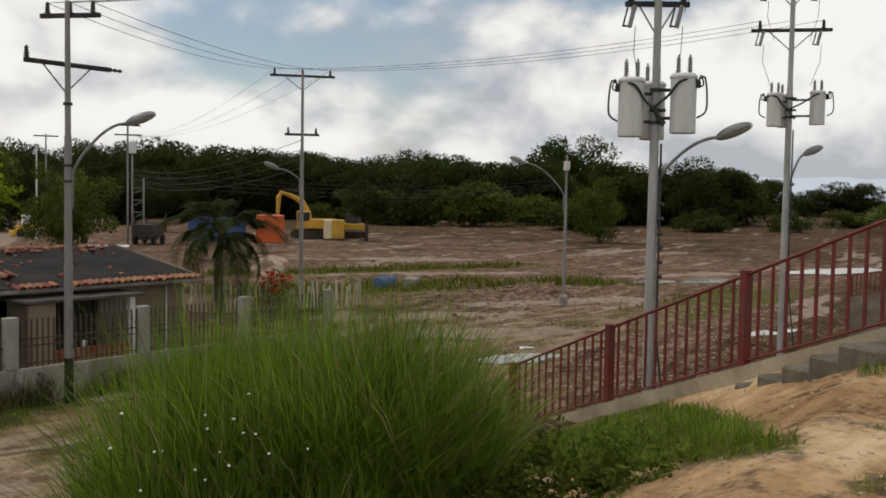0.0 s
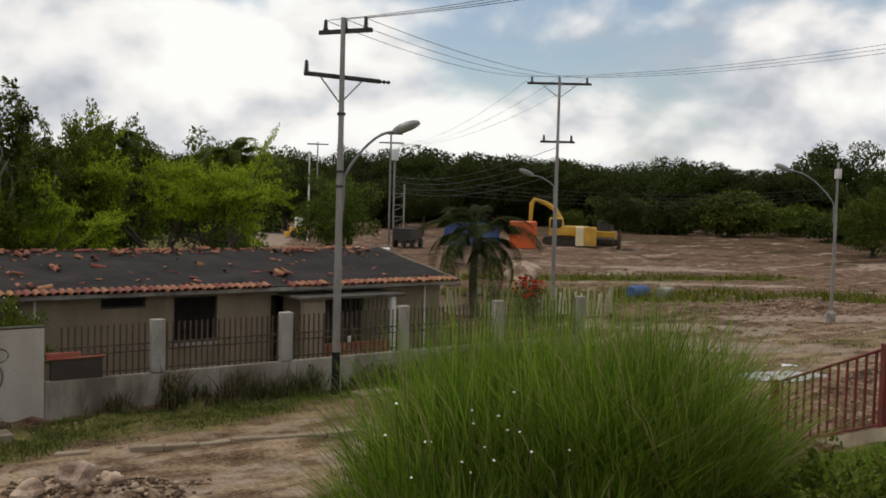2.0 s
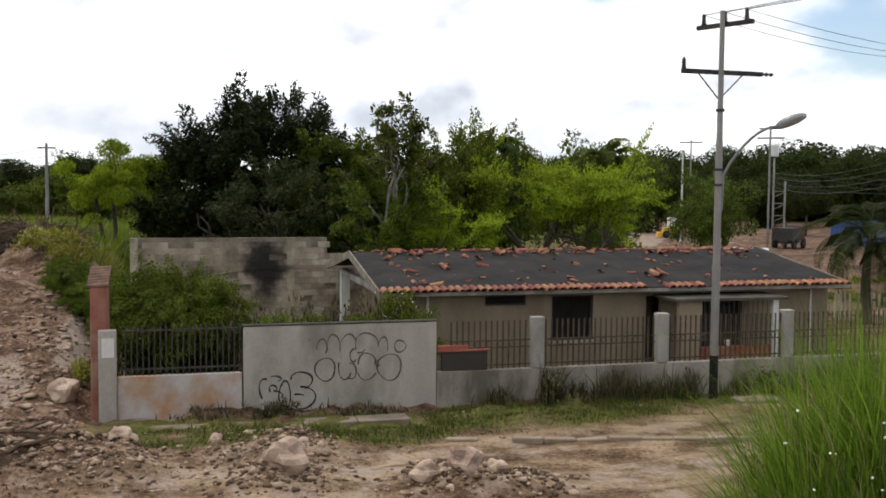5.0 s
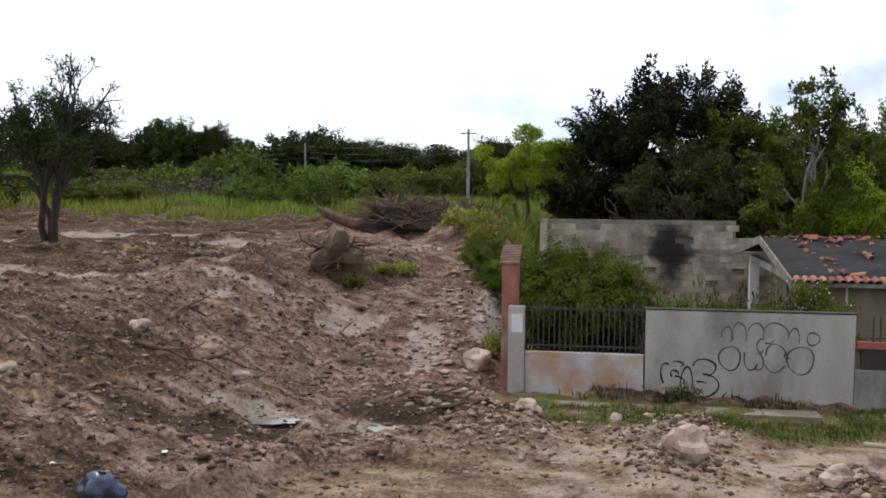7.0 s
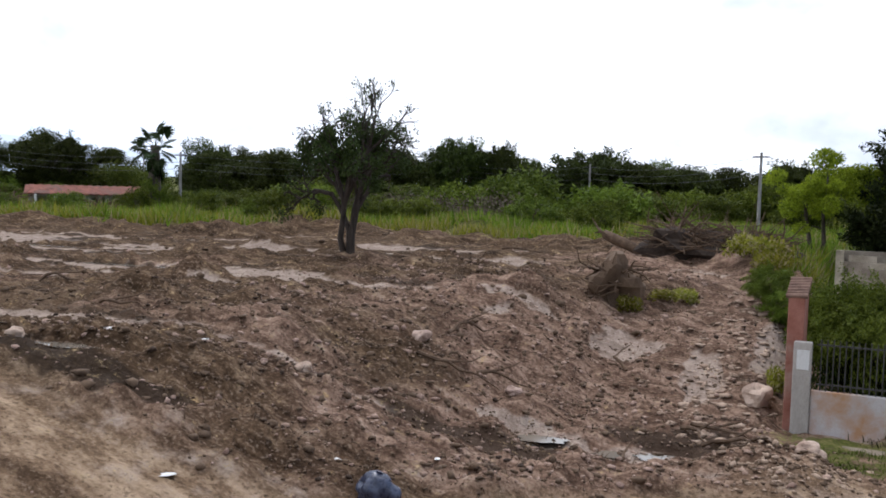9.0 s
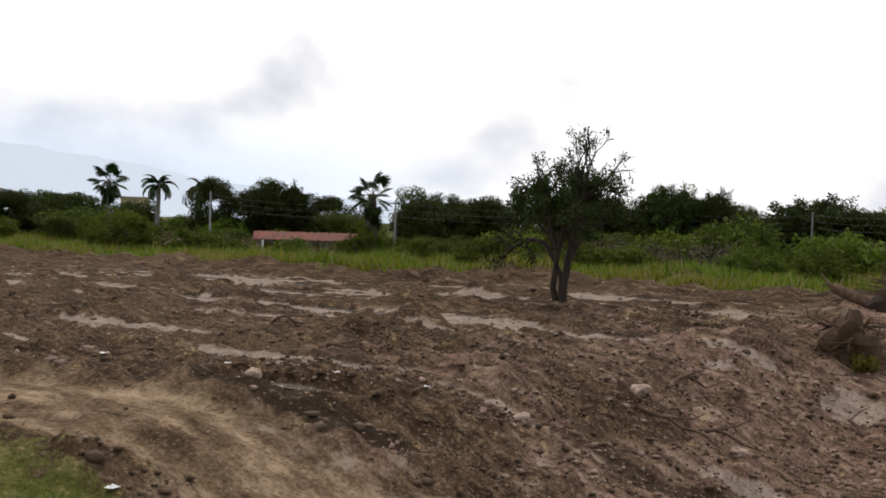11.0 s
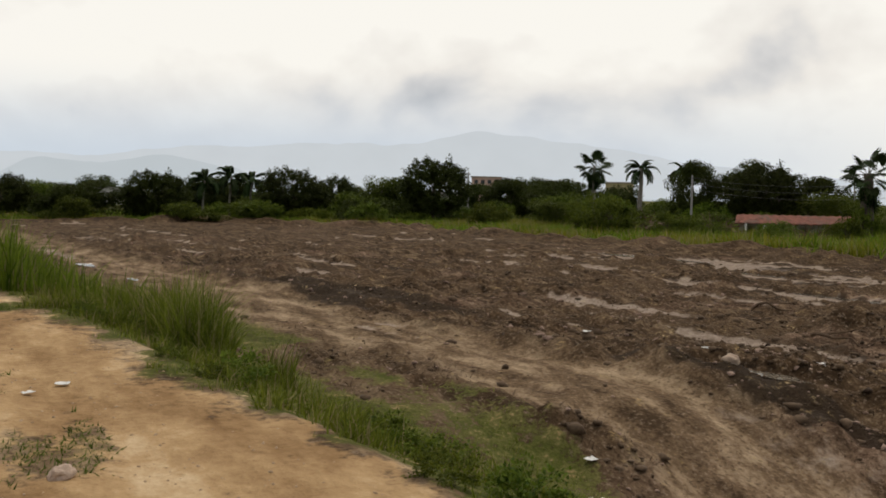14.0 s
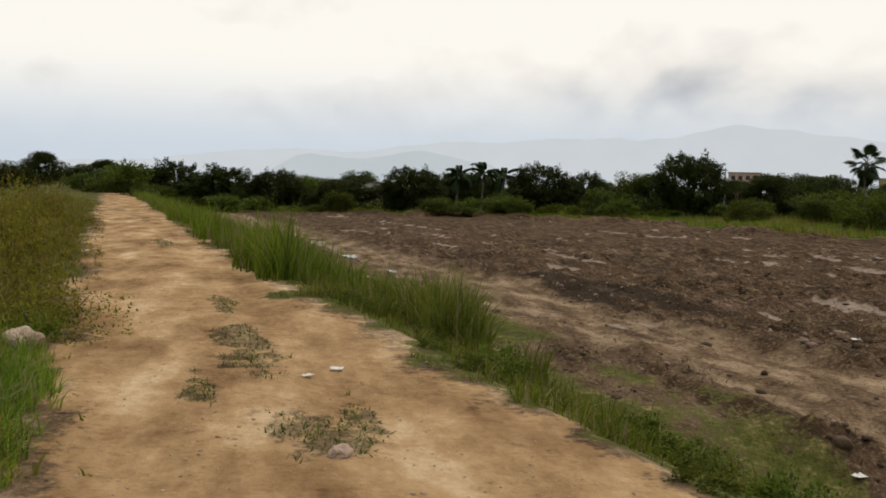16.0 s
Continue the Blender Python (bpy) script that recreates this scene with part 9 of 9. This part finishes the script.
    part("cab", Shape().box(-1.5, 0.2, -1.05, 1.05, 0.82, 2.3), surface("faded tan truck paint", (0.05, 0.036, 0.024), (0.11, 0.08, 0.055), 1.5), t, bevel=0.12)
    part("windscreen", Shape().box(-1.2, -0.1, -1.075, -1.055, 1.5, 2.15), CAB_GLASS, t)
    part("bed", Shape().box(0.3, 2.7, -1.1, 1.1, 0.82, 2.1), DARK_IRON, t, "dark load bed", bevel=0.04)
    for wx in (-1.0, 1.9):
        for wy in (-1.0, 1.0):
            w = part("wheel", Shape().tube([(wx, wy - 0.14, 0.5), (wx, wy + 0.14, 0.5)], 0.5, 14), RUBBER, t)
            part("rim", Shape().tube([(wx, wy - 0.16, 0.5), (wx, wy + 0.16, 0.5)], 0.24, 10), TRACK_STEEL, w)
    t.scale = (0.72, 0.8, 0.85)
    x, y = 48.2, 73.6
    p = thing("lattice_pole", (x, y, height_at(x, y)), -34, "double pole with ladder rungs, cross-arms and a small transformer", "utility pole")
    for dx, h in ((-0.15, 10.3), (0.22, 7.6), (1.15, 5.6)):
        part("leg", Shape().tube([(dx, 0, -0.2), (dx, 0, h)], 0.085, 8), POLE_STEEL, p)
    for k in range(9):
        part("rung", Shape().tube([(0.22, 0, 0.6 + 0.52 * k), (1.15, 0, 0.6 + 0.52 * k + (0.45 if k % 2 else 0))], 0.03, 5), POLE_STEEL, p)
    for z, h in ((10.0, 1.0), (9.2, 1.1)):
        part("cross_arm", Shape().box(-h - 0.1, h - 0.1, -0.06, 0.06, z, z + 0.12), CROSS_ARM, p)
    part("transformer", Shape().turned([(0.3, 7.7), (0.32, 7.75), (0.32, 8.6), (0.25, 8.7)], 14, (0.25, -0.2, 0)), TANK, p, "small pale transformer")
    # slim white pole, far T pole, small loader
    x, y = 44.3, 81.8
    w = thing("lamp_mast", (x, y, height_at(x, y)), 0, "slim white lamp mast", "street lamp")
    part("shaft", Shape().tube([(0, 0, -0.2), (0, 0, 8.3)], [0.11, 0.07], 8), WHITE, w)
    part("lamp_head", Shape().box(-0.2, 0.2, -0.1, 0.1, 8.3, 8.42), LAMP_GREY, w, bevel=0.02)
    for x, y, h, half in ((58.0, 105.0, 10.6, 1.3), (22.0, 95.0, 9.5, 1.2)):
        q = thing("utility_pole", (x, y, height_at(x, y)), -29, "far thin pole with a single cross-arm", "utility pole")
        part("shaft", Shape().tube([(0, 0, -0.2), (0, 0, h)], [0.12, 0.08], 8), POLE_STEEL, q)
        part("cross_arm", Shape().box(-half, half, -0.06, 0.06, h - 0.35, h - 0.2), CROSS_ARM, q)
    x, y = 46.8, 88.4
    l = thing("loader", (x, y, height_at(x, y)), -20, "small yellow loader with a white cab", "loader")
    part("body", Shape().box(-1.2, 1.2, -0.8, 0.8, 0.6, 1.4), YELLOW, l, bevel=0.08)
    part("cab", Shape().box(-0.5, 0.7, -0.7, 0.7, 1.41, 2.7), WHITE, l, bevel=0.06)
    part("bucket", Shape().box(-2.0, -1.3, -1.0, 1.0, 0.1, 0.8), YELLOW, l, bevel=0.08)
    for wx in (-0.8, 0.8):
        for wy in (-0.85, 0.85):
            part("wheel", Shape().tube([(wx, wy - 0.15, 0.5), (wx, wy + 0.15, 0.5)], 0.5, 12), RUBBER, l)
    l.scale = (0.7, 0.7, 0.75)
    x, y = 36.2, 33.0
    d = thing("blue_drum", (x, y, height_at(x, y)), 0, "blue plastic drum lying in the grass", "drum")
    part("drum_body", Shape().tube([(-0.55, 0, 0.33), (-0.5, 0, 0.33), (-0.15, 0, 0.33), (0.15, 0, 0.33), (0.5, 0, 0.33), (0.55, 0, 0.33)], [0.28, 0.32, 0.33, 0.33, 0.32, 0.28], 16), BLUE, d)
    part("lid", Shape().tube([(0.55, 0, 0.33), (0.58, 0, 0.33)], 0.29, 16), BLUE, d)
    s = thing("concrete_block", (37.3, 32.2, height_at(37.3, 32.2)), 30, "broken pale concrete block in the grass", "block")
    part("block_body", Shape().box(-0.5, 0.5, -0.35, 0.35, -0.1, 0.55), CONCRETE, s, bevel=0.06)
    sheet = Shape()
    for i in range(9):
        for j in range(4):
            sheet.v.append((i * 0.42 - 1.7, j * 0.5, 0.25 + 0.3 * noise.noise(Vector((i * 0.6, j * 0.8, 2)))))
    for i in range(8):
        for j in range(3):
            sheet.f.append((i * 4 + j, i * 4 + 4 + j, i * 4 + 5 + j, i * 4 + 1 + j))
    o = solo("tarpaulin", sheet, PAPER, "crumpled white tarpaulin on the ground", "tarpaulin", at=(42.5, 68.0, height_at(42.5, 68.0)), turn=-34)
    sol = o.modifiers.new("thickness", "SOLIDIFY")
    sol.thickness = 0.03


make_yard()


def make_far_buildings():
    # low ruin with a tiled roof beyond the field
    x, y = -56.9, 56.7
    h = thing("house", (x, y, height_at(x, y) - 0.4), 45, "low white ruin with a rusty red tiled roof", "house")
    part("wall", pierced(-5.6, 5.6, 0.0, 1.75, -1.8, -1.6, [(-4.8, -3.4, 0.0, 1.4), (-2.9, -1.6, 0.0, 1.4), (0.4, 1.6, 0.6, 1.4), (3.0, 4.4, 0.6, 1.4)]), WHITE, h)
    part("wall", Shape().box(-5.6, 5.6, 2.2, 2.4, 0.0, 1.75), WHITE, h)
    for px in (-5.6, 5.42):
        part("wall", Shape().box(px, px + 0.18, -1.598, 2.198, 0.0, 1.75), WHITE, h)
    clay = surface("old red roof tiles", (0.065, 0.024, 0.017), (0.27, 0.10, 0.07), 2.5, stain=(0.09, 0.07, 0.055), stain_scale=0.9, stain_amount=0.8)
    for sgn in (-1, 1):
        r = Shape()
        for k in range(30):
            x0 = -6.0 + 12.0 * k / 30
            n = len(r.v)
            lift = 0.05 if k % 2 else 0.0
            r.v += [(x0, 0.3 + sgn * 2.5, 1.72 + lift), (x0 + 0.4, 0.3 + sgn * 2.5, 1.72 + lift), (x0 + 0.4, 0.3, 2.45 + lift), (x0, 0.3, 2.45 + lift)]
            r.v += [(a, b, c - 0.1) for a, b, c in r.v[n:n + 4]]
            r.f += [tuple(n + i for i in f) for f in ((0, 1, 2, 3), (7, 6, 5, 4), (0, 4, 5, 1), (1, 5, 6, 2), (2, 6, 7, 3), (3, 7, 4, 0))]
        o = part("roof", r, clay, h, "sagging red tile slope")
        o["kind"] = "stuff"
    h.scale = (0.74, 1.0, 0.82)
    dusty = surface("grimy white wall", (0.16, 0.15, 0.13), (0.36, 0.345, 0.31), 1.0, stain=(0.08, 0.07, 0.055), stain_scale=0.5, stain_amount=0.8)
    for o in h.children:
        if o.data and o.data.materials[0] == WHITE:
            o.data.materials[0] = dusty
    for px in (-5.0, -3.2, -1.2):
        part("column", Shape().box(px, px + 0.2, -2.5, -2.3, 0.0, 1.66), WHITE, h)
    paint = [surface("far yellow wall", (0.32, 0.27, 0.15), (0.42, 0.36, 0.2), 0.5), surface("far white wall", (0.45, 0.44, 0.42), (0.58, 0.57, 0.55), 0.5), surface("far pink wall", (0.40, 0.27, 0.22), (0.5, 0.35, 0.3), 0.5)]
    for k, (px, py, w, d, hh, turn, c) in enumerate(((-171.6, 103.1, 7, 6, 3.6, 60, 0), (-179.6, 127.3, 6, 6, 6.2, 55, 0), (-265.8, 139.5, 9, 8, 8.6, 62, 2), (-248, 152, 9, 8, 7.5, 60, 1), (-190, 90, 12, 6, 3.4, 64, 1), (-206, 24, 12, 7, 3.2, 83, 1), (-225, 45, 10, 7, 3.5, 78, 2), (-30, 132, 6, 6, 5.0, 12, 1))):
        b = thing("house", (px, py, height_at(px, py)), turn, ("distant low yellow house among trees", "distant white flat-roofed house among trees", "distant pinkish block of flats above the trees")[c], "house")
        holes = [(-w / 2 + 0.8 + 2.0 * i, -w / 2 + 1.9 + 2.0 * i, z, z + 1.2) for i in range(int((w - 1) / 2)) for z in np.arange(1.0, hh - 1.4, 2.8)]
        part("wall", pierced(-w / 2, w / 2, 0, hh, -d / 2, -d / 2 + 0.25, holes), paint[c], b)
        part("core", Shape().box(-w / 2, w / 2, -d / 2 + 0.26, d / 2, 0, hh), paint[c], b)
        for i, (a0, a1, z0, z1) in enumerate(holes):
            part("window", Shape().box(a0, a1, -d / 2 + 0.2, -d / 2 + 0.24, z0, z1), CAB_GLASS, b)
        part("roof", Shape().box(-w / 2 - 0.3, w / 2 + 0.3, -d / 2 - 0.3, d / 2 + 0.3, hh, hh + 0.25), CONCRETE, b)
    # poles and wires across the back of the field
    spots = [(-7.8, 60.6, 4.95, 0), (-24.5, 81.5, 4.6, 0), (-38.6, 80.3, 4.9, 1), (-48.5, 57.4, 4.4, 0), (-69.8, 57.1, 4.9, 0), (-53, 96, 6.0, 0), (-86, 95, 7, 0), (-100, 50, 5.5, 0)]
    tops = []
    for px, py, hh, lampy in spots:
        z = height_at(px, py)
        q = thing("utility_pole", (px, py, z), 0, "thin pale pole at the back of the field", "utility pole", group="far poles")
        part("shaft", Shape().tube([(0, 0, -0.2), (0, 0, hh)], [0.12, 0.075], 8), POLE_STEEL, q)
        part("cap", Shape().box(-0.5, 0.5, -0.04, 0.04, hh - 0.3, hh - 0.22), CROSS_ARM, q)
        if lampy:
            part("lamp_head", Shape().box(-0.8, -0.3, -0.1, 0.1, hh - 0.5, hh - 0.35), LAMP_GLASS, q, bevel=0.03)
        tops.append(Vector((px, py, z + hh - 0.25)))
    for i, j in ((0, 1), (1, 2), (2, 5), (3, 4), (2, 3)):
        for k in range(3):
            hang(tops[i] - Vector((0, 0, 0.5 * k)), tops[j] - Vector((0, 0, 0.5 * k)), 0.5, 0.014)
    for k in range(4):
        hang(Vector((29.3, 31.7, 7.2 - 0.4 * k)), Vector((-5, 118, 7.0 - 0.4 * k)) if k > 3 else Vector((48.2, 73.6, 6.6 - 0.4 * k)), 0.8, 0.014)
        hang(Vector((48.2, 73.6, 6.6 - 0.4 * k)), Vector((110, 70, 7.0 - 0.4 * k)), 1.2, 0.02)


make_far_buildings()
